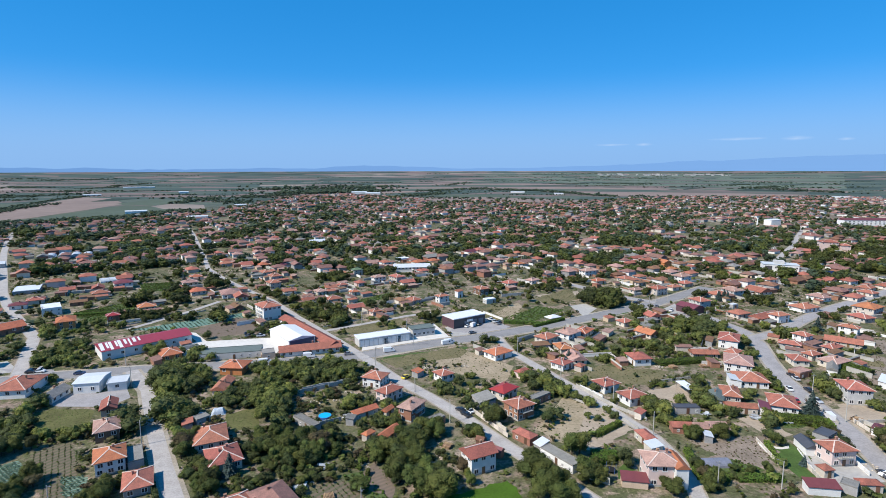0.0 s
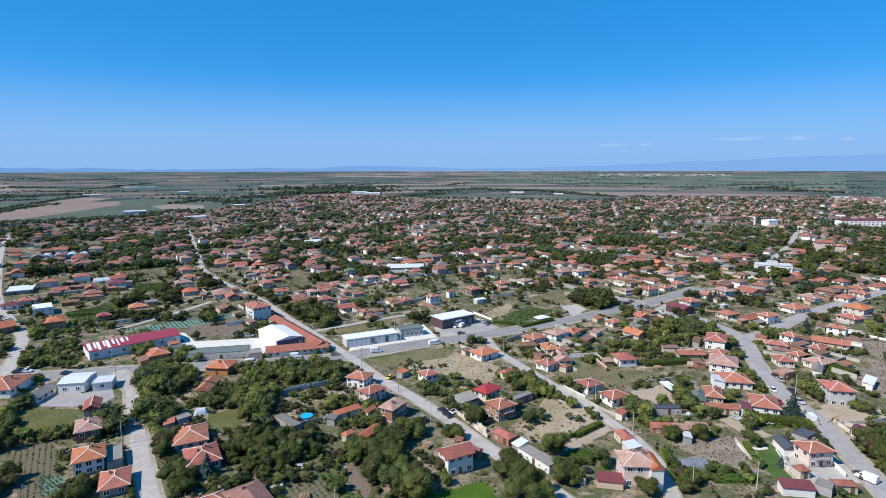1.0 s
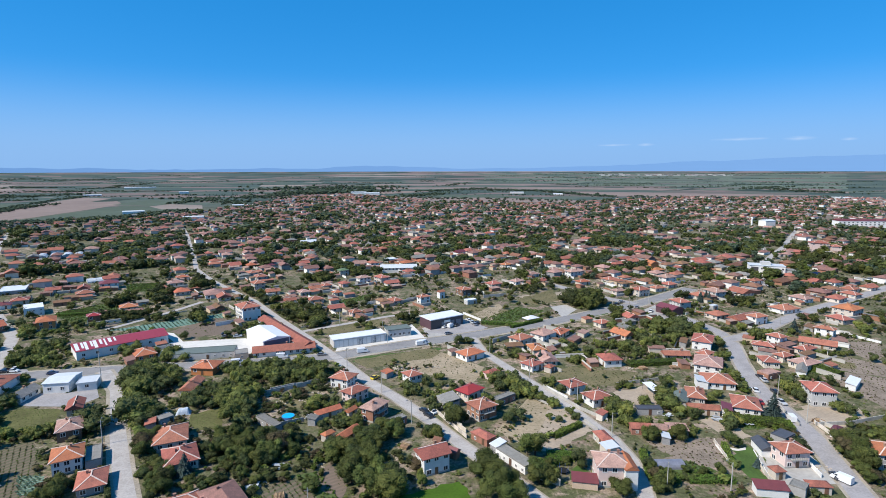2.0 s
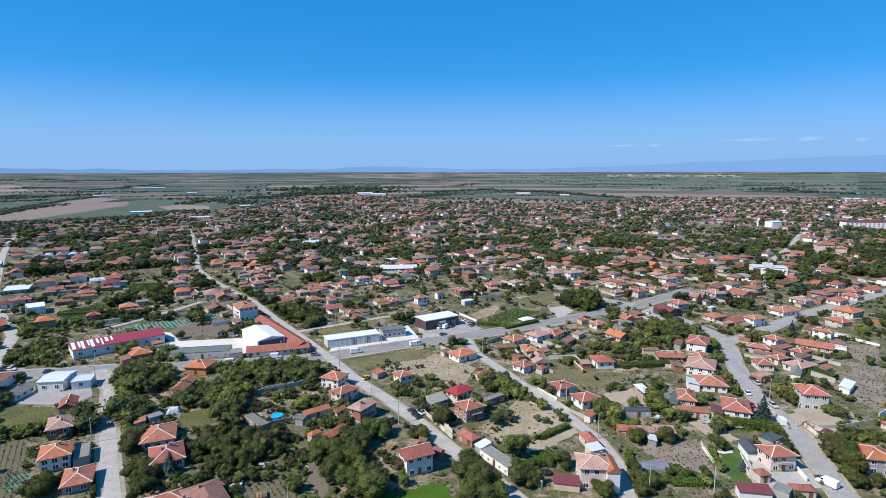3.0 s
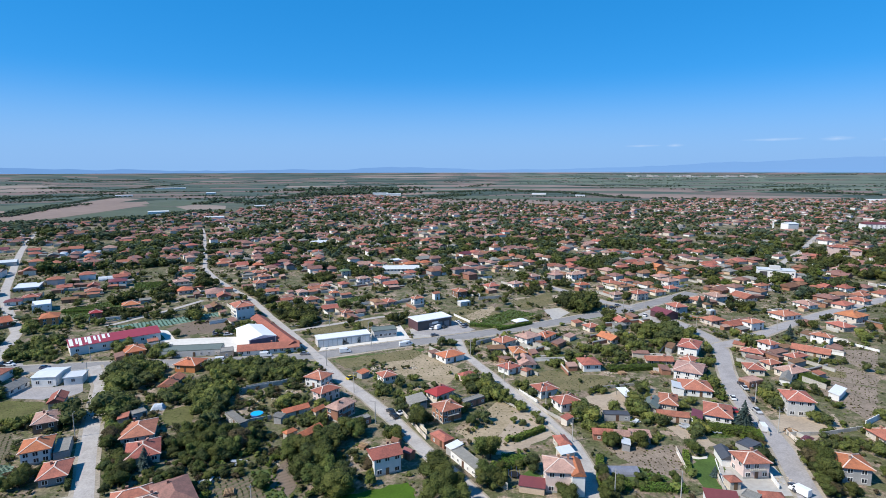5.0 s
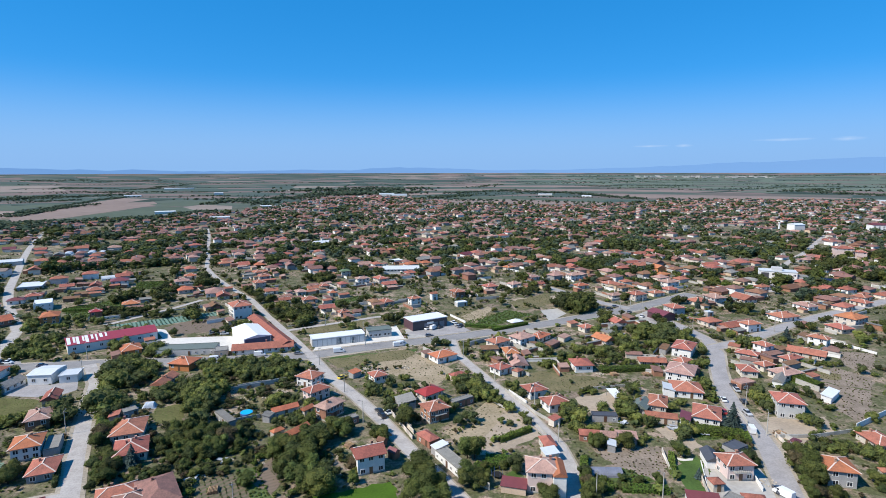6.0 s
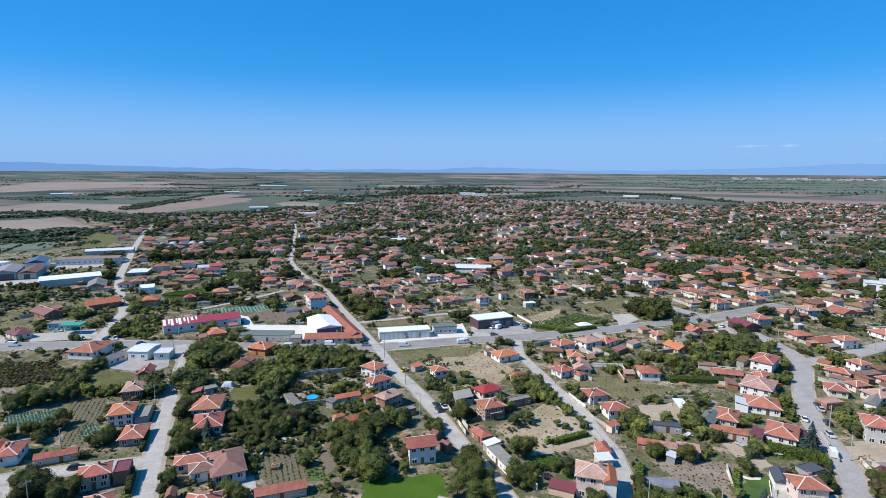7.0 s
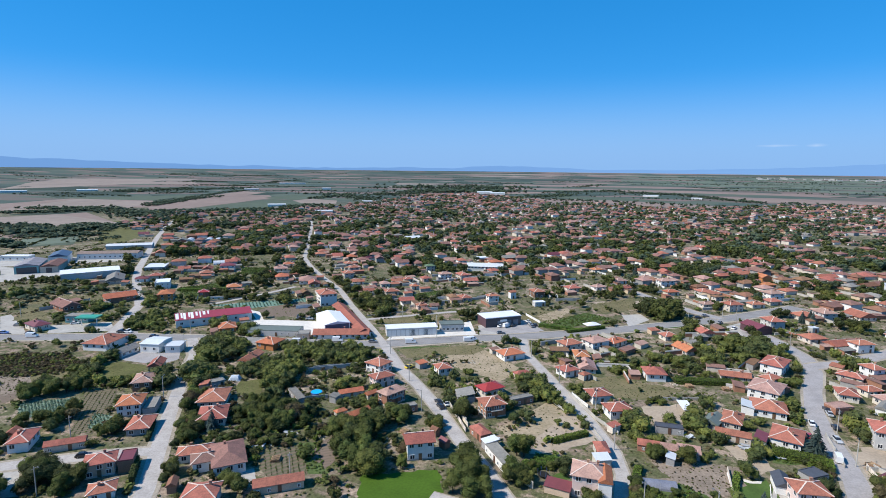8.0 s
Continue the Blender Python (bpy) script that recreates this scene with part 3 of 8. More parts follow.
def grove(x, y, rot, ra, rb, n, h):
    """n trees about h metres high, scattered over an ellipse."""
    rng = random.Random(int(x * 31 + y * 17))
    c, s = math.cos(radians(rot)), math.sin(radians(rot))
    put = []
    for i in range(n):
        for _ in range(12):
            a, r = rng.uniform(0, 6.28), math.sqrt(rng.random())
            if n == 1:
                r = 0
            u, v = ra * r * math.cos(a), rb * r * math.sin(a)
            px, py = x + c * u - s * v, y + s * u + c * v
            hh = h * rng.uniform(0.6, 1.05)
            if free(px, py, 0.22 * hh) and all((px - a1) ** 2 + (py - b1) ** 2 > (0.3 * h) ** 2 for a1, b1 in put):
                put.append((px, py))
                SPOTS.append((px, py, hh, rng.uniform(0.95, 1.35)))
                break


def spruce_mesh(seed):
    rng = random.Random(seed)
    verts, faces = [], []
    for lay in range(16):
        z = 0.08 + 0.9 * lay / 16
        r = 0.26 * (1 - lay / 16.5)
        for k in range(22 - lay):
            a = rng.uniform(0, 6.28)
            d = Vector((math.cos(a), math.sin(a), 0))
            q = Vector((-d.y, d.x, 0))
            p0 = Vector((0, 0, z + 0.04))
            p1 = d * r * rng.uniform(0.8, 1.1) + Vector((0, 0, z - 0.05 * (1 - lay / 20)))
            m1 = (p0 + p1) / 2
            w = 0.05 * (1.1 - lay / 18)
            i = len(verts)
            verts += [tuple(p0), tuple(m1 + q * w), tuple(p1), tuple(m1 - q * w), tuple(m1 + Vector((0, 0, 0.035)))]
            faces += [(i, i + 1, i + 4), (i + 1, i + 2, i + 4), (i + 2, i + 3, i + 4), (i + 3, i, i + 4)]
    me = bpy.data.meshes.new("crown")
    me.from_pydata(verts, [], faces)
    me.materials.append(NEEDLE)
    me.update()
    return me


SPRUCE = spruce_mesh(3)


def conifer(x, y, h):
    e = thing("spruce_tree", x, y, x * 13 % 360, "blue-green conical spruce standing in a garden", "tree", "conifers")
    TAKEN.append((x, y, 0.2 * h))
    part("crown", SPRUCE, None, e).scale = (h * 1.6, h * 1.6, h)
    part("trunk", TRUNKS[0], None, e).scale = (h, h, h)


def hedge(x0, y0, x1, y1, h, w, label="clipped green hedge beside a garden"):
    rng = random.Random(int(x0 * 7 + y0))
    d = math.hypot(x1 - x0, y1 - y0)
    e = thing("hedge", x0, y0, math.degrees(math.atan2(y1 - y0, x1 - x0)), label, "hedge", "garden hedges")
    verts, faces = [], []
    for _ in range(int(min(2600, 26 * d * (h + w)))):
        side = rng.random()
        if side < 0.5:
            p = Vector((rng.uniform(0, d), rng.uniform(-w / 2, w / 2), h + rng.gauss(0, 0.12)))
            n = Vector((rng.gauss(0, 0.5), rng.gauss(0, 0.5), 1))
        else:
            sg = rng.choice((-1, 1))
            p = Vector((rng.uniform(0, d), sg * w / 2 + rng.gauss(0, 0.1), rng.uniform(0.05, h)))
            n = Vector((rng.gauss(0, 0.5), sg, rng.gauss(0.3, 0.5)))
        n.normalize()
        s = n.orthogonal().normalized()
        s.rotate(Matrix.Rotation(rng.uniform(0, 6.28), 3, n))
        t = n.cross(s)
        k, i = rng.uniform(0.12, 0.24), len(verts)
        verts += [tuple(p - s * k), tuple(p - t * k + n * 0.05), tuple(p + s * k), tuple(p + t * k)]
        faces.append((i, i + 1, i + 2, i + 3))
    me = bpy.data.meshes.new("foliage")
    me.from_pydata(verts, [], faces)
    me.materials.append(LEAF_VINE if w > 1.5 else LEAF_DARK)
    me.update()
    part("foliage", me, None, e)
    part("core", box_mesh(0.1, -w / 2 + 0.15, -0.1, d - 0.1, w / 2 - 0.15, h - 0.15), LEAF_DARK, e)


# ---- plots ----
def row_mat(name, a, b, period, rot):
    m = mat(name, a, rough=0.95, tone=tuple(c * 0.8 for c in a), scale=0.2, fine=2.5)
    n, l = links_of(m)
    bs = n["Principled BSDF"]
    src = bs.inputs["Base Color"].links[0].from_socket
    co = n.new("ShaderNodeTexCoord")
    mp = n.new("ShaderNodeMapping")
    mp.inputs["Rotation"].default_value = (0, 0, radians(rot))
    l.new(co.outputs["Object"], mp.inputs["Vector"])
    w = n.new("ShaderNodeTexWave")
    w.inputs["Scale"].default_value = 0.314 / period
    w.inputs["Distortion"].default_value = 1.5
    w.inputs["Detail"].default_value = 3
    l.new(mp.outputs[0], w.inputs["Vector"])
    mx = n.new("ShaderNodeMix")
    mx.data_type = "RGBA"
    l.new(w.outputs["Fac"], mx.inputs["Factor"])
    l.new(src, mx.inputs["A"])
    mx.inputs["B"].default_value = (*b, 1)
    l.new(mx.outputs["Result"], bs.inputs["Base Color"])
    return m


PLOT = {
    "lawn": (mat("lawn", (0.062, 0.122, 0.010), vary=0.25, scale=0.15, fine=1.5), "bright green mown lawn"),
    "turf": (mat("garden_turf", (0.075, 0.128, 0.03), vary=0.3, scale=0.2, fine=1.5), "dark green garden lawn"),
    "green": (mat("garden_green", (0.10, 0.14, 0.045), vary=0.4, scale=0.15, fine=1.2), "green vegetable garden plot"),
    "dry": (mat("dry_field", (0.38, 0.305, 0.215), rough=0.95, vary=0.4, scale=0.12, fine=1.0, tone=(0.22, 0.18, 0.11)), "dry bare plot with scattered weeds"),
    "sand": (mat("bare_yard", (0.40, 0.325, 0.245), rough=0.95, vary=0.25, scale=0.12, fine=1.0), "bare sandy earth yard"),
    "soil": (row_mat("tilled_soil", (0.195, 0.148, 0.115), (0.145, 0.115, 0.088), 1.5, 55), "brown tilled soil plot"),
    "darksoil": (mat("brush", (0.15, 0.11, 0.075), rough=0.95, vary=0.35, scale=0.1, fine=1.0), "dark dry brushwood plot"),
    "stubble": (mat("brushwood", (0.285, 0.228, 0.18), rough=0.95, vary=0.4, scale=0.18, fine=1.4, tone=(0.155, 0.125, 0.095)), "grey-brown plot of dry brushwood and stubble"),
    "cabbage": (row_mat("cabbage_rows", (0.12, 0.13, 0.085), (0.16, 0.26, 0.20), 1.2, 55), "cabbage patch with blue-green rows"),
    "rows": (row_mat("garden_rows", (0.17, 0.13, 0.095), (0.10, 0.10, 0.055), 1.8, 35), "kitchen garden with brown and green rows"),
    "teal": (row_mat("crop_rows", (0.11, 0.19, 0.15), (0.16, 0.26, 0.21), 2.0, 40), "blue-green crop plot in rows"),
    "meadow": (mat("rough_grass", (0.135, 0.135, 0.05), rough=0.95, vary=0.35, scale=0.15, fine=0.9), "rough yellowish green grass plot"),
    "drygrass": (mat("dry_grass", (0.19, 0.158, 0.085), rough=0.95, vary=0.35, scale=0.12, fine=0.9, tone=(0.11, 0.105, 0.05)), "dry yellowish grass plot"),
    "concrete": (mat("yard_concrete", (0.42, 0.40, 0.37), rough=0.9, vary=0.22, scale=0.1, fine=0.7), "pale concrete yard"),
    "pale": (mat("chalky_yard", (0.62, 0.59, 0.54), rough=0.9, vary=0.15, scale=0.1, fine=0.7), "almost white concrete yard"),
    "asphalt": (ASPH, "grey asphalt parking area"),
}
PLOTS = [0]
SCRUB = []  # rough ground, thick with undergrowth


def scrub(*pts):
    SCRUB.append(pts)


def plot(kind, *pts):
    PLOTS[0] += 1
    m, words = PLOT[kind]
    bm = bmesh.new()
    z = 0.012 + 0.0006 * PLOTS[0]
    rim = []
    for (x0, y0), (x1, y1) in zip(pts, pts[1:] + pts[:1]):
        n = 1 if kind in ("concrete", "pale", "asphalt") else max(1, round(math.hypot(x1 - x0, y1 - y0) / 2.2))
        for k in range(n):
            x, y = x0 + (x1 - x0) * k / n, y0 + (y1 - y0) * k / n
            w = 0.0 if n == 1 else 1.5
            rim.append((x + w * noise.noise((x / 3, y / 3, 1.5)), y + w * noise.noise((x / 3, y / 3, 7.5)), z))
    f = bm.faces.new([bm.verts.new(q) for q in rim])
    f.normal_update()
    if f.normal.z < 0:
        f.normal_flip()
    bmesh.ops.triangulate(bm, faces=bm.faces[:])
    ob = new("ground_plot", mesh("ground_plot", bm, m))
    tagged(ob, words, "garden plot", kind="structure")
    if kind in ("lawn", "turf", "dry", "sand", "concrete", "pale", "asphalt", "soil", "cabbage", "rows", "teal", "green", "drygrass", "darksoil", "meadow", "stubble"):
        OPEN.append((kind, pts))


OPEN = []


def in_poly(x, y, pts):
    inside = False
    for (x0, y0), (x1, y1) in zip(pts, pts[1:] + pts[:1]):
        if (y0 > y) != (y1 > y) and x < (x1 - x0) * (y - y0) / (y1 - y0) + x0:
            inside = not inside
    return inside


# ---- vehicles, poles, walls ----
PAINT = {k: mat("paint_" + k, c, rough=0.3, vary=0.05, coat=0.5) for k, c in {"yellow": (0.7, 0.5, 0.04), "white": (0.75, 0.75, 0.75), "black": (0.02, 0.02, 0.022), "grey": (0.2, 0.2, 0.21), "silver": (0.45, 0.46, 0.47), "darkblue": (0.03, 0.05, 0.12), "blue": (0.08, 0.16, 0.42), "red": (0.4, 0.03, 0.03), "darkgrey": (0.07, 0.07, 0.08)}.items()}
TYRE = mat("tyre_rubber", (0.02, 0.02, 0.02), rough=0.9)
RIM = mat("wheel_rim", (0.5, 0.5, 0.5), rough=0.4, metal=0.8)


def prism(bm, outline, half, taper=0.0):
    """A side outline in x and z, widened to both sides; taper narrows what lies higher."""
    top = max(z for _, z in outline)
    low = min(z for _, z in outline)
    rows = [[bm.verts.new((x, s * (half - taper * (z - low) / (top - low)), z)) for x, z in outline] for s in (-1, 1)]
    n = len(outline)
    for i in range(n):
        j = (i + 1) % n
        bm.faces.new((rows[0][i], rows[0][j], rows[1][j], rows[1][i]))
    bm.faces.new(rows[0][::-1])
    bm.faces.new(rows[1])
    bmesh.ops.recalc_face_normals(bm, faces=bm.faces[:])


def wheel_meshes():
    t, r = bmesh.new(), bmesh.new()
    tube(t, 0, 0, -0.1, 0.1, 0.31, 0.31, 14)
    tube(r, 0, 0, -0.11, 0.11, 0.19, 0.19, 10)
    return mesh("tyre", t, TYRE), mesh("rim", r, RIM)


WHEEL = wheel_meshes()
BODY_CAR = ((-2.1, 0.28), (2.1, 0.28), (2.15, 0.62), (1.9, 0.82), (0.95, 0.93), (-1.75, 0.97), (-2.12, 0.85))
CABIN_CAR = ((1.0, 0.93), (0.25, 1.42), (-1.15, 1.46), (-1.8, 0.97))
BODY_VAN = ((-2.6, 0.35), (2.6, 0.35), (2.65, 0.8), (2.3, 1.15), (1.75, 1.25), (1.25, 2.05), (0.9, 2.2), (-2.6, 2.25))
SCREEN_VAN = ((1.83, 1.30), (1.74, 1.27), (1.24, 2.03), (1.33, 2.06))
SIDE_VAN = ((1.5, 1.35), (1.2, 1.82), (0.75, 1.82), (0.75, 1.35))
CARS = {}


def vehicle(kind, x, y, rot, colour):
    van_like = kind == "van"
    z = 0.09
    e = thing("van" if van_like else "car", x, y, rot, f"{colour} parked {'delivery van' if van_like else 'passenger car'} on the road", "van" if van_like else "car", "parked vehicles", z)
    key = (kind, colour)
    if key not in CARS:
        b, c = bmesh.new(), bmesh.new()
        prism(b, BODY_VAN if van_like else BODY_CAR, 0.98 if van_like else 0.88, 0.12 if van_like else 0.05)
        bmesh.ops.bevel(b, geom=b.edges[:], offset=0.05, segments=1, affect="EDGES")
        if van_like:
            prism(c, SCREEN_VAN, 0.84, 0.04)
            prism(c, SIDE_VAN, 0.955, 0.04)
        else:
            prism(c, CABIN_CAR, 0.8, 0.16)
        r = bmesh.new()
        box(r, -1.1, -0.6, 1.452, 0.2, 0.6, 1.475)
        CARS[key] = mesh("body", b, PAINT[colour]), mesh("glazing", c, GLASS), mesh("roof_panel", r, PAINT[colour])
    body, glazing, top = CARS[key]
    part("body", body, None, e)
    part("glazing", glazing, None, e)
    if not van_like:
        part("roof_panel", top, None, e)
    for wx in ((-1.75, 1.75) if van_like else (-1.3, 1.3)):
        for wy in (-0.82, 0.82):
            w = part("wheel", WHEEL[0], None, e)
            w.matrix_basis = pose(wx, wy, 0.31, 90)
            part("rim", WHEEL[1], None, w)


def car(x, y, rot, colour):
    vehicle("car", x, y, rot, colour)


def van(x, y, rot, colour):
    vehicle("van", x, y, rot, colour)


def pole_meshes():
    p, a, h = bmesh.new(), bmesh.new(), bmesh.new()
    tube(p, 0, 0, -0.3, 8.2, 0.16, 0.10, 8)
    beam(a, (0, 0, 7.9), (1.2, 0, 8.25), 0.06, 0.06)
    box(h, 1.1, -0.12, 8.2, 1.7, 0.12, 8.32)
    c = bmesh.new()
    beam(c, (0, -0.8, 7.6), (0, 0.8, 7.6), 0.09, 0.09)
    return [mesh(n, b, m) for n, b, m in (("shaft", p, CONC), ("lamp_arm", a, RAIL), ("lamp_head", h, RAIL), ("crossarm", c, RAIL))]


POLE = pole_meshes()


def pole(x, y):
    e = thing("utility_pole", x, y, (x * 37 + y * 11) % 360, "pale concrete utility pole with a street lamp", "utility pole", "street poles")
    for n, me in zip(("shaft", "lamp_arm", "lamp_head", "crossarm"), POLE):
        part(n, me, None, e)


def yard_wall(x0, y0, x1, y1, h, colour):
    d = math.hypot(x1 - x0, y1 - y0)
    m = {"concrete": CONC, "white": WALLS["white"], "cream": WALLS["cream"]}[colour]
    e = thing("yard_wall", x0, y0, math.degrees(math.atan2(y1 - y0, x1 - x0)), f"low {colour} {'panel' if colour == 'concrete' else 'rendered'} wall round a yard", "wall", "yard walls")
    n = max(1, round(d / 2.5))
    for i in range(n):
        part("wall_panel", box_mesh(i * d / n + 0.1, -0.09, -0.2, (i + 1) * d / n - 0.1, 0.09, h), m, e)
        part("post", box_mesh(i * d / n - 0.1, -0.13, -0.2, i * d / n + 0.1, 0.13, h + 0.12), m, e)


# ---- garden plots and yards ----
plot("green", (-27, 141), (-22, 143), (-11, 129), (-16, 127))
plot("rows", (-37, 132), (-27, 140), (-16, 127), (-26, 122))
plot("concrete", (-37, 120), (-32, 125), (-28, 120), (-31, 115))
plot("dry", (-7, 228), (8, 249), (16, 241), (30, 226), (24, 209), (6, 217))
plot("meadow", (-658, 649), (-633, 705), (-494, 567), (-444, 486), (-461, 465))
plot("concrete", (112, 161), (114, 151), (123, 155), (122, 140), (105, 139), (106, 147))
plot("sand", (100, 177), (108, 181), (111, 167), (104, 164))
scrub((-81, 153), (-79, 182), (-30, 196), (-15, 156), (-13, 129), (-31, 127), (-43, 139), (-61, 128))
scrub((-113, 204), (-36, 215), (-31, 199), (-80, 184))
plot("meadow", (-143, 179), (-138, 182), (-124, 182), (-115, 167), (-122, 164), (-130, 162))
scrub((-150, 183), (-143, 179), (-130, 162), (-140, 158), (-156, 176))
scrub((-93, 158), (-84, 144), (-77, 131), (-93, 127), (-101, 140), (-109, 152))
scrub((-16, 161), (4, 151), (8, 137), (2, 130), (-5, 129))
scrub((135, 165), (142, 166), (138, 142), (127, 141))
scrub((143, 173), (169, 175), (162, 163), (143, 165))
scrub((96, 271), (129, 269), (119, 237), (90, 234))
scrub((-82, 228), (-39, 231), (-35, 211), (-70, 203))
scrub((-95, 320), (-58, 317), (-47, 274), (-69, 270))
scrub((-93, 106), (-81, 111), (-68, 100), (-79, 96))
plot("concrete", (-100, 105), (-96, 107), (-82, 96), (-86, 94))
plot("stubble", (175, 227), (193, 216), (172, 185), (167, 203))
plot("stubble", (172, 230), (195, 243), (203, 230), (194, 217), (176, 228))
plot("stubble", (209, 266), (225, 263), (205, 234), (199, 247))
plot("sand", (142, 190), (149, 189), (162, 192), (158, 180), (162, 180), (140, 176))
plot("sand", (132, 180), (137, 174), (136, 165), (132, 162))
plot("drygrass", (49, 214), (67, 228), (95, 221), (81, 207), (65, 206))
plot("turf", (-212, 302), (-216, 316), (-204, 327), (-189, 308), (-197, 295))
plot("green", (-211, 367), (-229, 394), (-208, 399), (-194, 372))
plot("teal", (-168, 276), (-148, 293), (-120, 313), (-116, 300), (-131, 287), (-140, 278))
plot("turf", (-29, 232), (-28, 238), (-5, 246), (10, 252), (8, 243), (-15, 229))
plot("concrete", (-261, 220), (-260, 225), (-234, 212), (-216, 200), (-228, 196))
plot("concrete", (-218, 215), (-194, 230), (-179, 218), (-207, 204))
plot("concrete", (-418, 332), (-386, 333), (-379, 357), (-336, 321), (-356, 288))
plot("lawn", (3, 113), (-1, 131), (18, 139), (27, 120))
plot("dry", (30, 169), (45, 195), (56, 181), (53, 164), (41, 156))
plot("sand", (77, 200), (94, 208), (91, 191), (81, 187))
plot("turf", (99, 157), (107, 160), (108, 152), (97, 148))
plot("stubble", (76, 151), (97, 159), (96, 149), (83, 145))
plot("cabbage", (-129, 131), (-138, 139), (-123, 147), (-113, 138), (-116, 130))
plot("soil", (-168, 153), (-159, 158), (-143, 146), (-144, 136))
plot("darksoil", (-176, 155), (-197, 169), (-188, 178), (-167, 183), (-149, 174), (-150, 163), (-164, 155))
plot("soil", (-134, 276), (-120, 303), (-101, 295), (-97, 273), (-119, 266))
plot("green", (-223, 386), (-208, 402), (-199, 382), (-212, 368))
plot("green", (-222, 313), (-206, 324), (-196, 309), (-208, 298))
plot("green", (-60, 342), (-38, 368), (-36, 359), (-54, 329))
plot("green", (31, 301), (56, 330), (71, 321), (44, 291))
plot("drygrass", (12, 313), (28, 330), (50, 321), (27, 297))
plot("sand", (61, 360), (90, 373), (89, 355), (59, 341))
plot("drygrass", (-59, 273), (-33, 306), (-20, 292), (-44, 270))
plot("concrete", (-379, 304), (-354, 334), (-338, 322), (-355, 287))
plot("concrete", (-447, 353), (-405, 391), (-371, 416), (-343, 389), (-383, 359), (-418, 332))
plot("pale", (-138, 275), (-130, 273), (-118, 259), (-89, 265), (-78, 254), (-78, 242), (-113, 238), (-116, 232), (-125, 249), (-123, 259))
plot("pale", (-35, 250), (-6, 271), (3, 268), (2, 259), (-26, 250))
plot("pale", (-39, 245), (-40, 255), (-19, 272), (-7, 292), (1, 270), (1, 260), (-18, 251))
plot("asphalt", (6.0, 291.6), (16.0, 300.8), (30.8, 292.6), (33.5, 278.3), (14.3, 265.3))
plot("concrete", (-0.7, 283.7), (5.8, 292.7), (14.3, 265.3), (5.2, 261.4))
plot("concrete", (130.9, 324.3), (143.3, 337.8), (138.2, 311.4), (130.0, 300.7))
plot("asphalt", (-0, 277), (22, 303), (35, 285), (11, 274))
plot("asphalt", (-189, 220), (-180, 222), (-166, 220), (-162, 216), (-178, 215))
plot("asphalt", (-150, 192), (-140, 196), (-131, 196), (-124, 202), (-116.5, 192), (-120, 184), (-138, 184), (-147, 187))
plot("turf", (97, 156), (103, 158), (104, 141), (99, 140))
plot("sand", (51, 189), (55, 194), (61, 183), (62, 169), (49, 158), (40, 155))
plot("green", (170, 230), (178, 223), (172, 216), (165, 223))
plot("green", (115, 179), (126, 179), (128, 174), (112, 171))
plot("drygrass", (-29, 234), (5, 251), (11, 247), (7, 238), (-21, 224))
plot("sand", (-100, 201), (-96, 203), (-94, 196), (-98, 196))
plot("rows", (-122.6, 151.3), (-116.3, 158.6), (-108.4, 152), (-100.2, 138.7), (-93.4, 126.9), (-99.2, 125.4), (-111.4, 138))
scrub((-131, 164), (-117, 166), (-97.5, 164.2), (-93, 158), (-95.2, 153.4), (-113.8, 157.4), (-124.6, 150.8), (-137.7, 156.6))
plot("cabbage", (-105, 139), (-99, 140), (-92, 130), (-98, 130))
plot("cabbage", (-126, 144), (-120, 145), (-115, 139), (-121, 138))
plot("asphalt", (136, 316), (145, 331), (148, 320), (136, 302))
plot("concrete", (76, 331), (87, 337), (91, 325), (79, 306))
plot("drygrass", (61, 357), (86, 373), (85, 349), (65, 347))
plot("green", (137, 448), (174, 481), (169, 457), (140, 435))
plot("green", (127, 452), (178, 481), (173, 463), (130, 441))
plot("drygrass", (-298, 258), (-247, 281), (-233, 268), (-275, 244))
plot("drygrass", (-247, 216), (-269, 241), (-255, 240), (-219, 216))
plot("meadow", (-75, 178), (-67, 183), (-59, 169), (-69, 166))
plot("drygrass", (-52, 188), (-42, 196), (-34, 193), (-38, 184))
plot("soil", (-23, 137), (-20, 148), (-12, 140), (-13, 131))
plot("stubble", (77, 162), (103, 166), (100, 154), (84, 149))
plot("green", (84, 152), (91, 146), (79, 141), (67, 142))
plot("sand", (142, 182), (150, 178), (142, 168), (139, 174))
plot("drygrass", (180, 240), (193, 233), (188, 227), (175, 230))

plot("concrete", (-98, 103), (-97, 106), (-91, 101), (-84, 95), (-86, 94))
plot("drygrass", (-173, 157), (-162, 165), (-146, 172), (-144, 162), (-150, 153), (-151, 141))
plot("stubble", (-171, 155), (-162, 161), (-146, 148), (-150, 140))
plot("sand", (104, 175), (111, 181), (111, 166), (103, 159))
plot("sand", (137, 185), (148, 190), (142, 177), (136, 176))
plot("dry", (28, 313), (44, 339), (47, 330), (37, 298))
plot("drygrass", (58, 351), (85, 379), (84, 348), (63, 330))
plot("turf", (90, 307), (100, 324), (111, 322), (104, 312))
plot("green", (-220, 312), (-204, 337), (-182, 313), (-192, 286))
plot("dry", (88, 359), (114, 367), (115, 345), (90, 335))

plot("concrete", (108.3, 157.1), (109.3, 157.4), (107.3, 150.6), (105.1, 140.7), (103.7, 139.9), (105.9, 150.0))
plot("pale", (101.3, 159.0), (103.4, 158.3), (106.2, 159.4), (105.4, 157.7), (102.5, 157.0), (100.8, 157.6))

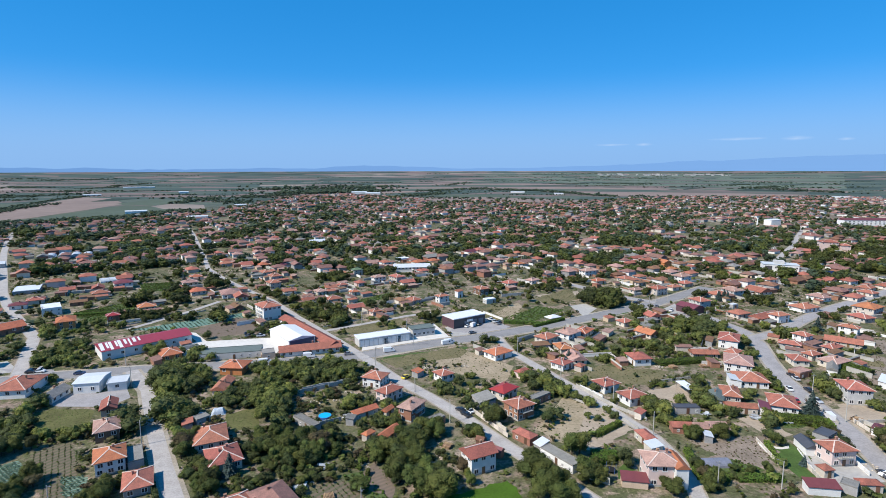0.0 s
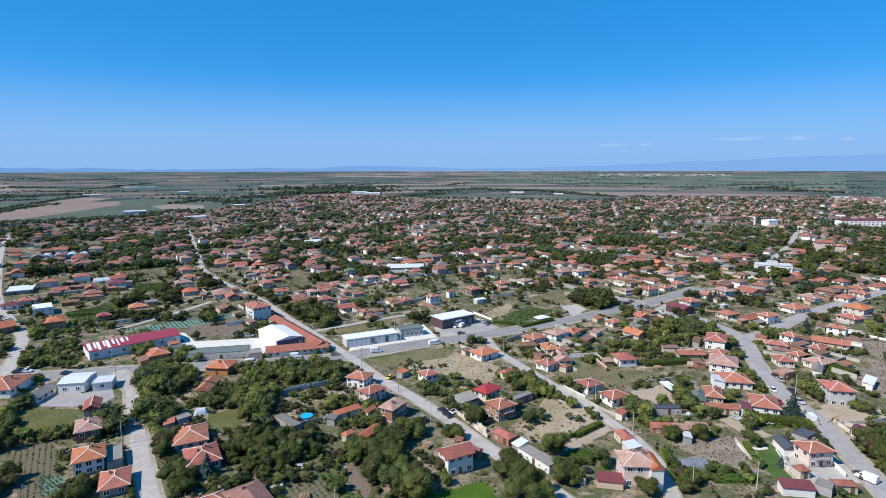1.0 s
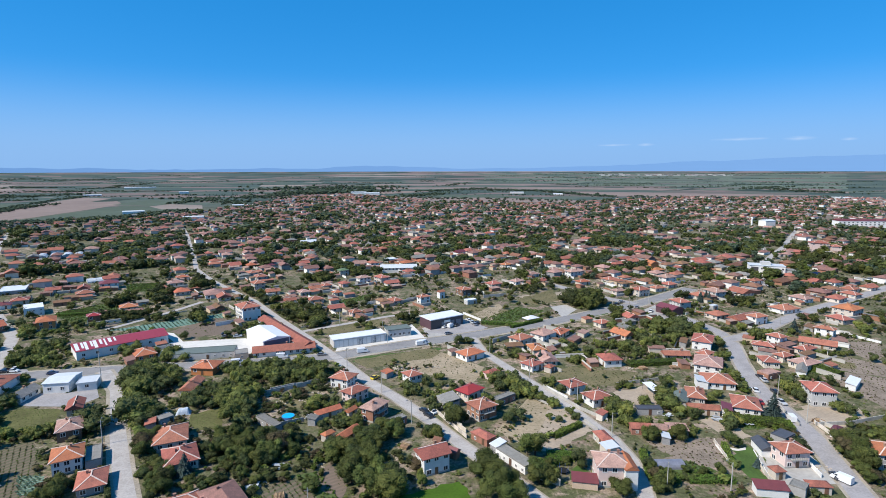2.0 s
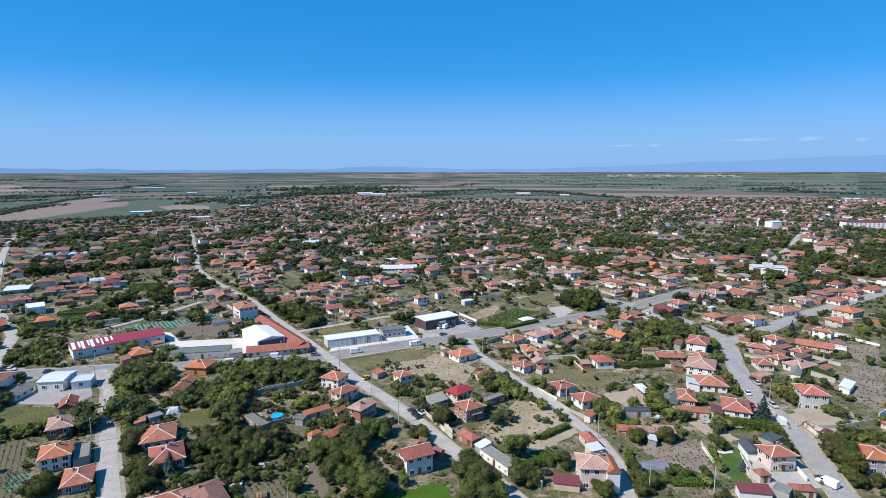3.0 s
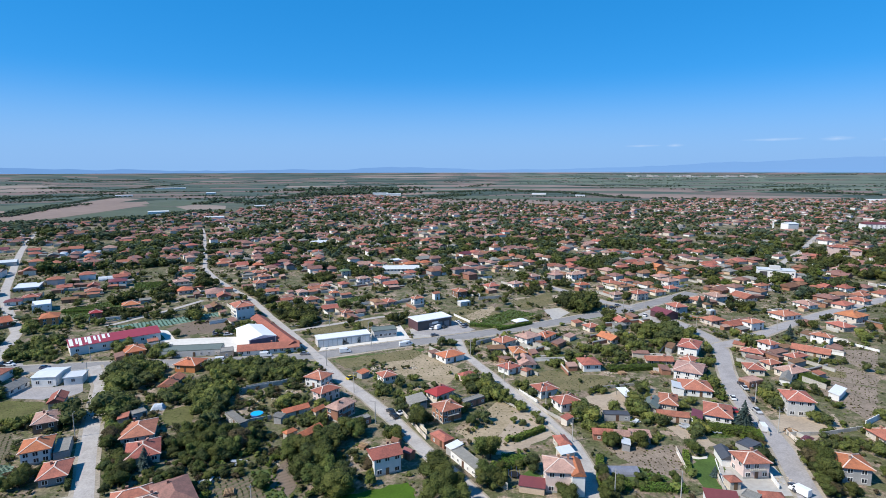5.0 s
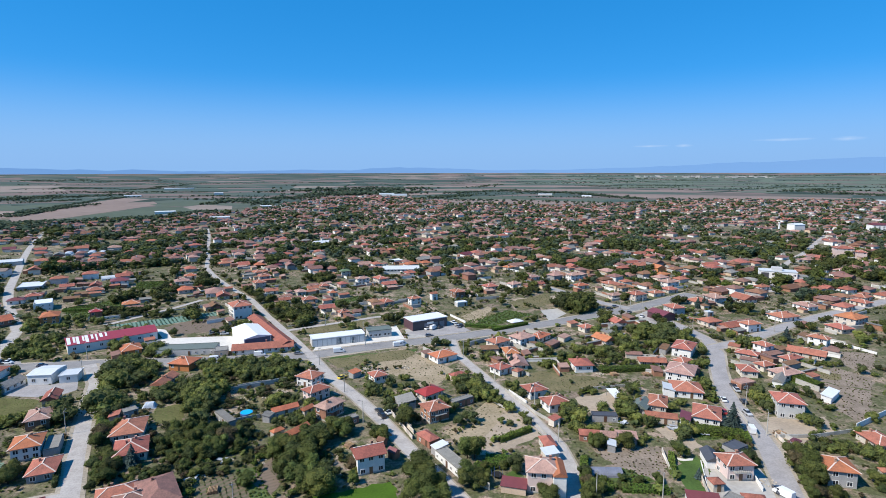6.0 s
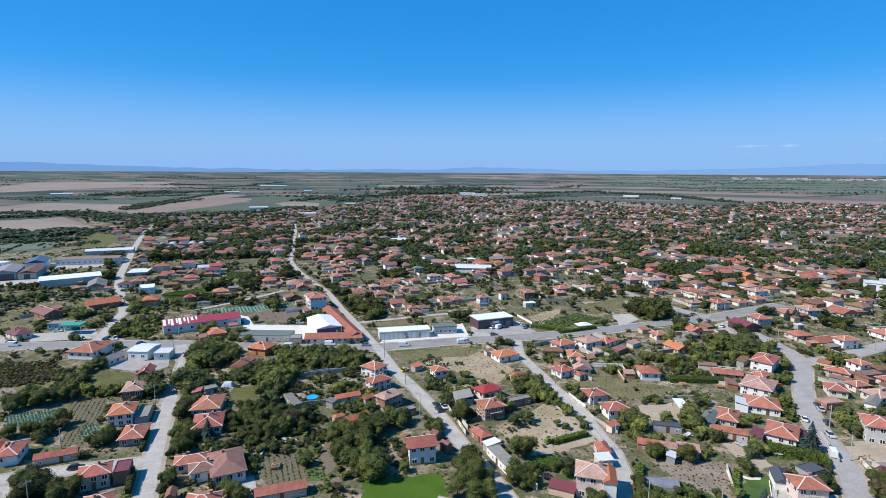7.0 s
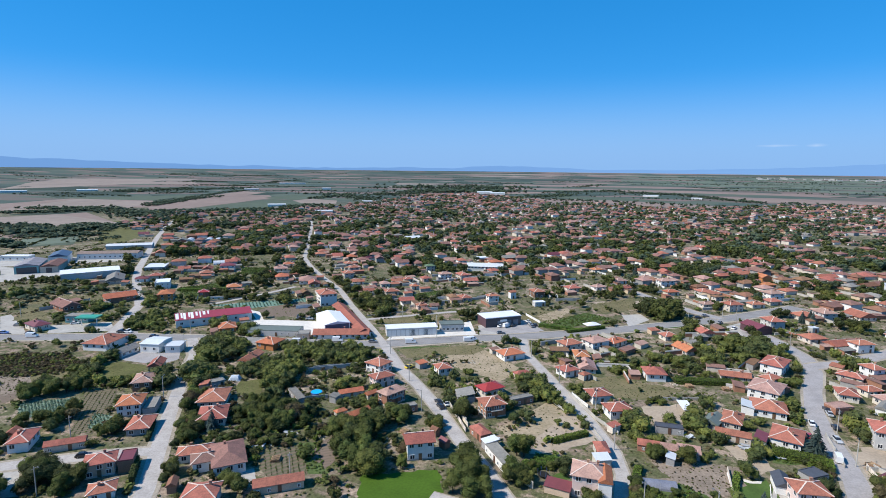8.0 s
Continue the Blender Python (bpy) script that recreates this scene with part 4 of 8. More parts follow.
plot("turf", (48.6, 143.6), (52.1, 148.4), (55.1, 146.1), (53.6, 142.6), (48.6, 140.3))

# ---- the larger buildings ----
RED_METAL = mat("red_sheet", (0.31, 0.045, 0.065), rough=0.5, vary=0.15)
NAVY = mat("navy_sheet", (0.07, 0.105, 0.165), rough=0.5, vary=0.15)
DARKWALL = mat("dark_cladding", (0.075, 0.07, 0.075), rough=0.6, vary=0.2)
MAROONWALL = mat("maroon_cladding", (0.10, 0.05, 0.06), rough=0.6, vary=0.2)
GREENM = mat("green_sheet", (0.05, 0.32, 0.22), rough=0.5, vary=0.15)
TEALW = mat("teal_wall", (0.16, 0.36, 0.38), rough=0.6, vary=0.15)


def polytunnel(x, y, rot, half, w, m, label):
    e = thing("polytunnel", x, y, rot, label, "greenhouse", "plastic tunnels")
    TAKEN.append((x, y, half * 0.8))
    bm = bmesh.new()
    prism(bm, [(w * math.cos(math.pi * i / 8), w * 0.7 * math.sin(math.pi * i / 8) - 0.02) for i in range(9)], half)
    part("cover", bm, m, e).rotation_euler = (0, 0, math.pi / 2)
    for k in (-1, 0, 1):
        bm = bmesh.new()
        q = [(k * (half - 0.1), (w + 0.03) * math.cos(math.pi * i / 8), (w + 0.03) * 0.7 * math.sin(math.pi * i / 8)) for i in range(9)]
        for a, b in zip(q, q[1:]):
            beam(bm, a, b, 0.07, 0.07)
        part("hoop", bm, RAIL, e)


STONE = mat("rubble_stone", (0.50, 0.43, 0.34), vary=0.35, fine=3, per_object=0.25)
TARP = mat("blue_tarp", (0.30, 0.38, 0.48), rough=0.5, vary=0.5, scale=0.8, tone=(0.55, 0.58, 0.6))
LOG = mat("cut_logs", (0.30, 0.20, 0.12), vary=0.4, per_object=0.25)
SHEETS = mat("old_sheets", (0.50, 0.52, 0.54), rough=0.6, vary=0.3, per_object=0.2)


def lump(seed, squash):
    bm = bmesh.new()
    bmesh.ops.create_icosphere(bm, subdivisions=2, radius=1)
    for v in bm.verts:
        v.co *= 1 + 0.45 * noise.noise(v.co * 1.7 + Vector((seed, 0, 0)))
        v.co.z *= squash
    return bm


LUMPS = [mesh("stone", lump(i, 0.7), STONE) for i in range(3)]


def rubble_pile(x, y, r):
    rng = random.Random(int(x * 9 + y * 5))
    e = thing("rubble_pile", x, y, 0, "heap of pale rubble stones in a rough yard", "rubble", "rubble heaps")
    for i in range(14):
        a, d = rng.uniform(0, 6.28), r * math.sqrt(rng.random())
        s = rng.uniform(0.2, 0.5) * (1.2 - 0.5 * d / r)
        p = part("stone", LUMPS[i % 3], None, e)
        p.matrix_basis = pose(d * math.cos(a), d * math.sin(a), s * 0.25, 0, 0, rng.uniform(0, 360)) @ Matrix.Scale(s, 4)


def covered_stack(x, y, rot, L, D, h):
    e = thing("covered_stack", x, y, rot, "yard stack under a crumpled blue and white tarpaulin", "tarpaulin")
    bm = bmesh.new()
    bmesh.ops.create_grid(bm, x_segments=14, y_segments=8, size=1)
    for v in bm.verts:
        u, w = v.co.x, v.co.y
        z = h * min(1, 2.6 * (1 - abs(u)) + 0.02) * min(1, 2.6 * (1 - abs(w)) + 0.02)
        v.co = (u * L / 2, w * D / 2, max(0.02, z + 0.16 * noise.noise((u * 4, w * 4, x))))
    part("tarpaulin", bm, TARP, e)
    part("stack", box_mesh(-L * 0.3, -D * 0.3, 0, L * 0.3, D * 0.3, h * 0.8), LOG, e)


def wood_stack(x, y, rot, n=9):
    rng = random.Random(int(x + y))
    e = thing("wood_stack", x, y, rot, "low stack of cut firewood logs beside a yard", "firewood", "firewood stacks")
    bm = bmesh.new()
    tube(bm, 0, 0, -1.4, 1.4, 0.17, 0.15, 7)
    me = mesh("log", bm, LOG)
    for row in range(3):
        for i in range(n - row):
            p = part("log", me, None, e)
            p.matrix_basis = pose((i + row / 2 - n / 2) * 0.35, rng.gauss(0, 0.1), 0.17 + 0.3 * row, 90)


def sheet_pile(x, y, rot):
    rng = random.Random(int(x * 3 + y))
    e = thing("sheet_pile", x, y, rot, "loose pile of old pale roofing sheets", "scrap sheets", "scrap piles")
    for i in range(5):
        p = part("sheet", box_mesh(-1.6, -0.6, 0, 1.6, 0.6, 0.05), SHEETS, e)
        p.matrix_basis = pose(rng.gauss(0, 0.9), rng.gauss(0, 0.7), 0.1 + 0.16 * i, rng.gauss(0, 7), rng.gauss(0, 7), rng.uniform(-40, 40))


def special():
    e = slab_hall("storage_hall", "long white hall with patched red and white metal roof", "hall", -143, 249, 43, 38, 15, 4.2, 1.8, RED_METAL, WALLS["white"], 7, 1.6, doors=(0.0,))
    for i, (u, w, z0) in enumerate(((-18.2, 1.5, 0.1), (-16.0, 0.9, 0.25), (-14.6, 1.2, 0.0), (-12.3, 0.8, 0.3), (-10.9, 1.4, 0.05), (-8.6, 1.0, 0.4), (-6.9, 0.7, 0.1), (-4.9, 1.3, 0.45), (-2.8, 0.8, 0.5))):
        bm = bmesh.new()
        beam(bm, (u, -7.4 + 7 * z0, 4.38 + 1.7 * z0), (u, -0.3, 6.12), w, 0.06)
        part("roof_sheet", bm, ROOFS["white"], e, "bleached white roof sheet")
    e = slab_hall("warehouse", "open-fronted warehouse with a white metal roof", "warehouse", -75.5, 259, -51, 24, 13, 4.6, 1.3, ROOFS["white"], WALLS["white"], 0)
    # shade inside the open front is a navy panel on the wall
    d = part("front_opening", box_mesh(12.01, -6.0, 0.0, 12.08, 6.0, 4.5), NAVY, e, "navy panel in place of the shaded front")
    e = slab_hall("shop", "long white shop with a pale flat roof", "shop", -31.0, 259.6, 26.5, 26, 8, 3.8, 0, ROOFS["white"], WALLS["greywhite"], 0, 1.2, doors=(0.02, 0.3))
    for i in range(11):
        part("wall_panel", box_mesh(-12.6 + i * 2.3, -4.08, 0.15, -10.6 + i * 2.3, -4.03, 3.3), WALLS["white"], e, "pale cladding panel")
    slab_hall("shop", "small glazed kiosk with a grey-green flat roof", "shop", -12.6, 272.0, 24, 12, 7, 3.8, 0, ROOFS["greengrey"], WALLS["greywhite"], 5, 0.9)
    e = slab_hall("supermarket", "dark-clad supermarket with a white flat roof", "shop", 9.6, 291.6, 35, 21, 11, 5, 0, ROOFS["white"], DARKWALL, 0, doors=(-0.1, 0.15, 0.35))
    part("side_cladding", box_mesh(-10.6, -5.55, 0, -10.52, 5.5, 4.9), MAROONWALL, e, "maroon side cladding")
    part("sign_board", box_mesh(-2, -5.62, 2.6, 2, -5.54, 3.8), WALLS["white"], e, "plain white sign board")
    e = slab_hall("workshop", "white workshop with a pale blue metal roof", "workshop", -136.5, 201, 11, 9, 11, 4, 0.7, ROOFS["paleblue"], WALLS["white"], 2)
    slab_hall("workshop", "small white garage with a pale blue roof", "garage", -126.8, 202, 22, 6.5, 7.5, 3, 0, ROOFS["paleblue"], WALLS["white"], 1)
    e = thing("carport", 92, 200, -81, "white sheet canopy on thin posts", "canopy")
    TAKEN.append((92, 200, 4))
    part("canopy", box_mesh(-4.3, -1.9, 2.7, 4.3, 1.9, 2.82), ROOFS["white"], e)
    for a in (-4, 4):
        for b in (-1.6, 1.6):
            part("post", box_mesh(a - 0.06, b - 0.06, -0.1, a + 0.06, b + 0.06, 2.7), RAIL, e)
    e = thing("garden_pavilion", 59.2, 297.1, 32, "white pyramid-roofed garden pavilion beside a vegetable plot", "pavilion")
    TAKEN.append((59.2, 297.1, 4))
    bm = bmesh.new()
    rim = [bm.verts.new((x, y, z)) for z in (2.4, 2.55) for x, y in ((-4.2, -2.6), (4.2, -2.6), (4.2, 2.6), (-4.2, 2.6))]
    tip = bm.verts.new((0, 0, 3.9))
    bm.faces.new(rim[3::-1])
    for i in range(4):
        bm.faces.new((rim[i], rim[(i + 1) % 4], rim[4 + (i + 1) % 4], rim[4 + i]))
        bm.faces.new((rim[4 + i], rim[4 + (i + 1) % 4], tip))
    part("canopy", bm, ROOFS["white"], e)
    for a in (-3.9, 3.9):
        for b in (-2.3, 2.3):
            part("post", box_mesh(a - 0.07, b - 0.07, -0.1, a + 0.07, b + 0.07, 2.4), RAIL, e)
    polytunnel(78.3, 148.4, 3, 4.4, 2.3, mat("plastic_film", (0.21, 0.22, 0.27), rough=0.55, vary=0.3), "low grey-blue plastic garden tunnel")
    for x, y in ((-386, 517), (-377, 522), (-367, 526), (-358, 530)):
        polytunnel(x, y, 122, 9, 4.4, mat("milky_film", (0.55, 0.58, 0.6), rough=0.4, vary=0.15), "milky white plastic greenhouse tunnel")
    polytunnel(-257, 403, 40, 6, 4.2, mat("milky_film", (0.55, 0.58, 0.6), rough=0.4, vary=0.15), "grey domed plastic greenhouse tunnel")
    # industrial yard
    slab_hall("industrial_hall", "pale industrial hall with a white metal roof", "hall", -313, 324, 50, 38, 20, 5, 1.2, ROOFS["white"], WALLS["greywhite"], 0)
    e = slab_hall("industrial_shed", "open industrial shed with blue-grey roof", "shed", -380, 330, -48, 36, 16, 6, 2.0, mat("bluegrey_sheet", (0.30, 0.28, 0.30), rough=0.7, vary=0.45, scale=0.25), TEALW, 0)
    # dark panel on the closed gable stands for the shade inside
    part("front_opening", box_mesh(18.02, -6.5, 0.1, 18.1, 6.5, 5.0), DARKWALL, e, "dark panel in place of the open front")
    e = slab_hall("industrial_shed", "pale shed with a rusty brown roof", "shed", -366, 338, -52, 32, 12, 5, 1.8, mat("rust_sheet", (0.2, 0.11, 0.09), rough=0.8, vary=0.3), WALLS["cream"], 0)
    # the doorway's shade is likewise a dark panel on the wall
    part("front_opening", box_mesh(16.02, -2, 0.1, 16.1, 2, 4.0), DARKWALL, e, "dark panel in place of the doorway")
    slab_hall("industrial_shed", "dark blue metal shed with white gable", "shed", -398, 370, -47, 30, 14, 6, 2.2, NAVY, WALLS["white"], 0)
    slab_hall("industrial_hall", "long white industrial hall with a brown-grey roof", "hall", -372, 398, 28, 50, 16, 5, 1.4, mat("brown_sheet", (0.26, 0.2, 0.17), rough=0.8, vary=0.3), WALLS["white"], 12, 1.6)
    slab_hall("industrial_shed", "low white flat-roofed store", "shed", -437, 361, 19, 24, 9, 4, 0, ROOFS["white"], WALLS["white"], 4)
    slab_hall("greenhouse", "long glass greenhouse with a pale roof", "greenhouse", -404, 452, 36, 42, 13, 3.5, 1.5, ROOFS["paleblue"], WALLS["greywhite"], 0)
    # fuel station
    e = thing("fuel_station_canopy", -199.5, 221.5, 18, "green canopy roof of a small fuel station", "canopy")
    TAKEN.append((-199.5, 221.5, 5))
    part("canopy", box_mesh(-5.5, -3.2, 4.4, 5.5, 3.2, 5.1), GREENM, e)
    for a in (-4, 4):
        part("column", box_mesh(a - 0.2, -0.2, -0.1, a + 0.2, 0.2, 4.4), FRAME, e)
    slab_hall("fuel_station_shop", "grey flat-roofed station shop with teal band", "shop", -211, 226, 18, 12, 6, 3.6, 0, ROOFS["grey"], TEALW, 4)
    # taller houses
    e = house(-102, 303, -50, 12.5, 10, 7.4, "hip", "red", "white", 2, True, "three-storey white house with balconies and red roof", 3, True)
    b = part("balcony", box_mesh(-4, -6.2, 5.0, 4, -5.05, 5.17), CONC, e)
    slab_hall("barn", "maroon sheet-metal barn beside the crossroads", "barn", 143.9, 317.9, -60, 12, 9, 3.6, 1.6, ROOFS["maroon"], MAROONWALL, 0)
    e = slab_hall("school", "long white three-storey school with a maroon roof", "school", 638, 790, -4, 148, 16, 10.5, 2.4, ROOFS["maroon"], WALLS["white"], 26, 1.6)
    for z in (4.5, 7.4):
        for i in range(26):
            w = part("window", WIN[0], None, e)
            w.matrix_basis = pose((i + 0.5) / 26 * 150 - 75, -8.04, z) @ Matrix.Diagonal((1.8, 1, 1.3, 1))
            part("pane", WIN[1], None, w)
    e = slab_hall("municipal_building", "grey-white flat-roofed public building of two storeys", "public building", 268, 440, -19, 25, 12, 7.6, 0, ROOFS["paleblue"], WALLS["white"], 7, 1.0, doors=(-0.3,))
    for i in range(7):
        w = part("window", WIN[0], None, e)
        w.matrix_basis = pose((i + 0.5) / 7 * 25 - 12.5, -6.04, 4.6) @ Matrix.Diagonal((1.3, 1, 1.2, 1))
        part("pane", WIN[1], None, w)
    part("roof_block", box_mesh(-4, -2, 7.9, 3, 4, 10.2), WALLS["greywhite"], e, "low block on the flat roof")
    part("side_wing", box_mesh(12.55, -4.5, -0.2, 20, 5, 4.6), WALLS["greywhite"], e, "lower pale side wing")
    part("wing_roof", box_mesh(12.55, -4.8, 4.61, 20.3, 5.3, 4.85), ROOFS["grey"], e)
    # porch recess drawn as a dark slab, its shade given as colour
    part("portal", box_mesh(-11.5, -6.35, 0.1, -6.5, -6.05, 6.6), DARKWALL, e, "tall dark slab for the shaded entrance recess")
    e = thing("solar_array", 303, 436, -14, "rows of dark blue solar panels on low frames", "solar panels")
    TAKEN.append((303, 436, 7))
    cell = mat("solar_cells", (0.015, 0.025, 0.07), rough=0.2, vary=0.2)
    for j in range(3):
        for i in range(7):
            p = part("solar_panel", box_mesh(-0.95, -1.4, 0, 0.95, 1.4, 0.05), cell, e)
            p.matrix_basis = pose(i * 2.1 - 6.3, j * 4.2 - 4.2, 1.2, 28)
            q = part("stand", box_mesh(-0.05, -0.05, -0.1, 0.05, 0.05, 1.2), RAIL, e)
            q.location = (i * 2.1 - 6.3, j * 4.2 - 4.2, 0)
    # far barns and a church tower
    for x, y, rot, L, D, h, words in ((481, 820, 15, 17, 14, 8, "pale sports hall among the roofs"), (-1530, 1400, 49, 58, 14, 5, "long white farm shed in the open fields"), (-1639, 1237, 53, 80, 14, 5, "white farm shed beside ploughed land"), (-603, 1037, 31, 37, 14, 5, "white roadside store at the village edge"), (-470, 1226, 22, 33, 15, 5, "low white sheds among the field trees"), (-1340, 2334, 30, 120, 14, 4, "long pale greenhouse in the fields"), (-936, 1902, 27, 31, 21, 6, "white farm building in the fields"), (-434, 929, 27, 32, 12, 4, "long pale blue greenhouse behind the houses"), (-314, 1868, 10, 52, 16, 7, "white factory block beyond the roofs"), (-262, 1827, 9, 50, 28, 6, "pale factory shed beyond the roofs"), (-1145, 1728, 34, 50, 12, 4, "low white store beside a ploughed field"), (352, 1798, -10, 30, 18, 4, "white building among the far trees"), (232, 1920, -6, 48, 12, 4, "pale shed among the far trees"), (1097, 1552, -35, 50, 12, 4, "long pale shed at the village edge")):
        slab_hall("farm_building", words, "farm building", x, y, rot, L, D, h, 1.5, ROOFS["paleblue"], WALLS["white"], 0).location.z = land(x, y)
    e = thing("water_tower", 449, 802, 0, "slim pale tower above the roofs", "tower")
    bm = bmesh.new()
    tube(bm, 0, 0, -1, 11, 1.2, 0.9, 10)
    tube(bm, 0, 0, 11, 12.4, 1.4, 1.4, 10)
    part("shaft", bm, WALLS["white"], e)
    # round garden pool and trampoline
    e = thing("garden_pool", -40.3, 176.5, 0, "small round blue above-ground pool", "pool")
    TAKEN.append((-40.3, 176.5, 2.4))
    bm = bmesh.new()
    tube(bm, 0, 0, 0, 0.9, 2.2, 2.2, 24)
    part("wall", bm, PAINT["blue"], e)
    bm = bmesh.new()
    tube(bm, 0, 0, 0.89, 0.93, 2.05, 2.05, 24)
    part("water", bm, mat("pool_water", (0.02, 0.40, 0.72), rough=0.1, vary=0.1), e)
    e = thing("trampoline", 47.5, 144.2, 0, "round dark trampoline with a blue rim", "trampoline")
    TAKEN.append((47.5, 144.2, 2.5))
    bm = bmesh.new()
    tube(bm, 0, 0, 0.7, 0.78, 1.5, 1.5, 20)
    part("mat", bm, TYRE, e)
    for i in range(6):
        a = i * math.pi / 3
        part("post", box_mesh(1.55 * math.cos(a) - 0.03, 1.55 * math.sin(a) - 0.03, 0, 1.55 * math.cos(a) + 0.03, 1.55 * math.sin(a) + 0.03, 2.2), PAINT["blue"], e)


special()


# ---- houses, by their place ----
house(63.7, 139.5, -89, 8.1, 3.3, 6.0, "gable", "orange", "white")
house(141.2, 150.7, 81, 8.0, 6.8, 4.6, "hip", "orange", "grey")
house(166.0, 172.0, -83, 8.9, 6.6, 2.3, "hip", "red", "cream")
house(156.0, 152.3, -7, 4.2, 2.2, 2.3, "hip", "red", "cream")
house(138.3, 165.2, 77, 2.6, 2.4, 2.2, "shed", "white", "white")
house(-162.3, 197.5, -81, 15.0, 11.7, 3.3, "hip", "red", "white")
house(-144.5, 191.2, -88, 10.1, 5.1, 2.3, "gable", "grey", "white")
house(-117.2, 180.6, -62, 8.6, 4.4, 2.7, "gable", "red", "cream")
house(-106.9, 163.3, -58, 9.5, 6.5, 3.5, "hip", "pink", "brown")
house(-94.3, 144.7, -58, 8.9, 7.2, 4.1, "hip", "orange", "white")
house(-80.8, 135.0, -61, 9.4, 6.4, 2.3, "hip", "red", "grey")
house(-89.0, 148.0, -58, 9.9, 4.0, 2.3, "flat", "grey", "grey")
house(-106.2, 116.0, -57, 8.9, 5.2, 3.1, "hip", "red", "white")
house(-112.9, 117.7, -63, 4.1, 3.0, 2.7, "gable", "red", "cream")
house(-92.5, 118.3, 38, 10.5, 3.3, 2.2, "gable", "red", "cream")
house(-71.6, 111.4, 40, 7.1, 6.1, 3.9, "hip", "red", "beige")
house(-66.3, 115.4, -56, 6.5, 3.9, 3.5, "flat", "maroon", "brown")
house(-61.2, 102.2, 41, 5.7, 5.0, 2.5, "hip", "red", "white")
house(-72.0, 159.2, -64, 11.6, 9.0, 2.7, "hip", "red", "cream")
house(-62.8, 147.0, -59, 10.4, 8.4, 2.7, "hip", "red", "cream")
house(-83.5, 168.2, -63, 4.2, 3.1, 2.2, "shed", "red", "grey")
house(-80.8, 172.1, 49, 4.7, 3.9, 2.2, "flat", "grey", "grey")
house(-51.8, 124.9, 33, 8.5, 4.8, 2.5, "hip", "red", "white")
house(-40.6, 125.2, -50, 13.5, 8.3, 3.1, "hip", "oldred", "white")
house(-45.5, 121.5, 40, 6.5, 5.2, 3.0, "hip", "oldred", "white")
house(-34.7, 106.9, 23, 7.7, 6.6, 3.5, "hip", "red", "white")
house(-19.9, 118.5, 34, 12.8, 4.1, 2.3, "gable", "red", "beige")
house(-46.2, 109.8, -59, 3.9, 2.2, 2.2, "gable", "brown", "brown")
house(-124.9, 236.6, -49, 10.4, 7.9, 2.3, "hip", "orange", "orange")
house(-87.7, 219.3, -4, 9.3, 9.0, 3.1, "hip", "orange", "orange")
house(-85.1, 200.2, -86, 11.4, 4.6, 2.3, "gable", "red", "cream")
house(-97.2, 238.2, 13, 26.5, 9.0, 2.7, "flat", "greengrey", "greywhite")
house(-80.0, 236.7, -67, 6.8, 5.8, 2.7, "flat", "grey", "beige")
house(-62.6, 243.6, 19, 27, 7.2, 2.5, "gable", "red", "white", cap=False)
house(-70.2, 269.6, -51, 60, 6.6, 2.9, "gable", "red", "white", cap=False)
house(-26.9, 205.6, -21, 7.6, 7.3, 3.9, "hip", "red", "white")
house(-20.0, 192.0, 52, 8.2, 5.4, 4.0, "hip", "red", "pink")
house(-10.7, 178.2, 61, 8.6, 5.1, 4.4, "hip", "pink", "brick")
house(-26.9, 178.4, 40, 8.7, 3.3, 2.2, "gable", "orange", "cream")
house(-19.1, 178.9, 61, 4.4, 2.2, 2.2, "gable", "orange", "cream")
house(-3.2, 171.7, 42, 8.5, 2.9, 2.2, "flat", "grey", "brick")
house(-23.1, 161.7, 54, 3.8, 2.2, 2.2, "hip", "orange", "cream")
house(-16.9, 162.2, 61, 8.9, 3.3, 2.3, "gable", "orange", "cream")
house(10.6, 145.4, 28, 7.8, 6.0, 5.6, "gable", "red", "white")
house(16.7, 152.0, -34, 2.9, 2.2, 2.3, "gable", "maroon", "brown")
house(-0.3, 210.8, -54, 5.9, 5.5, 3.1, "hip", "red", "white")
house(-10.9, 214.6, 55, 4.1, 3.0, 2.2, "shed", "orange", "grey")
house(23.9, 238.5, 39, 10.3, 7.6, 2.7, "hip", "orange", "white")
house(32.0, 215.3, 38, 6.2, 3.4, 2.3, "hip", "red", "pink")
house(22.6, 195.4, 47, 8.4, 5.9, 3.1, "hip", "crimson", "cream")
house(14.5, 188.5, -68, 7.0, 6.1, 2.2, "shed", "grey", "grey")
house(26.2, 179.6, 35, 7.4, 7.2, 4.4, "hip", "red", "brick")
house(34.8, 190.8, 41, 9.5, 3.1, 2.3, "flat", "grey", "brick")
house(25.9, 161.7, -47, 6.9, 3.8, 2.3, "hip", "red", "brick")
house(30.1, 156.2, 48, 4.8, 2.3, 2.2, "shed", "white", "grey")
house(34.5, 149.0, -54, 12.7, 4.0, 2.2, "flat", "grey", "white")
house(49.1, 258.6, 42, 9.1, 7.1, 3.5, "hip", "red", "cream")
house(61.0, 265.0, 43, 10.1, 8.0, 3.9, "hip", "pink", "white")
house(54.8, 246.9, -77, 8.7, 5.7, 2.3, "hip", "orange", "cream")
house(57.5, 233.0, -81, 9.3, 6.6, 2.3, "gable", "pink", "cream")
house(49.9, 225.0, 43, 6.9, 6.1, 2.7, "hip", "red", "white")
house(56.9, 221.8, 50, 3.8, 3.1, 2.3, "hip", "red", "cream")
house(70.3, 272.0, 53, 10.7, 6.1, 2.3, "hip", "orange", "cream")
house(102.1, 270.7, -58, 9.6, 6.5, 2.3, "gable", "orange", "cream")
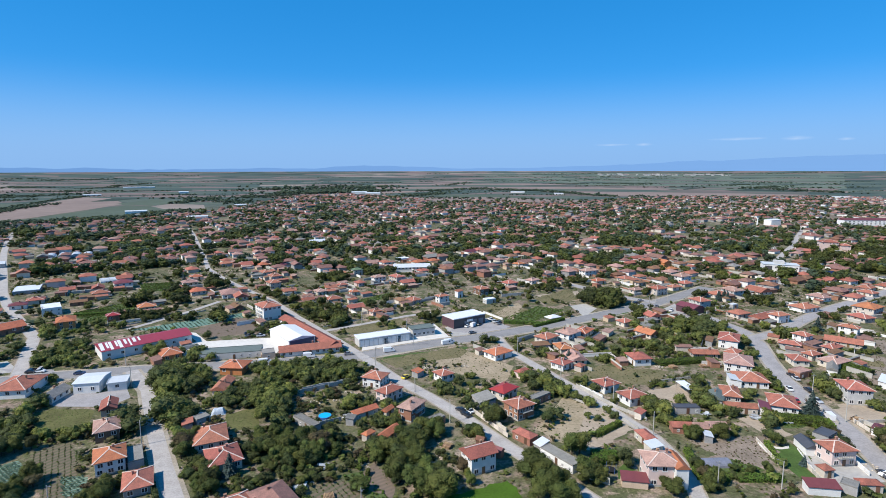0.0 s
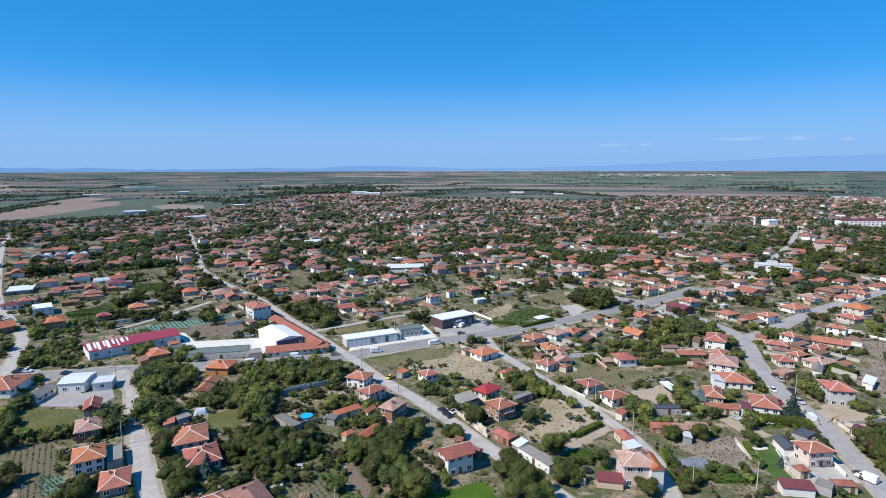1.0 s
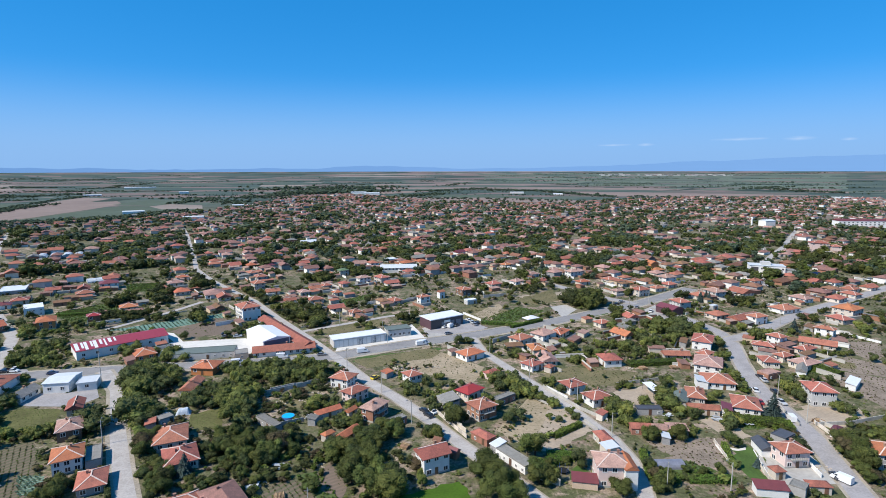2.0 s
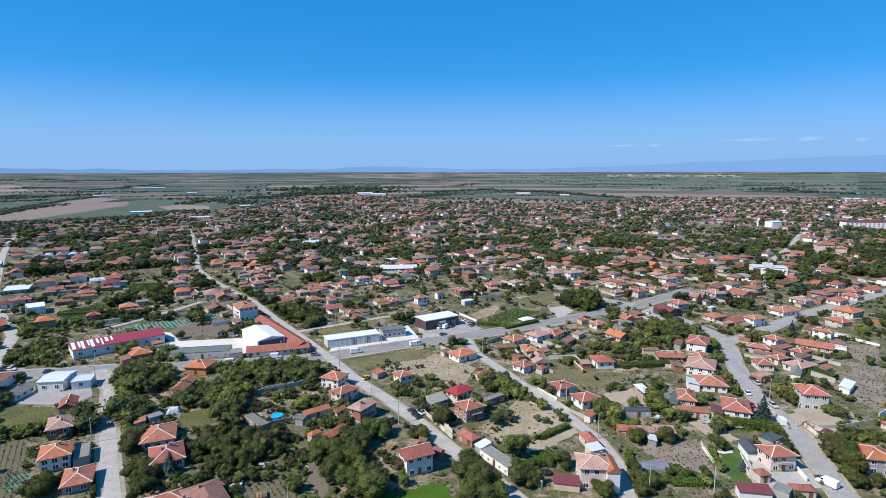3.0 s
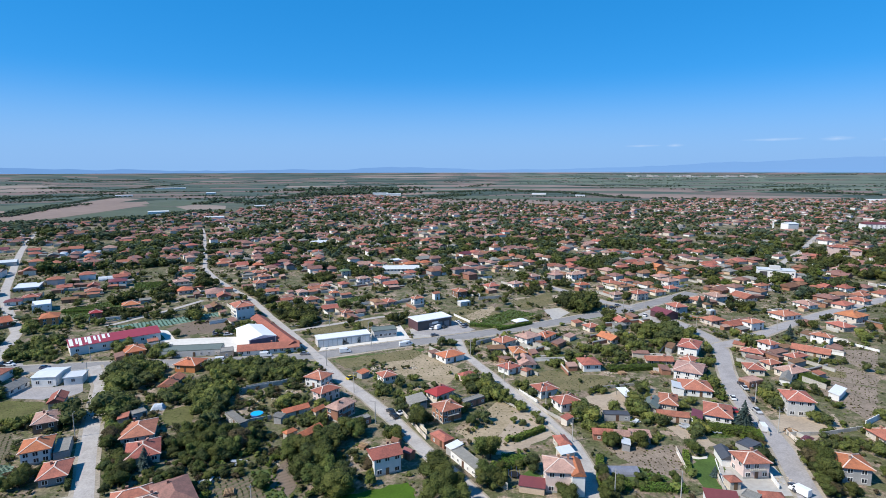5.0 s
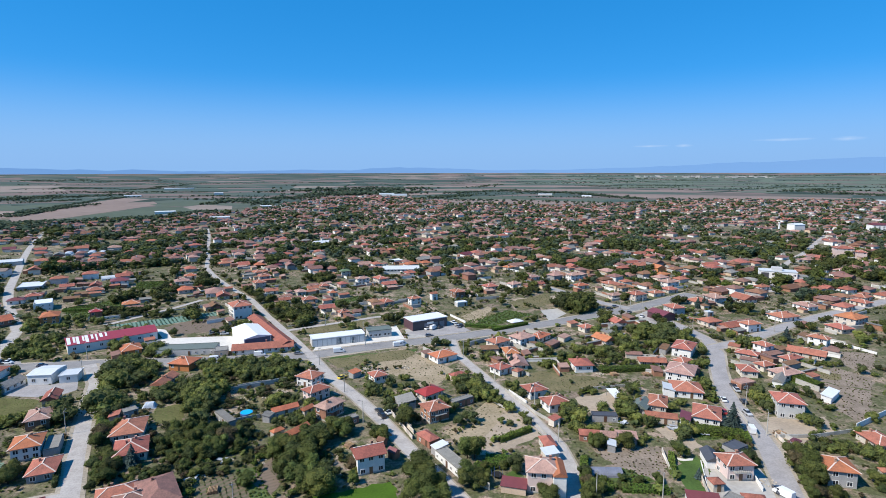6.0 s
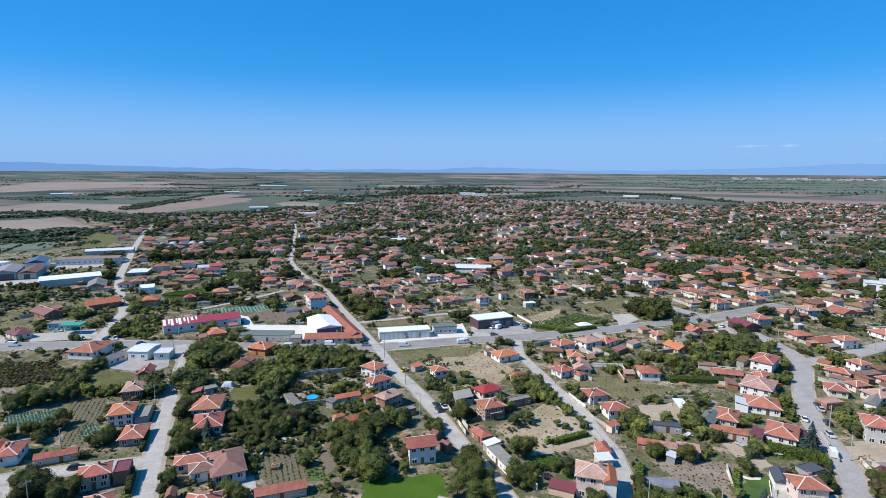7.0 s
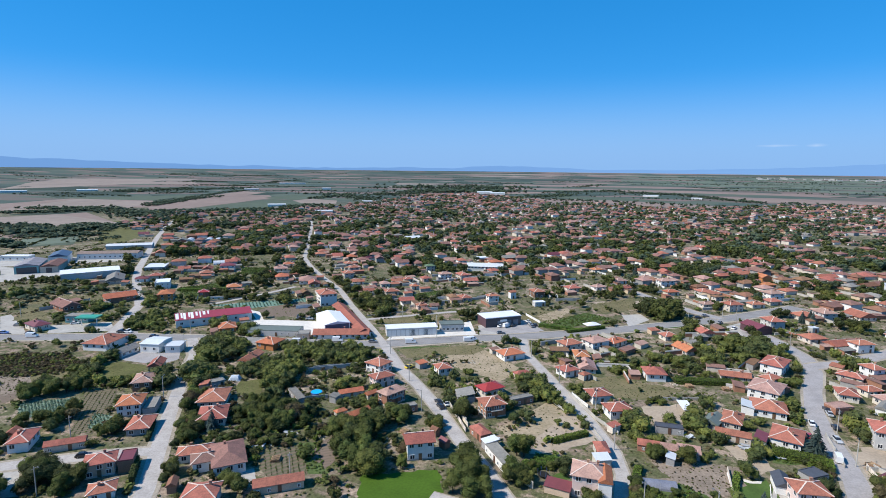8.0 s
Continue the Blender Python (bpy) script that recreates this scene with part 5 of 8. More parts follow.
house(84.5, 231.4, -80, 8.3, 7.5, 3.1, "hip", "red", "white")
house(62.2, 201.8, 27, 7.2, 6.6, 3.1, "hip", "red", "white")
house(68.7, 190.8, 25, 7.9, 6.6, 3.1, "hip", "red", "white")
house(67.2, 177.9, 48, 3.7, 2.3, 2.2, "shed", "red", "cream")
house(116.6, 239.5, -3, 10.6, 4.5, 2.3, "gable", "red", "cream")
house(129.5, 239.3, 42, 6.5, 4.6, 2.7, "hip", "red", "cream")
house(135.5, 255.2, 61, 12.7, 8.1, 4.3, "hip", "red", "white")
house(124.2, 224.7, 64, 12.6, 10.1, 3.9, "hip", "pink", "white")
house(120.6, 208.7, -10, 10.5, 10.0, 2.6, "hip", "red", "white")
house(106.2, 195.2, 73, 9.7, 5.5, 2.3, "hip", "red", "cream")
house(103.7, 183.0, -10, 10.0, 3.7, 2.3, "gable", "red", "cream")
house(120.1, 186.6, 69, 10.9, 8.1, 2.5, "hip", "red", "white")
house(99.7, 192.4, 61, 7.1, 4.5, 2.2, "gable", "greengrey", "grey")
house(84.6, 182.6, 1, 8.6, 3.4, 2.0, "flat", "darkgrey", "grey")
house(77.0, 168.4, -4, 6.0, 3.6, 2.2, "gable", "red", "brick")
house(82.6, 168.0, -4, 5.2, 3.8, 2.1, "gable", "pink", "brick")
house(88.4, 167.6, -4, 6.2, 3.8, 2.0, "shed", "pink", "grey")
house(59.9, 140.7, -2, 8.6, 7.5, 6.0, "hip", "pink", "pink")
house(63.2, 154.6, 23, 4.4, 3.2, 2.6, "shed", "paleblue", "cream")
house(63.2, 161.5, -77, 6.3, 3.6, 2.3, "hip", "red", "cream")
house(52.0, 137.8, -10, 6.6, 3.6, 2.0, "shed", "maroon", "beige")
house(149.7, 193.1, 80, 9.2, 8.0, 5.7, "hip", "red", "greywhite")
house(206.2, 274.7, -49, 8.2, 4.6, 3.9, "hip", "red", "white")
house(191.0, 256.9, -36, 14.4, 6.1, 2.3, "gable", "red", "cream")
house(179.2, 247.5, 28, 8.8, 5.0, 2.5, "hip", "red", "cream")
house(172.7, 259.1, -63, 6.5, 5.4, 4.6, "hip", "red", "white")
house(162.6, 252.2, -34, 8.5, 5.3, 2.5, "hip", "red", "cream")
house(153.0, 230.8, 83, 7.5, 6.2, 2.7, "hip", "red", "cream")
house(163.2, 237.5, 24, 6.1, 4.6, 2.5, "hip", "red", "cream")
house(167.1, 228.6, 26, 10.1, 7.4, 2.7, "hip", "pink", "cream")
house(145.5, 217.0, 25, 7.6, 5.0, 2.3, "flat", "pink", "brick")
house(138.9, 167.4, 42, 4.3, 2.2, 2.3, "hip", "maroon", "white")
house(110.0, 157.0, 85, 7.1, 3.8, 2.3, "gable", "darkgrey", "white")
house(119.7, 163.5, 34, 6.1, 4.5, 2.3, "flat", "darkgrey", "grey")
house(114.2, 150.9, 7, 7.4, 6.2, 4.6, "hip", "red", "pink", balcony=True)
house(106.1, 143.1, 10, 3.0, 3.0, 2.3, "hip", "red", "cream")
house(99.8, 135.0, -8, 7.7, 3.4, 2.2, "shed", "maroon", "white")
house(112.9, 136.2, -5, 5.4, 2.9, 2.2, "hip", "red", "cream")
house(107.6, 135.7, 46, 4.0, 3.9, 2.2, "flat", "grey", "grey")
house(-292.2, 368.0, -58, 20.5, 15.2, 2.3, "flat", "paleblue", "grey")
house(-281.2, 316.3, -47, 23.6, 11.0, 2.7, "gable", "grey", "cream")
house(-229.0, 270.0, 58, 17.0, 9.5, 3.4, "gable", "orange", "brick")
house(-243.1, 244.7, -20, 18.5, 9.5, 3.0, "gable", "oldred", "brick")
house(-219.4, 209.0, -17, 11.7, 6.8, 2.7, "hip", "maroon", "cream")
house(-44.8, 170.1, -41, 11.7, 2.9, 2.2, "flat", "grey", "grey")
house(-30.6, 172.4, 83, 3.2, 2.6, 2.2, "shed", "grey", "grey")
house(11.9, 158.4, -26, 2.3, 2.2, 2.2, "gable", "brown", "brown")
house(113.7, 207.2, 76, 6.1, 4.0, 2.7, "shed", "paleblue", "white")
house(111.8, 182.9, 67, 6.5, 3.1, 2.3, "shed", "maroon", "white")
house(82.7, 162.1, 78, 3.6, 2.3, 2.2, "shed", "paleblue", "grey")
house(162.1, 222.3, 55, 13.2, 3.6, 2.5, "gable", "grey", "white")
house(172.6, 207.5, 46, 10.1, 3.3, 2.2, "shed", "white", "white")
house(-335.8, 419.8, -54, 12.1, 8.3, 4.3, "gable", "red", "cream")
house(-283.7, 383.6, 36, 10.9, 7.3, 4.3, "hip", "red", "pink")
house(-262.5, 365.8, 33, 8.5, 6.0, 2.5, "gable", "red", "cream")
house(-273.8, 403.8, 35, 10.6, 8.4, 4.3, "hip", "red", "white")
house(-245.1, 371.7, -58, 9.8, 6.8, 2.5, "gable", "red", "cream")
house(-233.0, 355.5, 37, 10.0, 8.2, 2.5, "hip", "red", "cream")
house(-249.2, 412.3, -57, 12.0, 8.0, 2.5, "gable", "red", "cream")
house(-232.3, 380.2, 36, 11.1, 9.7, 4.3, "hip", "maroon", "white")
house(-261.3, 334.8, 34, 8.9, 7.5, 2.5, "hip", "red", "cream")
house(-233.7, 311.0, -51, 14.1, 9.6, 4.3, "flat", "white", "white")
house(-204.6, 282.6, -55, 11.5, 8.2, 4.3, "hip", "orange", "orange")
house(-181.5, 319.4, 34, 9.2, 7.8, 2.5, "hip", "orange", "cream")
house(-189.3, 390.5, 36, 9.9, 8.6, 2.5, "hip", "pink", "cream")
house(-170.9, 362.4, -51, 10.5, 9.3, 2.5, "hip", "orange", "cream")
house(-212.5, 442.7, -53, 11.2, 8.2, 2.5, "hip", "red", "cream")
house(-328.7, 479.1, -53, 12.1, 8.6, 2.5, "gable", "red", "cream")
house(-291.9, 473.5, 33, 9.7, 6.5, 2.5, "gable", "red", "cream")
house(-364.8, 460.6, 31, 10.8, 9.1, 4.3, "hip", "red", "cream")
house(-349.3, 464.0, -60, 10.5, 7.9, 2.5, "hip", "red", "cream")
house(-145.7, 357.0, -60, 14.8, 11.9, 2.5, "hip", "pink", "white")
house(-130.5, 404.7, 36, 7.7, 6.7, 4.3, "hip", "red", "cream")
house(-147.2, 430.4, -50, 9.0, 6.5, 2.5, "hip", "red", "cream")
house(-124.6, 381.7, -51, 8.5, 7.5, 4.3, "hip", "red", "cream")
house(-107.9, 363.3, 32, 8.0, 5.3, 2.5, "gable", "red", "cream")
house(-88.4, 337.7, 34, 6.5, 4.4, 2.5, "gable", "red", "white")
house(-72.7, 340.2, 35, 8.8, 6.9, 2.5, "hip", "red", "cream")
house(-86.2, 361.4, -54, 6.9, 6.0, 2.5, "hip", "pink", "cream")
house(-81.7, 374.2, 36, 6.6, 5.4, 2.5, "gable", "red", "cream")
house(-75.4, 381.9, 40, 6.5, 5.0, 2.5, "hip", "red", "cream")
house(-64.0, 389.7, -52, 6.7, 6.0, 2.5, "hip", "red", "pink")
house(-62.8, 359.7, 36, 5.6, 4.4, 2.5, "hip", "orange", "cream")
house(-73.4, 431.0, 35, 7.4, 6.0, 4.3, "hip", "green", "cream")
house(-52.0, 401.7, 37, 9.1, 6.0, 4.3, "hip", "pink", "white")
house(-38.4, 403.6, -50, 10.0, 7.2, 4.3, "hip", "red", "cream")
house(-29.7, 393.0, 32, 9.2, 6.4, 2.5, "gable", "red", "cream")
house(-54.7, 319.9, 33, 8.3, 6.1, 2.5, "gable", "red", "cream")
house(-21.3, 338.3, -50, 7.8, 6.4, 2.5, "hip", "red", "cream")
house(-29.0, 336.9, -53, 7.7, 5.5, 2.5, "hip", "brown", "cream")
house(-3.2, 340.2, 36, 7.1, 4.7, 4.3, "hip", "red", "white")
house(7.6, 354.1, 37, 4.0, 3.5, 4.3, "gable", "red", "white")
house(22.8, 362.9, -59, 8.5, 7.0, 4.3, "hip", "red", "brown")
house(45.0, 390.1, 33, 9.1, 7.7, 2.5, "hip", "red", "cream")
house(-54.8, 467.5, -57, 8.9, 7.6, 4.3, "hip", "red", "white")
house(-20.4, 437.7, 33, 8.5, 7.2, 2.5, "hip", "red", "white")
house(-26.2, 479.4, 36, 11.2, 8.5, 2.5, "hip", "orange", "cream")
house(-13.8, 487.1, 35, 9.3, 7.5, 2.5, "hip", "orange", "cream")
house(-5.2, 511.6, 30, 9.0, 6.7, 2.5, "hip", "orange", "cream")
house(21.2, 530.7, 39, 9.1, 7.8, 4.3, "gable", "maroon", "white")
house(-43.0, 498.6, 36, 10.0, 8.9, 2.5, "flat", "white", "white")
house(-31.0, 455.5, 8, 30.0, 9.0, 2.6, "gable", "paleblue", "white", 1, label="long pale blue sheet-roofed greenhouse among the houses")
house(-117.4, 475.5, 35, 8.3, 7.2, 2.5, "gable", "red", "cream")
house(-119.5, 500.9, 31, 8.8, 6.2, 2.5, "hip", "red", "cream")
house(-201.8, 486.1, -51, 9.3, 8.1, 2.5, "hip", "red", "cream")
house(-228.1, 531.3, -55, 9.0, 6.1, 2.5, "hip", "red", "cream")
house(46.0, 490.7, -53, 8.7, 6.8, 2.5, "hip", "pink", "cream")
house(-186.8, 523.9, -57, 9.5, 6.8, 4.3, "gable", "pink", "white")
house(-132.9, 548.5, 38, 9.0, 6.0, 2.5, "hip", "red", "cream")
house(-57.5, 553.7, -55, 8.8, 7.5, 4.3, "hip", "red", "brick")
house(-52.3, 611.9, 39, 8.9, 7.5, 2.5, "gable", "red", "cream")
house(-30.8, 638.6, -55, 9.5, 7.5, 2.5, "hip", "red", "cream")
house(-20.3, 564.5, 32, 8.6, 6.9, 2.5, "hip", "red", "cream")
house(29.5, 552.7, -55, 9.9, 8.3, 2.5, "hip", "red", "cream")
house(51.9, 605.7, -52, 9.3, 6.2, 2.5, "hip", "red", "cream")
house(61.2, 470.0, 40, 8.2, 7.0, 2.5, "hip", "orange", "cream")
house(78.1, 427.1, 33, 8.7, 6.3, 2.5, "hip", "pink", "white")
house(98.9, 446.2, 27, 8.9, 6.4, 2.5, "hip", "pink", "white")
house(110.6, 428.6, 27, 10.5, 7.2, 4.3, "hip", "pink", "white")
house(111.2, 398.2, 27, 8.8, 5.9, 2.5, "hip", "orange", "cream")
house(133.7, 407.5, 28, 9.4, 7.6, 2.5, "hip", "red", "cream")
house(147.2, 414.6, 31, 7.6, 6.1, 2.5, "hip", "red", "cream")
house(142.1, 364.6, 29, 9.6, 8.0, 4.3, "hip", "red", "cream")
house(128.7, 367.9, 27, 8.2, 5.4, 2.5, "hip", "pink", "cream")
house(139.5, 391.6, 30, 6.5, 4.3, 2.5, "hip", "brown", "cream")
house(158.7, 377.5, 24, 8.7, 5.7, 2.5, "hip", "red", "cream")
house(183.2, 446.3, 31, 9.7, 7.0, 2.5, "hip", "orange", "orange")
house(186.5, 470.0, -66, 9.7, 8.1, 4.3, "gable", "orange", "orange")
house(175.8, 407.6, 31, 11.2, 9.1, 4.3, "hip", "pink", "white")
house(171.1, 389.9, 28, 8.5, 7.2, 2.5, "hip", "red", "cream")
house(178.5, 356.0, 24, 10.8, 9.1, 2.5, "hip", "red", "cream")
house(189.8, 359.6, -69, 10.6, 8.6, 4.3, "hip", "pink", "greywhite")
house(155.3, 330.6, -72, 9.3, 7.9, 4.3, "hip", "red", "greywhite")
house(210.6, 366.3, -68, 12.1, 10.3, 2.5, "gable", "red", "cream")
house(240.4, 497.6, 26, 12.1, 8.2, 2.5, "gable", "red", "white")
house(259.0, 568.6, 28, 12.5, 10.4, 2.5, "hip", "red", "white")
house(271.0, 512.2, 24, 14.1, 11.2, 2.5, "hip", "red", "cream")
house(195.6, 558.6, 25, 11.1, 7.5, 2.5, "gable", "red", "white")
house(173.4, 502.8, 25, 8.7, 7.0, 2.5, "gable", "red", "cream")
house(173.8, 478.9, 26, 9.2, 7.3, 4.3, "gable", "red", "cream")
house(159.3, 475.0, 27, 10.7, 7.2, 2.5, "hip", "red", "brown")
house(163.4, 559.6, 31, 8.3, 7.3, 2.5, "hip", "pink", "cream")
house(146.8, 553.9, 31, 9.1, 7.4, 2.5, "hip", "pink", "white")
house(118.4, 504.5, 25, 9.5, 7.1, 2.5, "gable", "red", "cream")
house(116.4, 478.9, -74, 8.9, 7.4, 2.5, "gable", "red", "cream")
house(98.3, 477.6, 33, 8.4, 6.7, 2.5, "gable", "red", "cream")
house(81.5, 497.3, -57, 10.1, 7.1, 2.5, "hip", "red", "cream")
house(91.9, 535.1, 32, 10.1, 8.7, 2.5, "hip", "pink", "cream")
house(67.5, 532.9, 37, 8.0, 6.8, 2.5, "hip", "red", "cream")
house(151.3, 609.6, 29, 9.8, 7.0, 2.5, "hip", "pink", "cream")
house(125.5, 586.1, -72, 9.8, 8.3, 2.5, "hip", "red", "cream")
house(81.2, 402.0, 32, 6.2, 4.7, 2.5, "gable", "red", "cream")
house(62.7, 399.4, 40, 8.3, 6.3, 2.5, "hip", "pink", "white")
house(96.7, 289.4, 29, 6.6, 5.7, 2.5, "hip", "red", "cream")
house(115.7, 302.7, -70, 8.3, 6.9, 2.5, "gable", "red", "cream")
house(276.8, 423.7, 31, 9.9, 8.5, 2.5, "hip", "red", "white")
house(282.8, 404.1, -66, 8.5, 6.9, 2.5, "gable", "red", "cream")
house(294.2, 400.5, -65, 10.4, 8.9, 2.5, "hip", "red", "white")
house(239.6, 348.5, -67, 10.9, 7.5, 2.5, "hip", "pink", "white")
house(246.0, 315.5, 32, 12.5, 10.9, 4.3, "hip", "orange", "cream")
house(230.7, 299.9, -72, 10.1, 7.6, 2.5, "hip", "red", "cream")
house(213.4, 322.2, 23, 13.1, 10.1, 2.5, "hip", "red", "white")
house(183.7, 296.9, 23, 8.5, 6.2, 4.3, "hip", "red", "white")
house(262.1, 348.8, 33, 10.8, 8.1, 2.5, "hip", "red", "cream")
house(279.7, 360.5, -66, 9.7, 6.5, 2.5, "hip", "red", "cream")
house(290.1, 376.3, 32, 9.4, 8.2, 2.5, "hip", "red", "cream")
house(308.3, 383.1, 27, 8.9, 7.4, 2.5, "gable", "red", "cream")
house(174.7, 299.3, 30, 8.8, 7.2, 2.5, "gable", "red", "cream")
house(167.0, 307.8, 24, 9.4, 8.3, 2.5, "hip", "red", "cream")
house(239.9, 403.7, 28, 8.9, 6.1, 2.5, "hip", "red", "white")
house(173.7, 326.6, 24, 4.0, 3.5, 2.5, "flat", "paleblue", "grey")
house(175.0, 572.6, 30, 9.8, 6.8, 2.5, "hip", "red", "cream")
house(252.6, 580.8, 24, 9.2, 6.7, 2.5, "hip", "red", "cream")
house(236.7, 484.4, -70, 11.9, 8.7, 2.5, "hip", "red", "cream")
house(205.3, 458.6, -74, 6.8, 4.7, 2.5, "hip", "red", "white")
house(293.1, 423.8, 30, 10.2, 7.5, 2.5, "flat", "darkgrey", "grey")
house(393.0, 568.0, -14, 15.5, 12.0, 8.6, "hip", "red", "pink", 1, label="large peach-coloured public building with a red hipped roof")
house(404.0, 559.0, -14, 8.0, 9.0, 6.2, "hip", "red", "pink", 1, label="lower peach-coloured wing with a red hipped roof")
house(-434.7, 539.4, 35, 10.1, 7.2, 2.5, "gable", "red", "cream")
house(-412.1, 513.5, 39, 10.6, 9.3, 2.5, "hip", "red", "cream")
house(-242.0, 397.4, 37, 9.2, 6.8, 4.3, "gable", "red", "cream")
house(-389.9, 541.4, 34, 12.6, 9.2, 4.3, "gable", "red", "white")
house(-357.9, 548.7, 33, 12.7, 11.0, 4.3, "hip", "pink", "cream")
house(-280.2, 571.8, 39, 11.3, 9.2, 4.3, "hip", "red", "greywhite")
house(-264.9, 508.6, -53, 10.9, 7.1, 2.5, "gable", "red", "cream")
house(-237.5, 491.6, -55, 9.9, 7.7, 4.3, "hip", "pink", "cream")
house(-194.3, 410.9, 31, 8.4, 6.0, 2.5, "hip", "orange", "cream")
house(-134.9, 347.2, -59, 9.0, 7.7, 2.5, "gable", "red", "cream")
house(-195.4, 470.0, 40, 9.9, 6.9, 2.5, "hip", "red", "cream")
house(-134.6, 415.5, -56, 9.4, 7.9, 2.5, "hip", "red", "cream")
house(-161.1, 465.2, -55, 9.4, 7.8, 2.5, "hip", "orange", "brown")
house(-144.6, 465.3, -55, 10.0, 6.7, 2.5, "hip", "maroon", "cream")
house(-262.0, 321.7, 34, 8.7, 6.4, 2.5, "hip", "maroon", "white")


house(-187.5, 296.1, 35, 6, 5, 3.2, "hip", "crimson", "brick")
house(-230.6, 330.3, 33, 9, 4, 2.3, "gable", "brown", "brown")
house(-127.2, 320.8, -50, 9, 4.5, 2.4, "gable", "brown", "brick")
house(-150.3, 613.0, 36, 17, 9, 3, "gable", "paleblue", "white")
house(26.7, 338.8, 30, 7, 4.5, 2.6, "flat", "white", "greywhite")
house(-41.4, 309.9, 36, 6, 5, 2.4, "hip", "red", "pink")
house(-34.0, 311.8, 36, 5, 4, 2.3, "gable", "oldred", "brick")
house(-471.2, 539.1, 36, 11, 8, 2.8, "gable", "maroon", "pink")
house(-534.5, 594.8, 36, 11, 8, 3, "hip", "red", "cream")
house(-512.0, 603.5, 36, 12, 8, 3, "hip", "oldred", "cream")
house(-350.6, 603.1, 36, 12, 8, 4.3, "hip", "red", "pink")


# ---- vehicles, poles and yard walls ----
van(122.7, 141.3, 120, "white")
car(-15.7, 212.5, 60, "yellow")
car(9.0, 181.5, 128, "white")
car(6.1, 182.1, 128, "black")
car(7.9, 178.5, 128, "black")
van(1.8, 257.3, 27, "white")
van(-78.7, 228.6, 20, "white")
car(-172.7, 216.0, 15, "black")
car(-169.5, 216.9, 10, "white")
car(-151.2, 214.8, 15, "darkblue")
car(132.2, 202.4, 80, "white")
car(141.5, 216.4, 85, "black")
car(135.7, 191.3, -85, "silver")
van(131.1, 178.1, 80, "white")
car(122.2, 143.2, 82, "darkgrey")
car(138.8, 201.2, 85, "black")
car(127.9, 191.6, 85, "red")
car(141.1, 212.6, 85, "silver")
car(-99.7, 266.6, 20, "grey")
van(-208.1, 197.2, 20, "white")
car(-226.7, 197.2, 20, "blue")
car(-213.9, 200.6, 20, "black")
car(-233.5, 209.3, 20, "grey")
car(-173.5, 217.9, 100, "black")
car(-170.7, 219.5, 100, "white")
car(-208.7, 221.1, 30, "white")
van(-26.1, 244.3, 20, "white")
van(0.5, 255.7, 25, "white")
car(-44.2, 240.0, 15, "grey")
van(-61.3, 236.4, 15, "white")
car(128.7, 329.4, 60, "grey")
car(118.8, 337.0, 20, "black")
car(-83.1, 115.9, 30, "black")
car(11.5, 285.3, 60, "white")
van(14.7, 286.3, 60, "white")
car(17.8, 288.4, 60, "black")
car(24.6, 298.7, 120, "white")
car(26.3, 294.5, 120, "silver")
car(27.7, 290.4, 120, "grey")
car(28.9, 293.1, 120, "black")
car(13.6, 273.1, 30, "grey")
car(-101.6, 270.6, 40, "black")
car(-93.8, 266.9, 20, "silver")
car(133.8, 319.7, 60, "white")
car(123.4, 342.7, 20, "grey")
pole(-95.4, 122.3)
pole(-92.4, 157.0)
pole(-122.2, 202.4)
pole(-15.5, 253.8)
pole(2.4, 173.2)
pole(33.0, 242.1)
pole(67.0, 165.2)
pole(61.4, 189.5)
pole(134.7, 175.5)
pole(138.0, 197.7)
pole(73.2, 135.7)
pole(90.1, 135.9)
pole(-137.9, 225.0)
pole(-45.9, 287.9)
pole(-20.1, 269.2)
pole(131.9, 339.7)
pole(139.3, 339.9)
pole(122.1, 323.8)
pole(-77.6, 97.5)
pole(-29.9, 226.7)
pole(-11.0, 198.7)
pole(47.3, 213.6)
pole(-249.9, 223.2)
pole(151.8, 290.3)
pole(110.5, 319.2)
pole(195.3, 294.7)
pole(-78.1, 592.0)
pole(-18.8, 122.3)
yard_wall(136.8, 174.0, 148.9, 175.1, 1.3, "concrete")
yard_wall(148.9, 175.1, 164.0, 180.2, 1.3, "concrete")
yard_wall(137.4, 175.6, 137.4, 168.3, 1.3, "cream")
yard_wall(166.5, 182.7, 183.9, 194.8, 2, "white")
yard_wall(97.9, 162.2, 96.5, 148.1, 1.2, "cream")
yard_wall(104.1, 147.3, 102.9, 139.2, 1.2, "cream")
yard_wall(-59.7, 191.6, -55.2, 196.4, 1.6, "concrete")
yard_wall(-53.6, 198.0, -46.4, 203.0, 1.8, "concrete")
yard_wall(-44.7, 202.3, -35.3, 208.9, 1.8, "concrete")
yard_wall(-41.2, 170.3, -34.2, 174.3, 1.5, "concrete")
yard_wall(107.5, 157.2, 103.4, 139.8, 0.35, "white")
yard_wall(97.5, 160.4, 96.7, 147.0, 0.4, "white")
yard_wall(14.9, 176.9, 19.4, 170.3, 1.4, "cream")
yard_wall(217.3, 275.1, 224.7, 261.5, 1.2, "white")
yard_wall(52.8, 203.6, 58.9, 193.7, 1.2, "white")
yard_wall(58.3, 183.5, 63.9, 169.4, 0.7, "concrete")
yard_wall(-50.5, 200.7, -34.9, 210.5, 1.5, "concrete")
yard_wall(-55.7, 195.6, -45.9, 202.1, 1.6, "concrete")
yard_wall(51.5, 204.3, 61.5, 185.0, 1.2, "concrete")
yard_wall(61.5, 185.0, 68.7, 175.6, 1.2, "concrete")
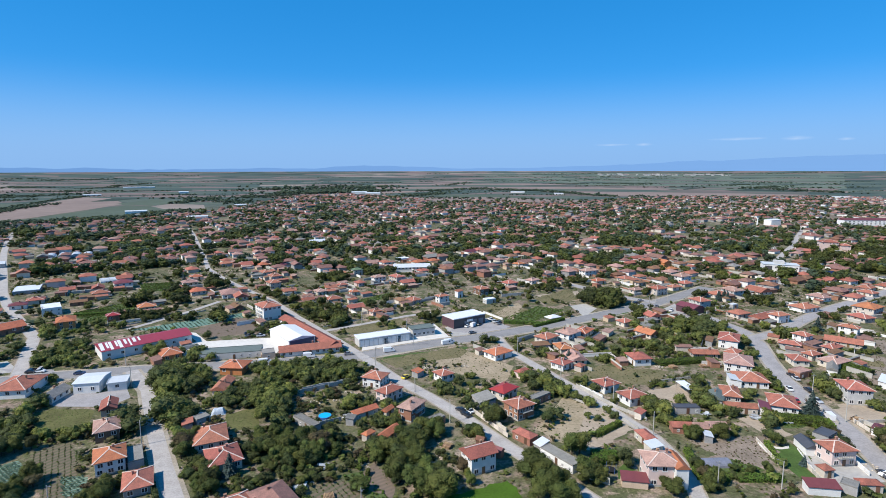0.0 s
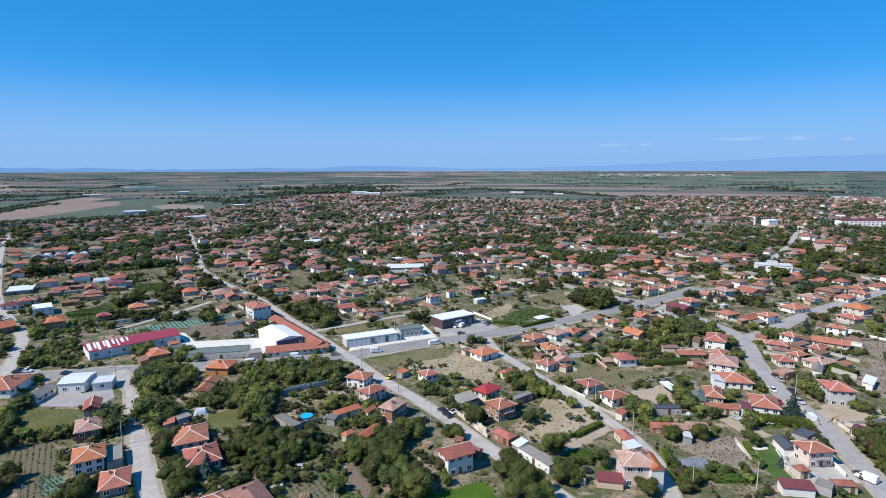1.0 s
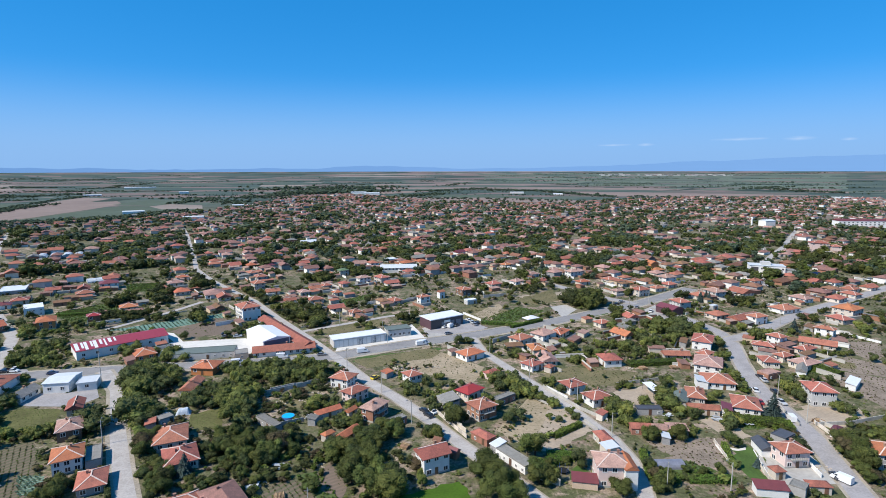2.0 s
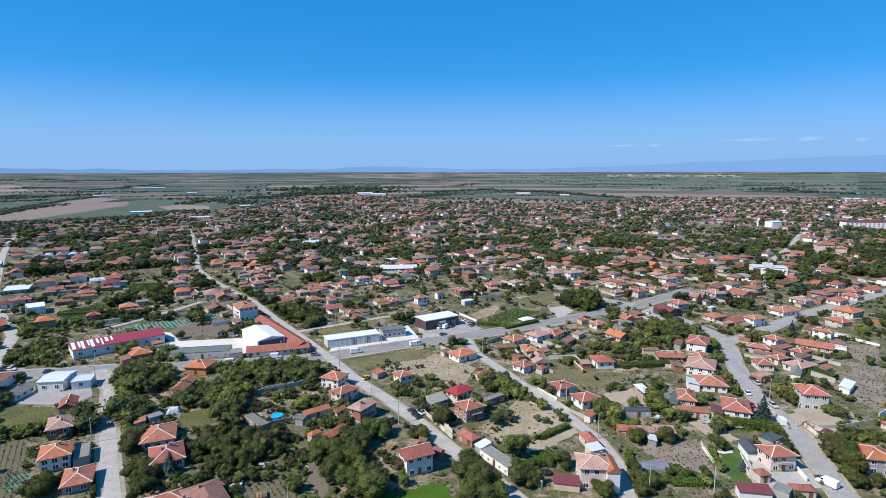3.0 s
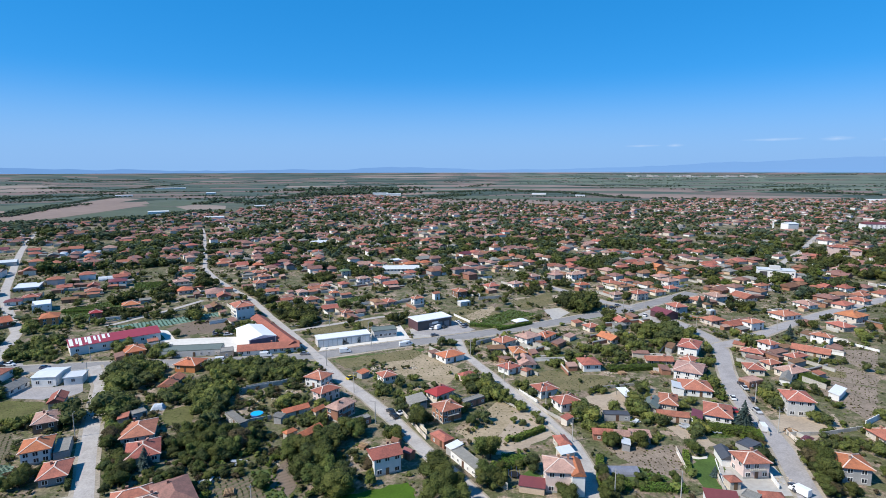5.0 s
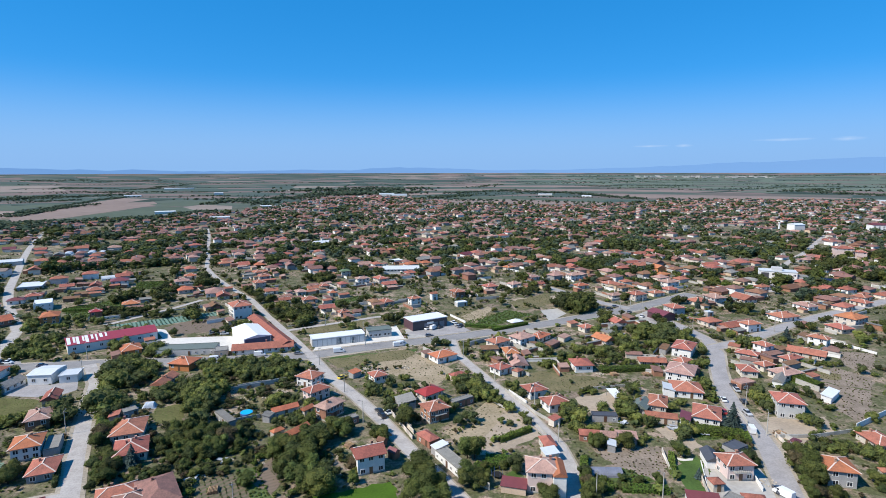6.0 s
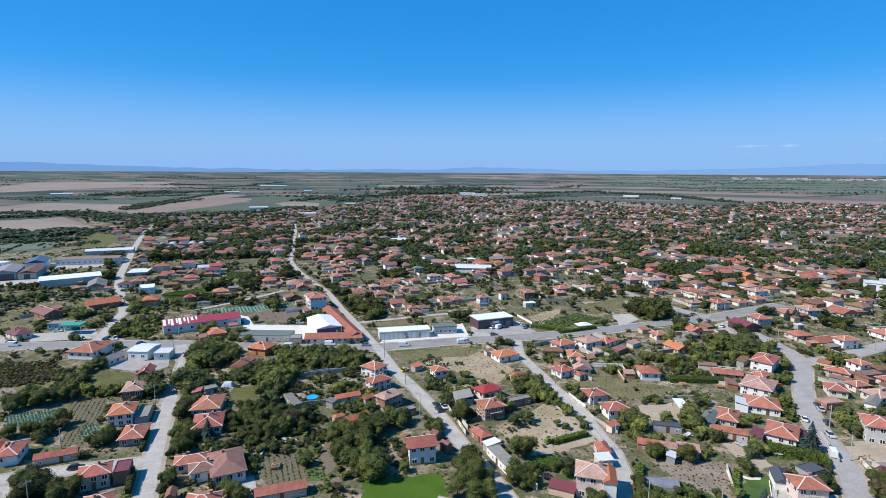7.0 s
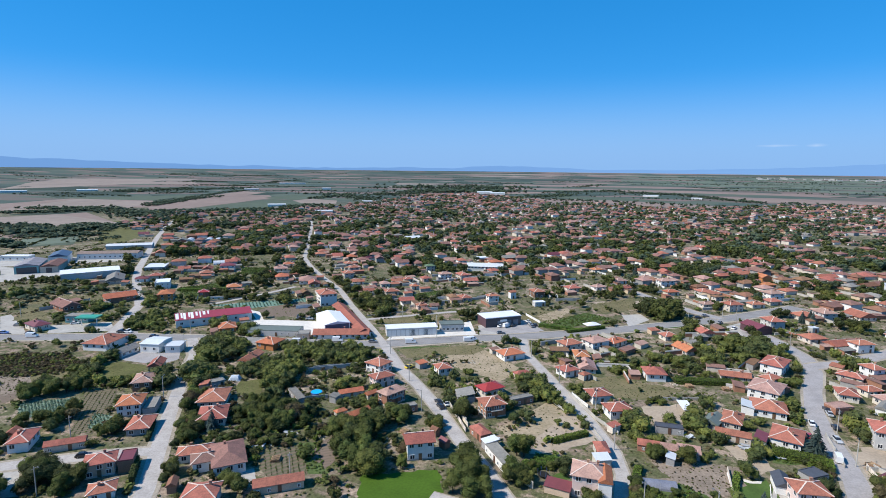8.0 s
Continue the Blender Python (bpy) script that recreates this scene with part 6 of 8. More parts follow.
yard_wall(119.4, 152.8, 118.2, 142.7, 1.3, "white")
yard_wall(-174.6, 286.3, -144.5, 317.1, 0.6, "concrete")
yard_wall(21.7, 313.6, 31.5, 298.7, 1.3, "white")
yard_wall(35.9, 354.1, 51.2, 360.1, 2, "concrete")
yard_wall(13.5, 178.4, 20.7, 166.9, 1.5, "cream")
yard_wall(-21.1, 154.4, -13.1, 164.6, 1.2, "cream")
yard_wall(139.2, 175.6, 142.0, 169.9, 1.4, "concrete")
yard_wall(-97.9, 118.4, -90.2, 122.4, 1.5, "cream")
yard_wall(-65.9, 283.8, -48.0, 298.8, 0.5, "concrete")
yard_wall(173.4, 290.6, 177.5, 279.6, 1.2, "concrete")
yard_wall(133.7, 194.6, 131.2, 173.5, 1.2, "concrete")
yard_wall(38.2, 142.0, 45.5, 137.4, 2, "cream")
yard_wall(10.5, 181.4, 20.8, 163.2, 1.4, "cream")
yard_wall(80.9, 207.4, 100.5, 213.3, 1.2, "concrete")
yard_wall(36.4, 207.2, 51.7, 187.6, 0.8, "concrete")
hedge(113.0, 176.2, 126.3, 173.1, 2.2, 4)
hedge(70.2, 141.8, 78.7, 140.8, 1.2, 3.2)
hedge(80.7, 140.6, 93.3, 140.8, 1.1, 3)
hedge(169.2, 227.0, 174.0, 216.6, 2.4, 5)
hedge(41.8, 146.7, 51.3, 152.1, 1.6, 3.5)
hedge(-58.4, 108.3, -65.4, 117.8, 2.4, 1.2)
hedge(44.2, 152.4, 51.7, 152.1, 1.5, 3)
hedge(100.0, 160.5, 96.9, 148.7, 1.2, 1.6, "yellow-green clipped shrub hedge along a garden lawn")
hedge(127.2, 174.4, 126.0, 168.7, 2, 2)
hedge(48.4, 164.1, 58.9, 172.7, 1.5, 2)
hedge(73.3, 155.2, 71.1, 142.1, 1.6, 2)
hedge(13.7, 181.6, 21.6, 176.5, 1.6, 1.5)
hedge(-215.6, 304.2, -196.3, 308.8, 1.5, 2)
hedge(31.5, 292.7, 52.8, 289.1, 1.6, 2)
hedge(46.9, 285.2, 65.7, 299.1, 1.6, 2)
hedge(-80.2, 139.5, -72.4, 128.5, 1.5, 1.2)
hedge(92.0, 228.6, 117.8, 233.9, 1.8, 4)
rubble_pile(-47.0, 188.4, 3)
rubble_pile(-40.7, 191.1, 3)
rubble_pile(-58.0, 191.6, 2)
rubble_pile(-35.4, 197.0, 2.5)
rubble_pile(122.2, 146.6, 2.5)
rubble_pile(-2.2, 149.8, 3)
rubble_pile(-22.2, 146.3, 2)
rubble_pile(91.7, 226.4, 2)
rubble_pile(-7.4, 222.9, 3)
rubble_pile(9.3, 226.9, 3)
sheet_pile(-31.5, 145.7, 20)
sheet_pile(-37.2, 135.5, 50)
sheet_pile(-32.4, 177.3, 10)
sheet_pile(90.2, 181.2, 80)
sheet_pile(30.3, 161.0, 30)
sheet_pile(106.1, 178.4, 0)
sheet_pile(115.5, 174.5, 60)
covered_stack(-78.1, 179.3, 20, 5, 3.5, 1.8)
covered_stack(-83.7, 177.1, 10, 4, 2.5, 1.2)
wood_stack(97.6, 225.6, 15)
wood_stack(154.7, 192.3, 40)
wood_stack(139.7, 176.9, 30)
wood_stack(1.8, 157.5, 60)
wood_stack(11.7, 165.1, -40)
wood_stack(111.1, 226.8, 5)
wood_stack(-91.7, 186.2, 20)
wood_stack(-171.2, 221.0, 70)
wood_stack(30.9, 155.8, -30)
wood_stack(-28.3, 130.6, 20)

# ---- trees ----
grove(258, 404, 1, 20.9, 12.1, 14, 5)
grove(136, 280, 1, 6.5, 11.2, 10, 9)
grove(260, 470, 1, 9.7, 15.7, 8, 6)
grove(349, 477, 1, 19.6, 48.9, 34, 9)
grove(367, 559, 0, 6.9, 17.2, 8, 9)
grove(110, 424, 1, 13.3, 14.0, 14, 7)
grove(83, 402, 1, 16.9, 12.5, 16, 6)
grove(113, 308, 1, 3.2, 6.5, 4, 7)
grove(137, 354, 1, 4.5, 6.8, 4, 6)
grove(171, 424, 1, 8.8, 9.7, 8, 7)
grove(422, 541, 0, 11.1, 27.7, 12, 9)
grove(133, 154, 5, 3.5, 8.9, 16, 6)
grove(152, 167, 5, 9.5, 3.3, 22, 3.2)
grove(132, 142, 5, 5.9, 2.4, 8, 4)
grove(159, 162, 5, 3.3, 5.6, 8, 4.5)
grove(152, 184, 5, 2.3, 2.9, 3, 5)
grove(-73, 102, 16, 2.9, 4.3, 6, 5.5)
grove(175, 190, 5, 1.9, 3.2, 2, 4)
grove(151, 148, 5, 2.3, 3.4, 4, 4)
grove(108, 172, 5, 2.5, 2.5, 3, 5)
grove(99, 180, 5, 1.9, 1.8, 2, 4)
grove(74, 186, 5, 3.2, 5.5, 5, 6)
grove(85, 190, 5, 1.6, 1.9, 1, 5)
grove(94, 192, 5, 2.0, 5.1, 4, 6)
grove(72, 139, 5, 3.0, 5.4, 6, 5)
grove(-58, 219, 4, 21.9, 11.3, 46, 6)
grove(-67, 292, 4, 14.3, 23.8, 22, 7)
grove(-59, 185, 4, 4.2, 10.4, 9, 6)
grove(-109, 205, 4, 7.9, 19.8, 26, 8)
grove(-108, 227, 4, 7.6, 19.1, 18, 7)
grove(-75, 196, 4, 11.0, 9.7, 24, 4.5)
grove(-176, 241, 4, 6.6, 10.5, 8, 5)
grove(-174, 303, 4, 13.5, 8.9, 14, 6)
grove(40, 255, 4, 13.6, 15.2, 18, 3)
grove(74, 241, 4, 15.3, 10.7, 18, 3.5)
grove(112, 274, 4, 14.3, 25.9, 18, 6)
grove(43, 203, 4, 6.6, 5.5, 8, 5)
grove(-69, 203, 4, 4.6, 11.4, 10, 6)
grove(28, 188, 4, 6.2, 7.2, 6, 4)
grove(131, 283, 4, 5.9, 10.6, 3, 5)
grove(127, 210, 4, 3.3, 7.4, 4, 5)
grove(133, 243, 4, 3.5, 8.0, 3, 5)
grove(-161, 226, 4, 3.1, 5.5, 4, 4)
grove(-25, 185, 4, 8.2, 5.9, 8, 4)
grove(-16, 174, 4, 11.6, 4.3, 10, 4)
grove(-45, 194, 4, 4.3, 4.4, 4, 4)
grove(-1, 202, 4, 4.4, 4.5, 5, 3)
grove(11, 195, 4, 6.4, 5.1, 8, 4)
grove(-140, 145, 17, 5.8, 8.8, 5, 6)
grove(-131, 150, 17, 5.9, 8.8, 5, 6)
grove(-130, 158, 17, 5.1, 12.4, 5, 6)
grove(-114, 131, 17, 9.6, 9.4, 11, 5)
grove(-88, 102, 17, 7.1, 11.1, 14, 8)
grove(-88, 127, 17, 4.1, 7.9, 5, 5)
grove(-98, 173, 17, 7.4, 12.2, 8, 9)
grove(-79, 156, 17, 3.8, 9.5, 5, 5)
grove(-106, 204, 17, 9.6, 19.5, 12, 7)
grove(-49, 155, 17, 11.0, 8.0, 13, 5)
grove(-47, 139, 17, 16.6, 5.4, 11, 2.9)
grove(-64, 135, 17, 3.3, 8.4, 9, 4.5)
grove(-52, 113, 17, 2.1, 5.4, 5, 4)
grove(-57, 177, 17, 6.1, 13.5, 8, 7)
grove(-42, 146, 17, 7.7, 5.7, 8, 5)
grove(-51, 131, 17, 4.8, 3.4, 5, 3)
grove(-144, 175, 17, 5.6, 13.9, 5, 6)
grove(-141, 165, 17, 6.4, 6.8, 5, 5)
grove(-36, 120, 17, 2.9, 7.3, 4, 4)
grove(-113, 134, 1, 6.4, 6.2, 9, 5)
grove(-112, 204, 1, 5.2, 13.0, 9, 8)
grove(-92, 174, 1, 7.2, 8.8, 11, 8)
grove(-98, 215, 1, 6.6, 12.8, 8, 6)
grove(-75, 190, 1, 13.6, 7.4, 16, 5.5)
grove(-60, 187, 1, 4.8, 9.4, 5, 7)
grove(-54, 157, 1, 7.0, 7.4, 9, 4.6)
grove(-67, 141, 1, 5.0, 6.0, 8, 3.8)
SPOTS.extend(((-94.2, 175.0, 9.5, 1.4), (-89.0, 170.0, 7.0, 1.3), (-97.4, 181.5, 7.5, 1.2)))
grove(-31, 152, 1, 1, 1, 1, 4.5)
grove(-48, 140, 1, 6.6, 5.5, 6, 3.2)
grove(-176, 237, 1, 9.7, 13.0, 5, 6)
grove(-118, 163, 1, 4.2, 4.2, 5, 5)
grove(-144, 176, 1, 7.3, 10.2, 8, 5)
grove(-78, 155, 1, 3.2, 7.0, 7, 5)
grove(-141, 248, 1, 3.8, 6.6, 2, 6)
grove(-119, 238, 1, 3.6, 7.9, 4, 6)
grove(-201, 250, 1, 3.8, 7.4, 2, 5)
grove(-56, 218, 1, 11.3, 12.5, 16, 6)
grove(-40, 212, 1, 6.6, 7.3, 8, 5.5)
grove(-46, 157, 1, 4.1, 8.6, 8, 6)
grove(-37, 156, 1, 6.6, 6.6, 12, 6)
grove(-14, 145, 1, 6.9, 10.0, 19, 7)
grove(-2, 135, 1, 4.3, 4.9, 9, 7)
grove(8, 140, 1, 3.7, 5.3, 3, 4)
grove(27, 143, 1, 3.2, 3.4, 4, 7.5)
grove(31, 129, 1, 7.0, 6.0, 10, 9)
grove(12, 183, 1, 2.8, 6.5, 3, 4)
grove(39, 153, 1, 2.0, 2.4, 2, 7)
grove(37, 177, 1, 3.7, 4.1, 2, 5)
grove(37, 206, 1, 5.3, 8.2, 6, 6)
grove(42, 199, 1, 5.1, 5.2, 6, 6)
grove(-1, 200, 1, 4.1, 5.1, 5, 5)
grove(-33, 186, 1, 2.9, 3.4, 4, 5)
grove(-19, 172, 1, 4.5, 3.9, 7, 4)
grove(11, 210, 1, 3.2, 5.6, 3, 4)
grove(17, 174, 1, 2.7, 4.0, 3, 6)
grove(13, 164, 1, 5.1, 3.5, 5, 4)
grove(-3, 168, 1, 3.5, 5.6, 5, 5)
grove(-9, 159, 1, 4.2, 6.7, 7, 6)
grove(-20, 135, 1, 3.6, 5.0, 5, 4)
grove(-32, 138, 1, 3.7, 2.7, 4, 3)
grove(49, 195, 1, 4.0, 5.0, 4, 4)
grove(7, 264, 1, 3.4, 4.4, 2, 4)
grove(8, 275, 1, 2.8, 4.7, 1, 6)
grove(-27, 251, 1, 0.6, 1.2, 1, 4.5)
grove(46, 240, 1, 4.9, 5.5, 5, 5)
grove(33, 213, 1, 3.3, 4.4, 3, 5)
grove(74, 181, 1, 3.8, 6.8, 5, 7)
grove(143, 199, 1, 4.1, 7.6, 5, 8)
grove(101, 205, 1, 3.2, 7.9, 4, 5)
grove(134, 159, 1, 3.3, 8.3, 4, 7)
grove(94, 182, 1, 1.4, 2.4, 2, 6)
grove(99, 181, 1, 1.4, 2.4, 2, 5)
grove(86, 188, 1, 1.5, 2.0, 1, 5)
grove(92, 191, 1, 2.0, 2.1, 2, 5)
grove(110, 176, 1, 1.8, 2.3, 2, 5)
grove(95, 164, 1, 4.3, 4.0, 5, 4)
grove(73, 246, 1, 10.1, 15.9, 10, 5)
grove(106, 250, 1, 8.9, 17.0, 10, 6)
grove(91, 262, 1, 8.0, 13.6, 7, 5)
grove(146, 255, 1, 2.6, 6.5, 2, 6)
grove(149, 281, 1, 8.6, 11.0, 5, 6)
grove(169, 272, 1, 5.5, 10.7, 4, 7)
grove(41, 138, 1, 2.9, 4.0, 4, 6)
grove(46, 148, 1, 4.7, 2.3, 6, 3)
grove(71, 144, 1, 1.5, 3.8, 6, 4)
grove(83, 144, 1, 9.8, 3.1, 10, 3)
grove(83, 164, 1, 5.1, 3.9, 5, 5)
grove(66, 163, 1, 3.4, 3.7, 4, 6)
grove(76, 173, 1, 4.5, 3.1, 5, 5)
grove(102, 156, 1, 1.6, 4.1, 5, 4)
grove(102, 162, 1, 3.4, 6.0, 4, 5)
grove(194, 248, 1, 6.3, 9.5, 4, 4)
grove(50, 174, 1, 2.7, 4.1, 2, 3)
grove(59, 179, 1, 2.8, 3.2, 2, 4)
grove(54, 204, 1, 6.3, 5.5, 4, 4)
grove(54, 146, 1, 1.5, 3.0, 3, 5)
grove(61, 135, 1, 1.4, 2.7, 2, 5)
grove(129, 214, 1, 2.2, 5.0, 3, 5)
grove(60, 187, 1, 1.9, 2.8, 2, 4)
grove(51, 189, 1, 3.9, 3.6, 3, 4)
grove(-72, 320, 18, 15.4, 21.5, 16, 7)
grove(-85, 315, 18, 7.7, 19.2, 8, 6)
grove(-89, 423, 19, 16.7, 22.4, 14, 6)
grove(-81, 467, 19, 9.1, 15.8, 5, 8)
grove(6, 279, 17, 2.7, 3.7, 2, 7)
grove(-12, 299, 18, 3.5, 8.6, 3, 6)
grove(-21, 267, 17, 3.2, 3.6, 2, 3)
grove(-34, 287, 18, 5.7, 6.2, 3, 5)
grove(13, 430, 18, 9.6, 20.7, 6, 8)
grove(16, 449, 18, 6.7, 16.7, 3, 9)
grove(36, 278, 17, 3.1, 4.2, 3, 6)
grove(-2, 425, 18, 6.4, 16.0, 3, 5)
grove(-168, 388, 18, 8.0, 13.0, 5, 7)
grove(-22, 403, 18, 9.2, 11.3, 8, 4)
grove(-29, 323, 18, 7.5, 7.6, 6, 4)
grove(-47, 328, 18, 5.2, 8.1, 4, 5)
grove(-95, 371, 18, 3.0, 7.4, 2, 6)
grove(92, 403, 18, 8.7, 17.3, 8, 7)
grove(81, 387, 18, 11.2, 9.6, 8, 6)
grove(68, 376, 18, 8.2, 7.3, 6, 5)
grove(163, 379, 18, 7.8, 14.9, 6, 5)
grove(162, 413, 18, 8.5, 14.1, 7, 7)
grove(207, 448, 18, 12.1, 16.5, 8, 6)
grove(245, 475, 18, 15.8, 18.4, 10, 7)
grove(218, 419, 18, 8.4, 14.0, 5, 5)
grove(303, 458, 18, 8.0, 9.0, 5, 8)
grove(197, 347, 17, 8.1, 20.1, 9, 7)
grove(175, 340, 17, 4.6, 9.7, 4, 6)
grove(135, 364, 18, 5.1, 11.1, 4, 6)
grove(112, 305, 17, 4.3, 7.9, 4, 7)
grove(143, 315, 17, 6.5, 12.5, 6, 6)
grove(146, 309, 17, 5.3, 8.0, 5, 5)
grove(131, 470, 18, 5.0, 11.0, 3, 6)
grove(159, 506, 19, 10.6, 15.8, 6, 4)
grove(219, 557, 19, 7.6, 19.0, 6, 8)
grove(203, 674, 19, 18.8, 46.3, 12, 8)
grove(112, 611, 19, 6.5, 16.4, 3, 7)
grove(253, 676, 19, 11.6, 27.7, 6, 6)
grove(130, 275, 1, 7.2, 15.3, 7, 9)
grove(96, 338, 1, 12.5, 9.0, 18, 11.5)
grove(104, 329, 1, 7.3, 15.4, 9, 8)
grove(115, 306, 1, 4.6, 6.8, 3, 5)
grove(110, 272, 1, 4.1, 7.3, 4, 6)
grove(388, 534, 0, 34.9, 61.9, 40, 9)
grove(333, 499, 1, 7.3, 18.2, 5, 9)
grove(231, 408, 1, 16.0, 9.0, 11, 5)
grove(255, 408, 1, 12.0, 13.0, 8, 5.5)
grove(195, 345, 1, 7.6, 15.2, 8, 7)
grove(172, 294, 1, 6.6, 9.0, 6, 5)
grove(171, 276, 1, 5.1, 8.1, 5, 7)
grove(263, 368, 1, 5.4, 13.5, 4, 6)
grove(217, 303, 1, 5.6, 10.1, 5, 5)
grove(174, 423, 1, 6.2, 15.6, 5, 7)
grove(213, 415, 1, 12.2, 10.3, 10, 5)
grove(176, 345, 1, 1.3, 3.2, 1, 6)
grove(179, 345, 1, 1.3, 3.2, 1, 6)
grove(163, 361, 1, 6.7, 12.8, 6, 6)
grove(230, 287, 1, 5.3, 9.4, 4, 5)
grove(327, 574, 0, 8.4, 20.9, 4, 7)
grove(-176, 242, 18, 7.7, 11.3, 9, 6)
grove(-296, 271, 18, 13.0, 10.7, 9, 5)
grove(-284, 275, 18, 7.8, 8.4, 5, 5)
grove(-223, 245, 18, 5.7, 6.3, 5, 5)
grove(-349, 398, 19, 8.9, 22.2, 6, 9)
grove(-222, 266, 18, 4.9, 11.5, 5, 6)
grove(-201, 252, 18, 2.9, 5.1, 2, 6)
grove(-187, 208, 17, 4.9, 5.8, 4, 6)
grove(-175, 304, 18, 13.1, 7.4, 10, 6)
grove(-130, 301, 18, 2.5, 4.4, 1, 9)
grove(-134, 243, 17, 4.3, 10.1, 4, 7)
grove(-113, 234, 17, 5.1, 5.4, 4, 5)
grove(-223, 219, 18, 5.3, 9.3, 4, 5)
grove(-304, 256, 18, 6.3, 15.7, 6, 6)
grove(-306, 265, 18, 7.7, 14.2, 5, 5)
grove(-319, 337, 18, 9.3, 9.6, 5, 4)
grove(-186, 364, 18, 6.1, 15.3, 4, 7)
grove(-212, 422, 19, 3.5, 8.8, 2, 8)
grove(-206, 271, 18, 3.7, 9.2, 4, 6)
grove(-188, 282, 18, 5.0, 5.7, 4, 5)
grove(-164, 230, 17, 3.1, 4.1, 2, 4)
grove(-246, 335, 1, 7.6, 12.7, 6, 6)
grove(-197, 330, 1, 6.3, 11.6, 6, 8)
grove(-180, 352, 1, 6.7, 16.6, 6, 8)
grove(-167, 383, 1, 5.0, 12.6, 4, 8)
grove(-129, 299, 1, 3.4, 3.6, 2, 8)
grove(-196, 352, 1, 5.3, 12.9, 4, 5)
grove(-172, 307, 1, 10.5, 5.0, 10, 5)
grove(-213, 278, 1, 2.1, 5.3, 2, 4)
grove(-229, 275, 1, 4.2, 9.1, 4, 7)
grove(-122, 364, 1, 5.5, 12.7, 4, 7)
grove(-100, 336, 1, 5.1, 8.1, 4, 7)
grove(-274, 444, 1, 10.0, 10.4, 6, 4)
grove(-193, 282, 1, 6.5, 6.7, 5, 5)
grove(-296, 348, 2, 7, 9, 9, 9)
grove(-368, 414, 2, 6, 10, 7, 9)
grove(-194, 328, 2, 5, 4, 4, 8)
grove(-170, 336, 2, 4, 4, 3, 9)
grove(-176, 394, 2, 6, 6, 5, 9)
grove(-125, 292, 2, 3, 3, 2, 9)
grove(-170, 228, 2, 13, 7, 18, 5.5)
grove(-160, 209, 2, 6, 4, 6, 4)
grove(-158, 297, 2, 16, 3, 16, 4.5)
grove(-204, 259, 2, 4, 4, 3, 6)
grove(-222, 268, 2, 8, 3, 5, 6)
grove(-229, 251, 2, 14, 4, 10, 6)
grove(-325, 297, 2, 20, 5, 12, 5)
grove(-117, 356, 2, 6, 14, 12, 6)
grove(-60, 285, 2, 1, 1, 1, 3)
grove(-8, 302, 2, 5, 6, 4, 7)
grove(-87, 411, 2, 10, 12, 14, 7)
grove(-71, 458, 2, 8, 8, 8, 7)
grove(60, 385, 2, 16, 5, 14, 5)
grove(20, 435, 2, 10, 16, 14, 7)
grove(134, 283, 2, 8, 7, 8, 6)
grove(8, 262, 2, 3, 2, 3, 4)
conifer(103.5, 147.9, 3.5)
conifer(125.4, 179.0, 10)
conifer(-58.5, 140.9, 7)
conifer(193.6, 279.8, 8)
conifer(54.7, 233.5, 6)
conifer(174.2, 344.7, 7)
conifer(179.8, 345.8, 7)
conifer(-194.5, 392.6, 8)
conifer(175.6, 349.2, 6)
conifer(92.1, 465.4, 8)
conifer(180.1, 350.6, 7)

# ---- fields and the far village ----
# field greens pulled towards blue-grey, distance haze put into the base colour
FIELD = {
    "brown": (mat("field_ploughed", (0.245, 0.188, 0.16), rough=0.95, vary=0.2, scale=0.006, fine=0.05), "ploughed brown field"),
    "tan": (mat("field_stubble", (0.265, 0.218, 0.185), rough=0.95, vary=0.2, scale=0.006, fine=0.05), "pale stubble field"),
    "green": (mat("field_green", (0.088, 0.112, 0.078), rough=0.95, vary=0.2, scale=0.006, fine=0.05), "green crop field"),
    "pale": (mat("field_meadow", (0.125, 0.155, 0.115), rough=0.95, vary=0.2, scale=0.004, fine=0.03), "pale green meadow"),
    "dark": (mat("field_orchard", (0.042, 0.062, 0.045), rough=0.95, vary=0.3, scale=0.01, fine=0.1), "dark green orchard block"),
}


CLEAR = []


def field(kind, *pts):
    if kind in ("brown", "tan", "green"):
        CLEAR.append(pts)
    PLOTS[0] += 1
    bm = bmesh.new()
    f = bm.faces.new([bm.verts.new((x, y, 0)) for x, y in pts])
    f.normal_update()
    if f.normal.z < 0:
        f.normal_flip()
    bmesh.ops.triangulate(bm, faces=bm.faces[:])
    for _ in range(3):
        bmesh.ops.subdivide_edges(bm, edges=[e for e in bm.edges if e.calc_length() > 250], cuts=1)
        bmesh.ops.triangulate(bm, faces=bm.faces[:])
    for v in bm.verts:
        v.co.z = land(v.co.x, v.co.y) + 0.06 + 0.006 * (PLOTS[0] % 40)
    m, words = FIELD[kind]
    tagged(new("field", mesh("field", bm, m)), words + " on the plain", "field", kind="structure")


EDGE = [(-600, 620), (-690, 800), (-640, 870), (-570, 930), (-550, 1060), (-492, 1113), (-475, 1235), (-480, 1461), (-465, 1708), (-353, 1867), (-214, 1713), (-38, 1396), (79, 1448), (186, 1356), (325, 1360), (471, 1537), (708, 1631), (950, 1636), (1192, 1610), (1500, 1200), (900, 500), (420, 330), (200, 380), (110, 420), (-60, 430), (-230, 470), (-330, 420), (-420, 560)]


def in_village(x, y):
    return in_poly(x, y, EDGE)


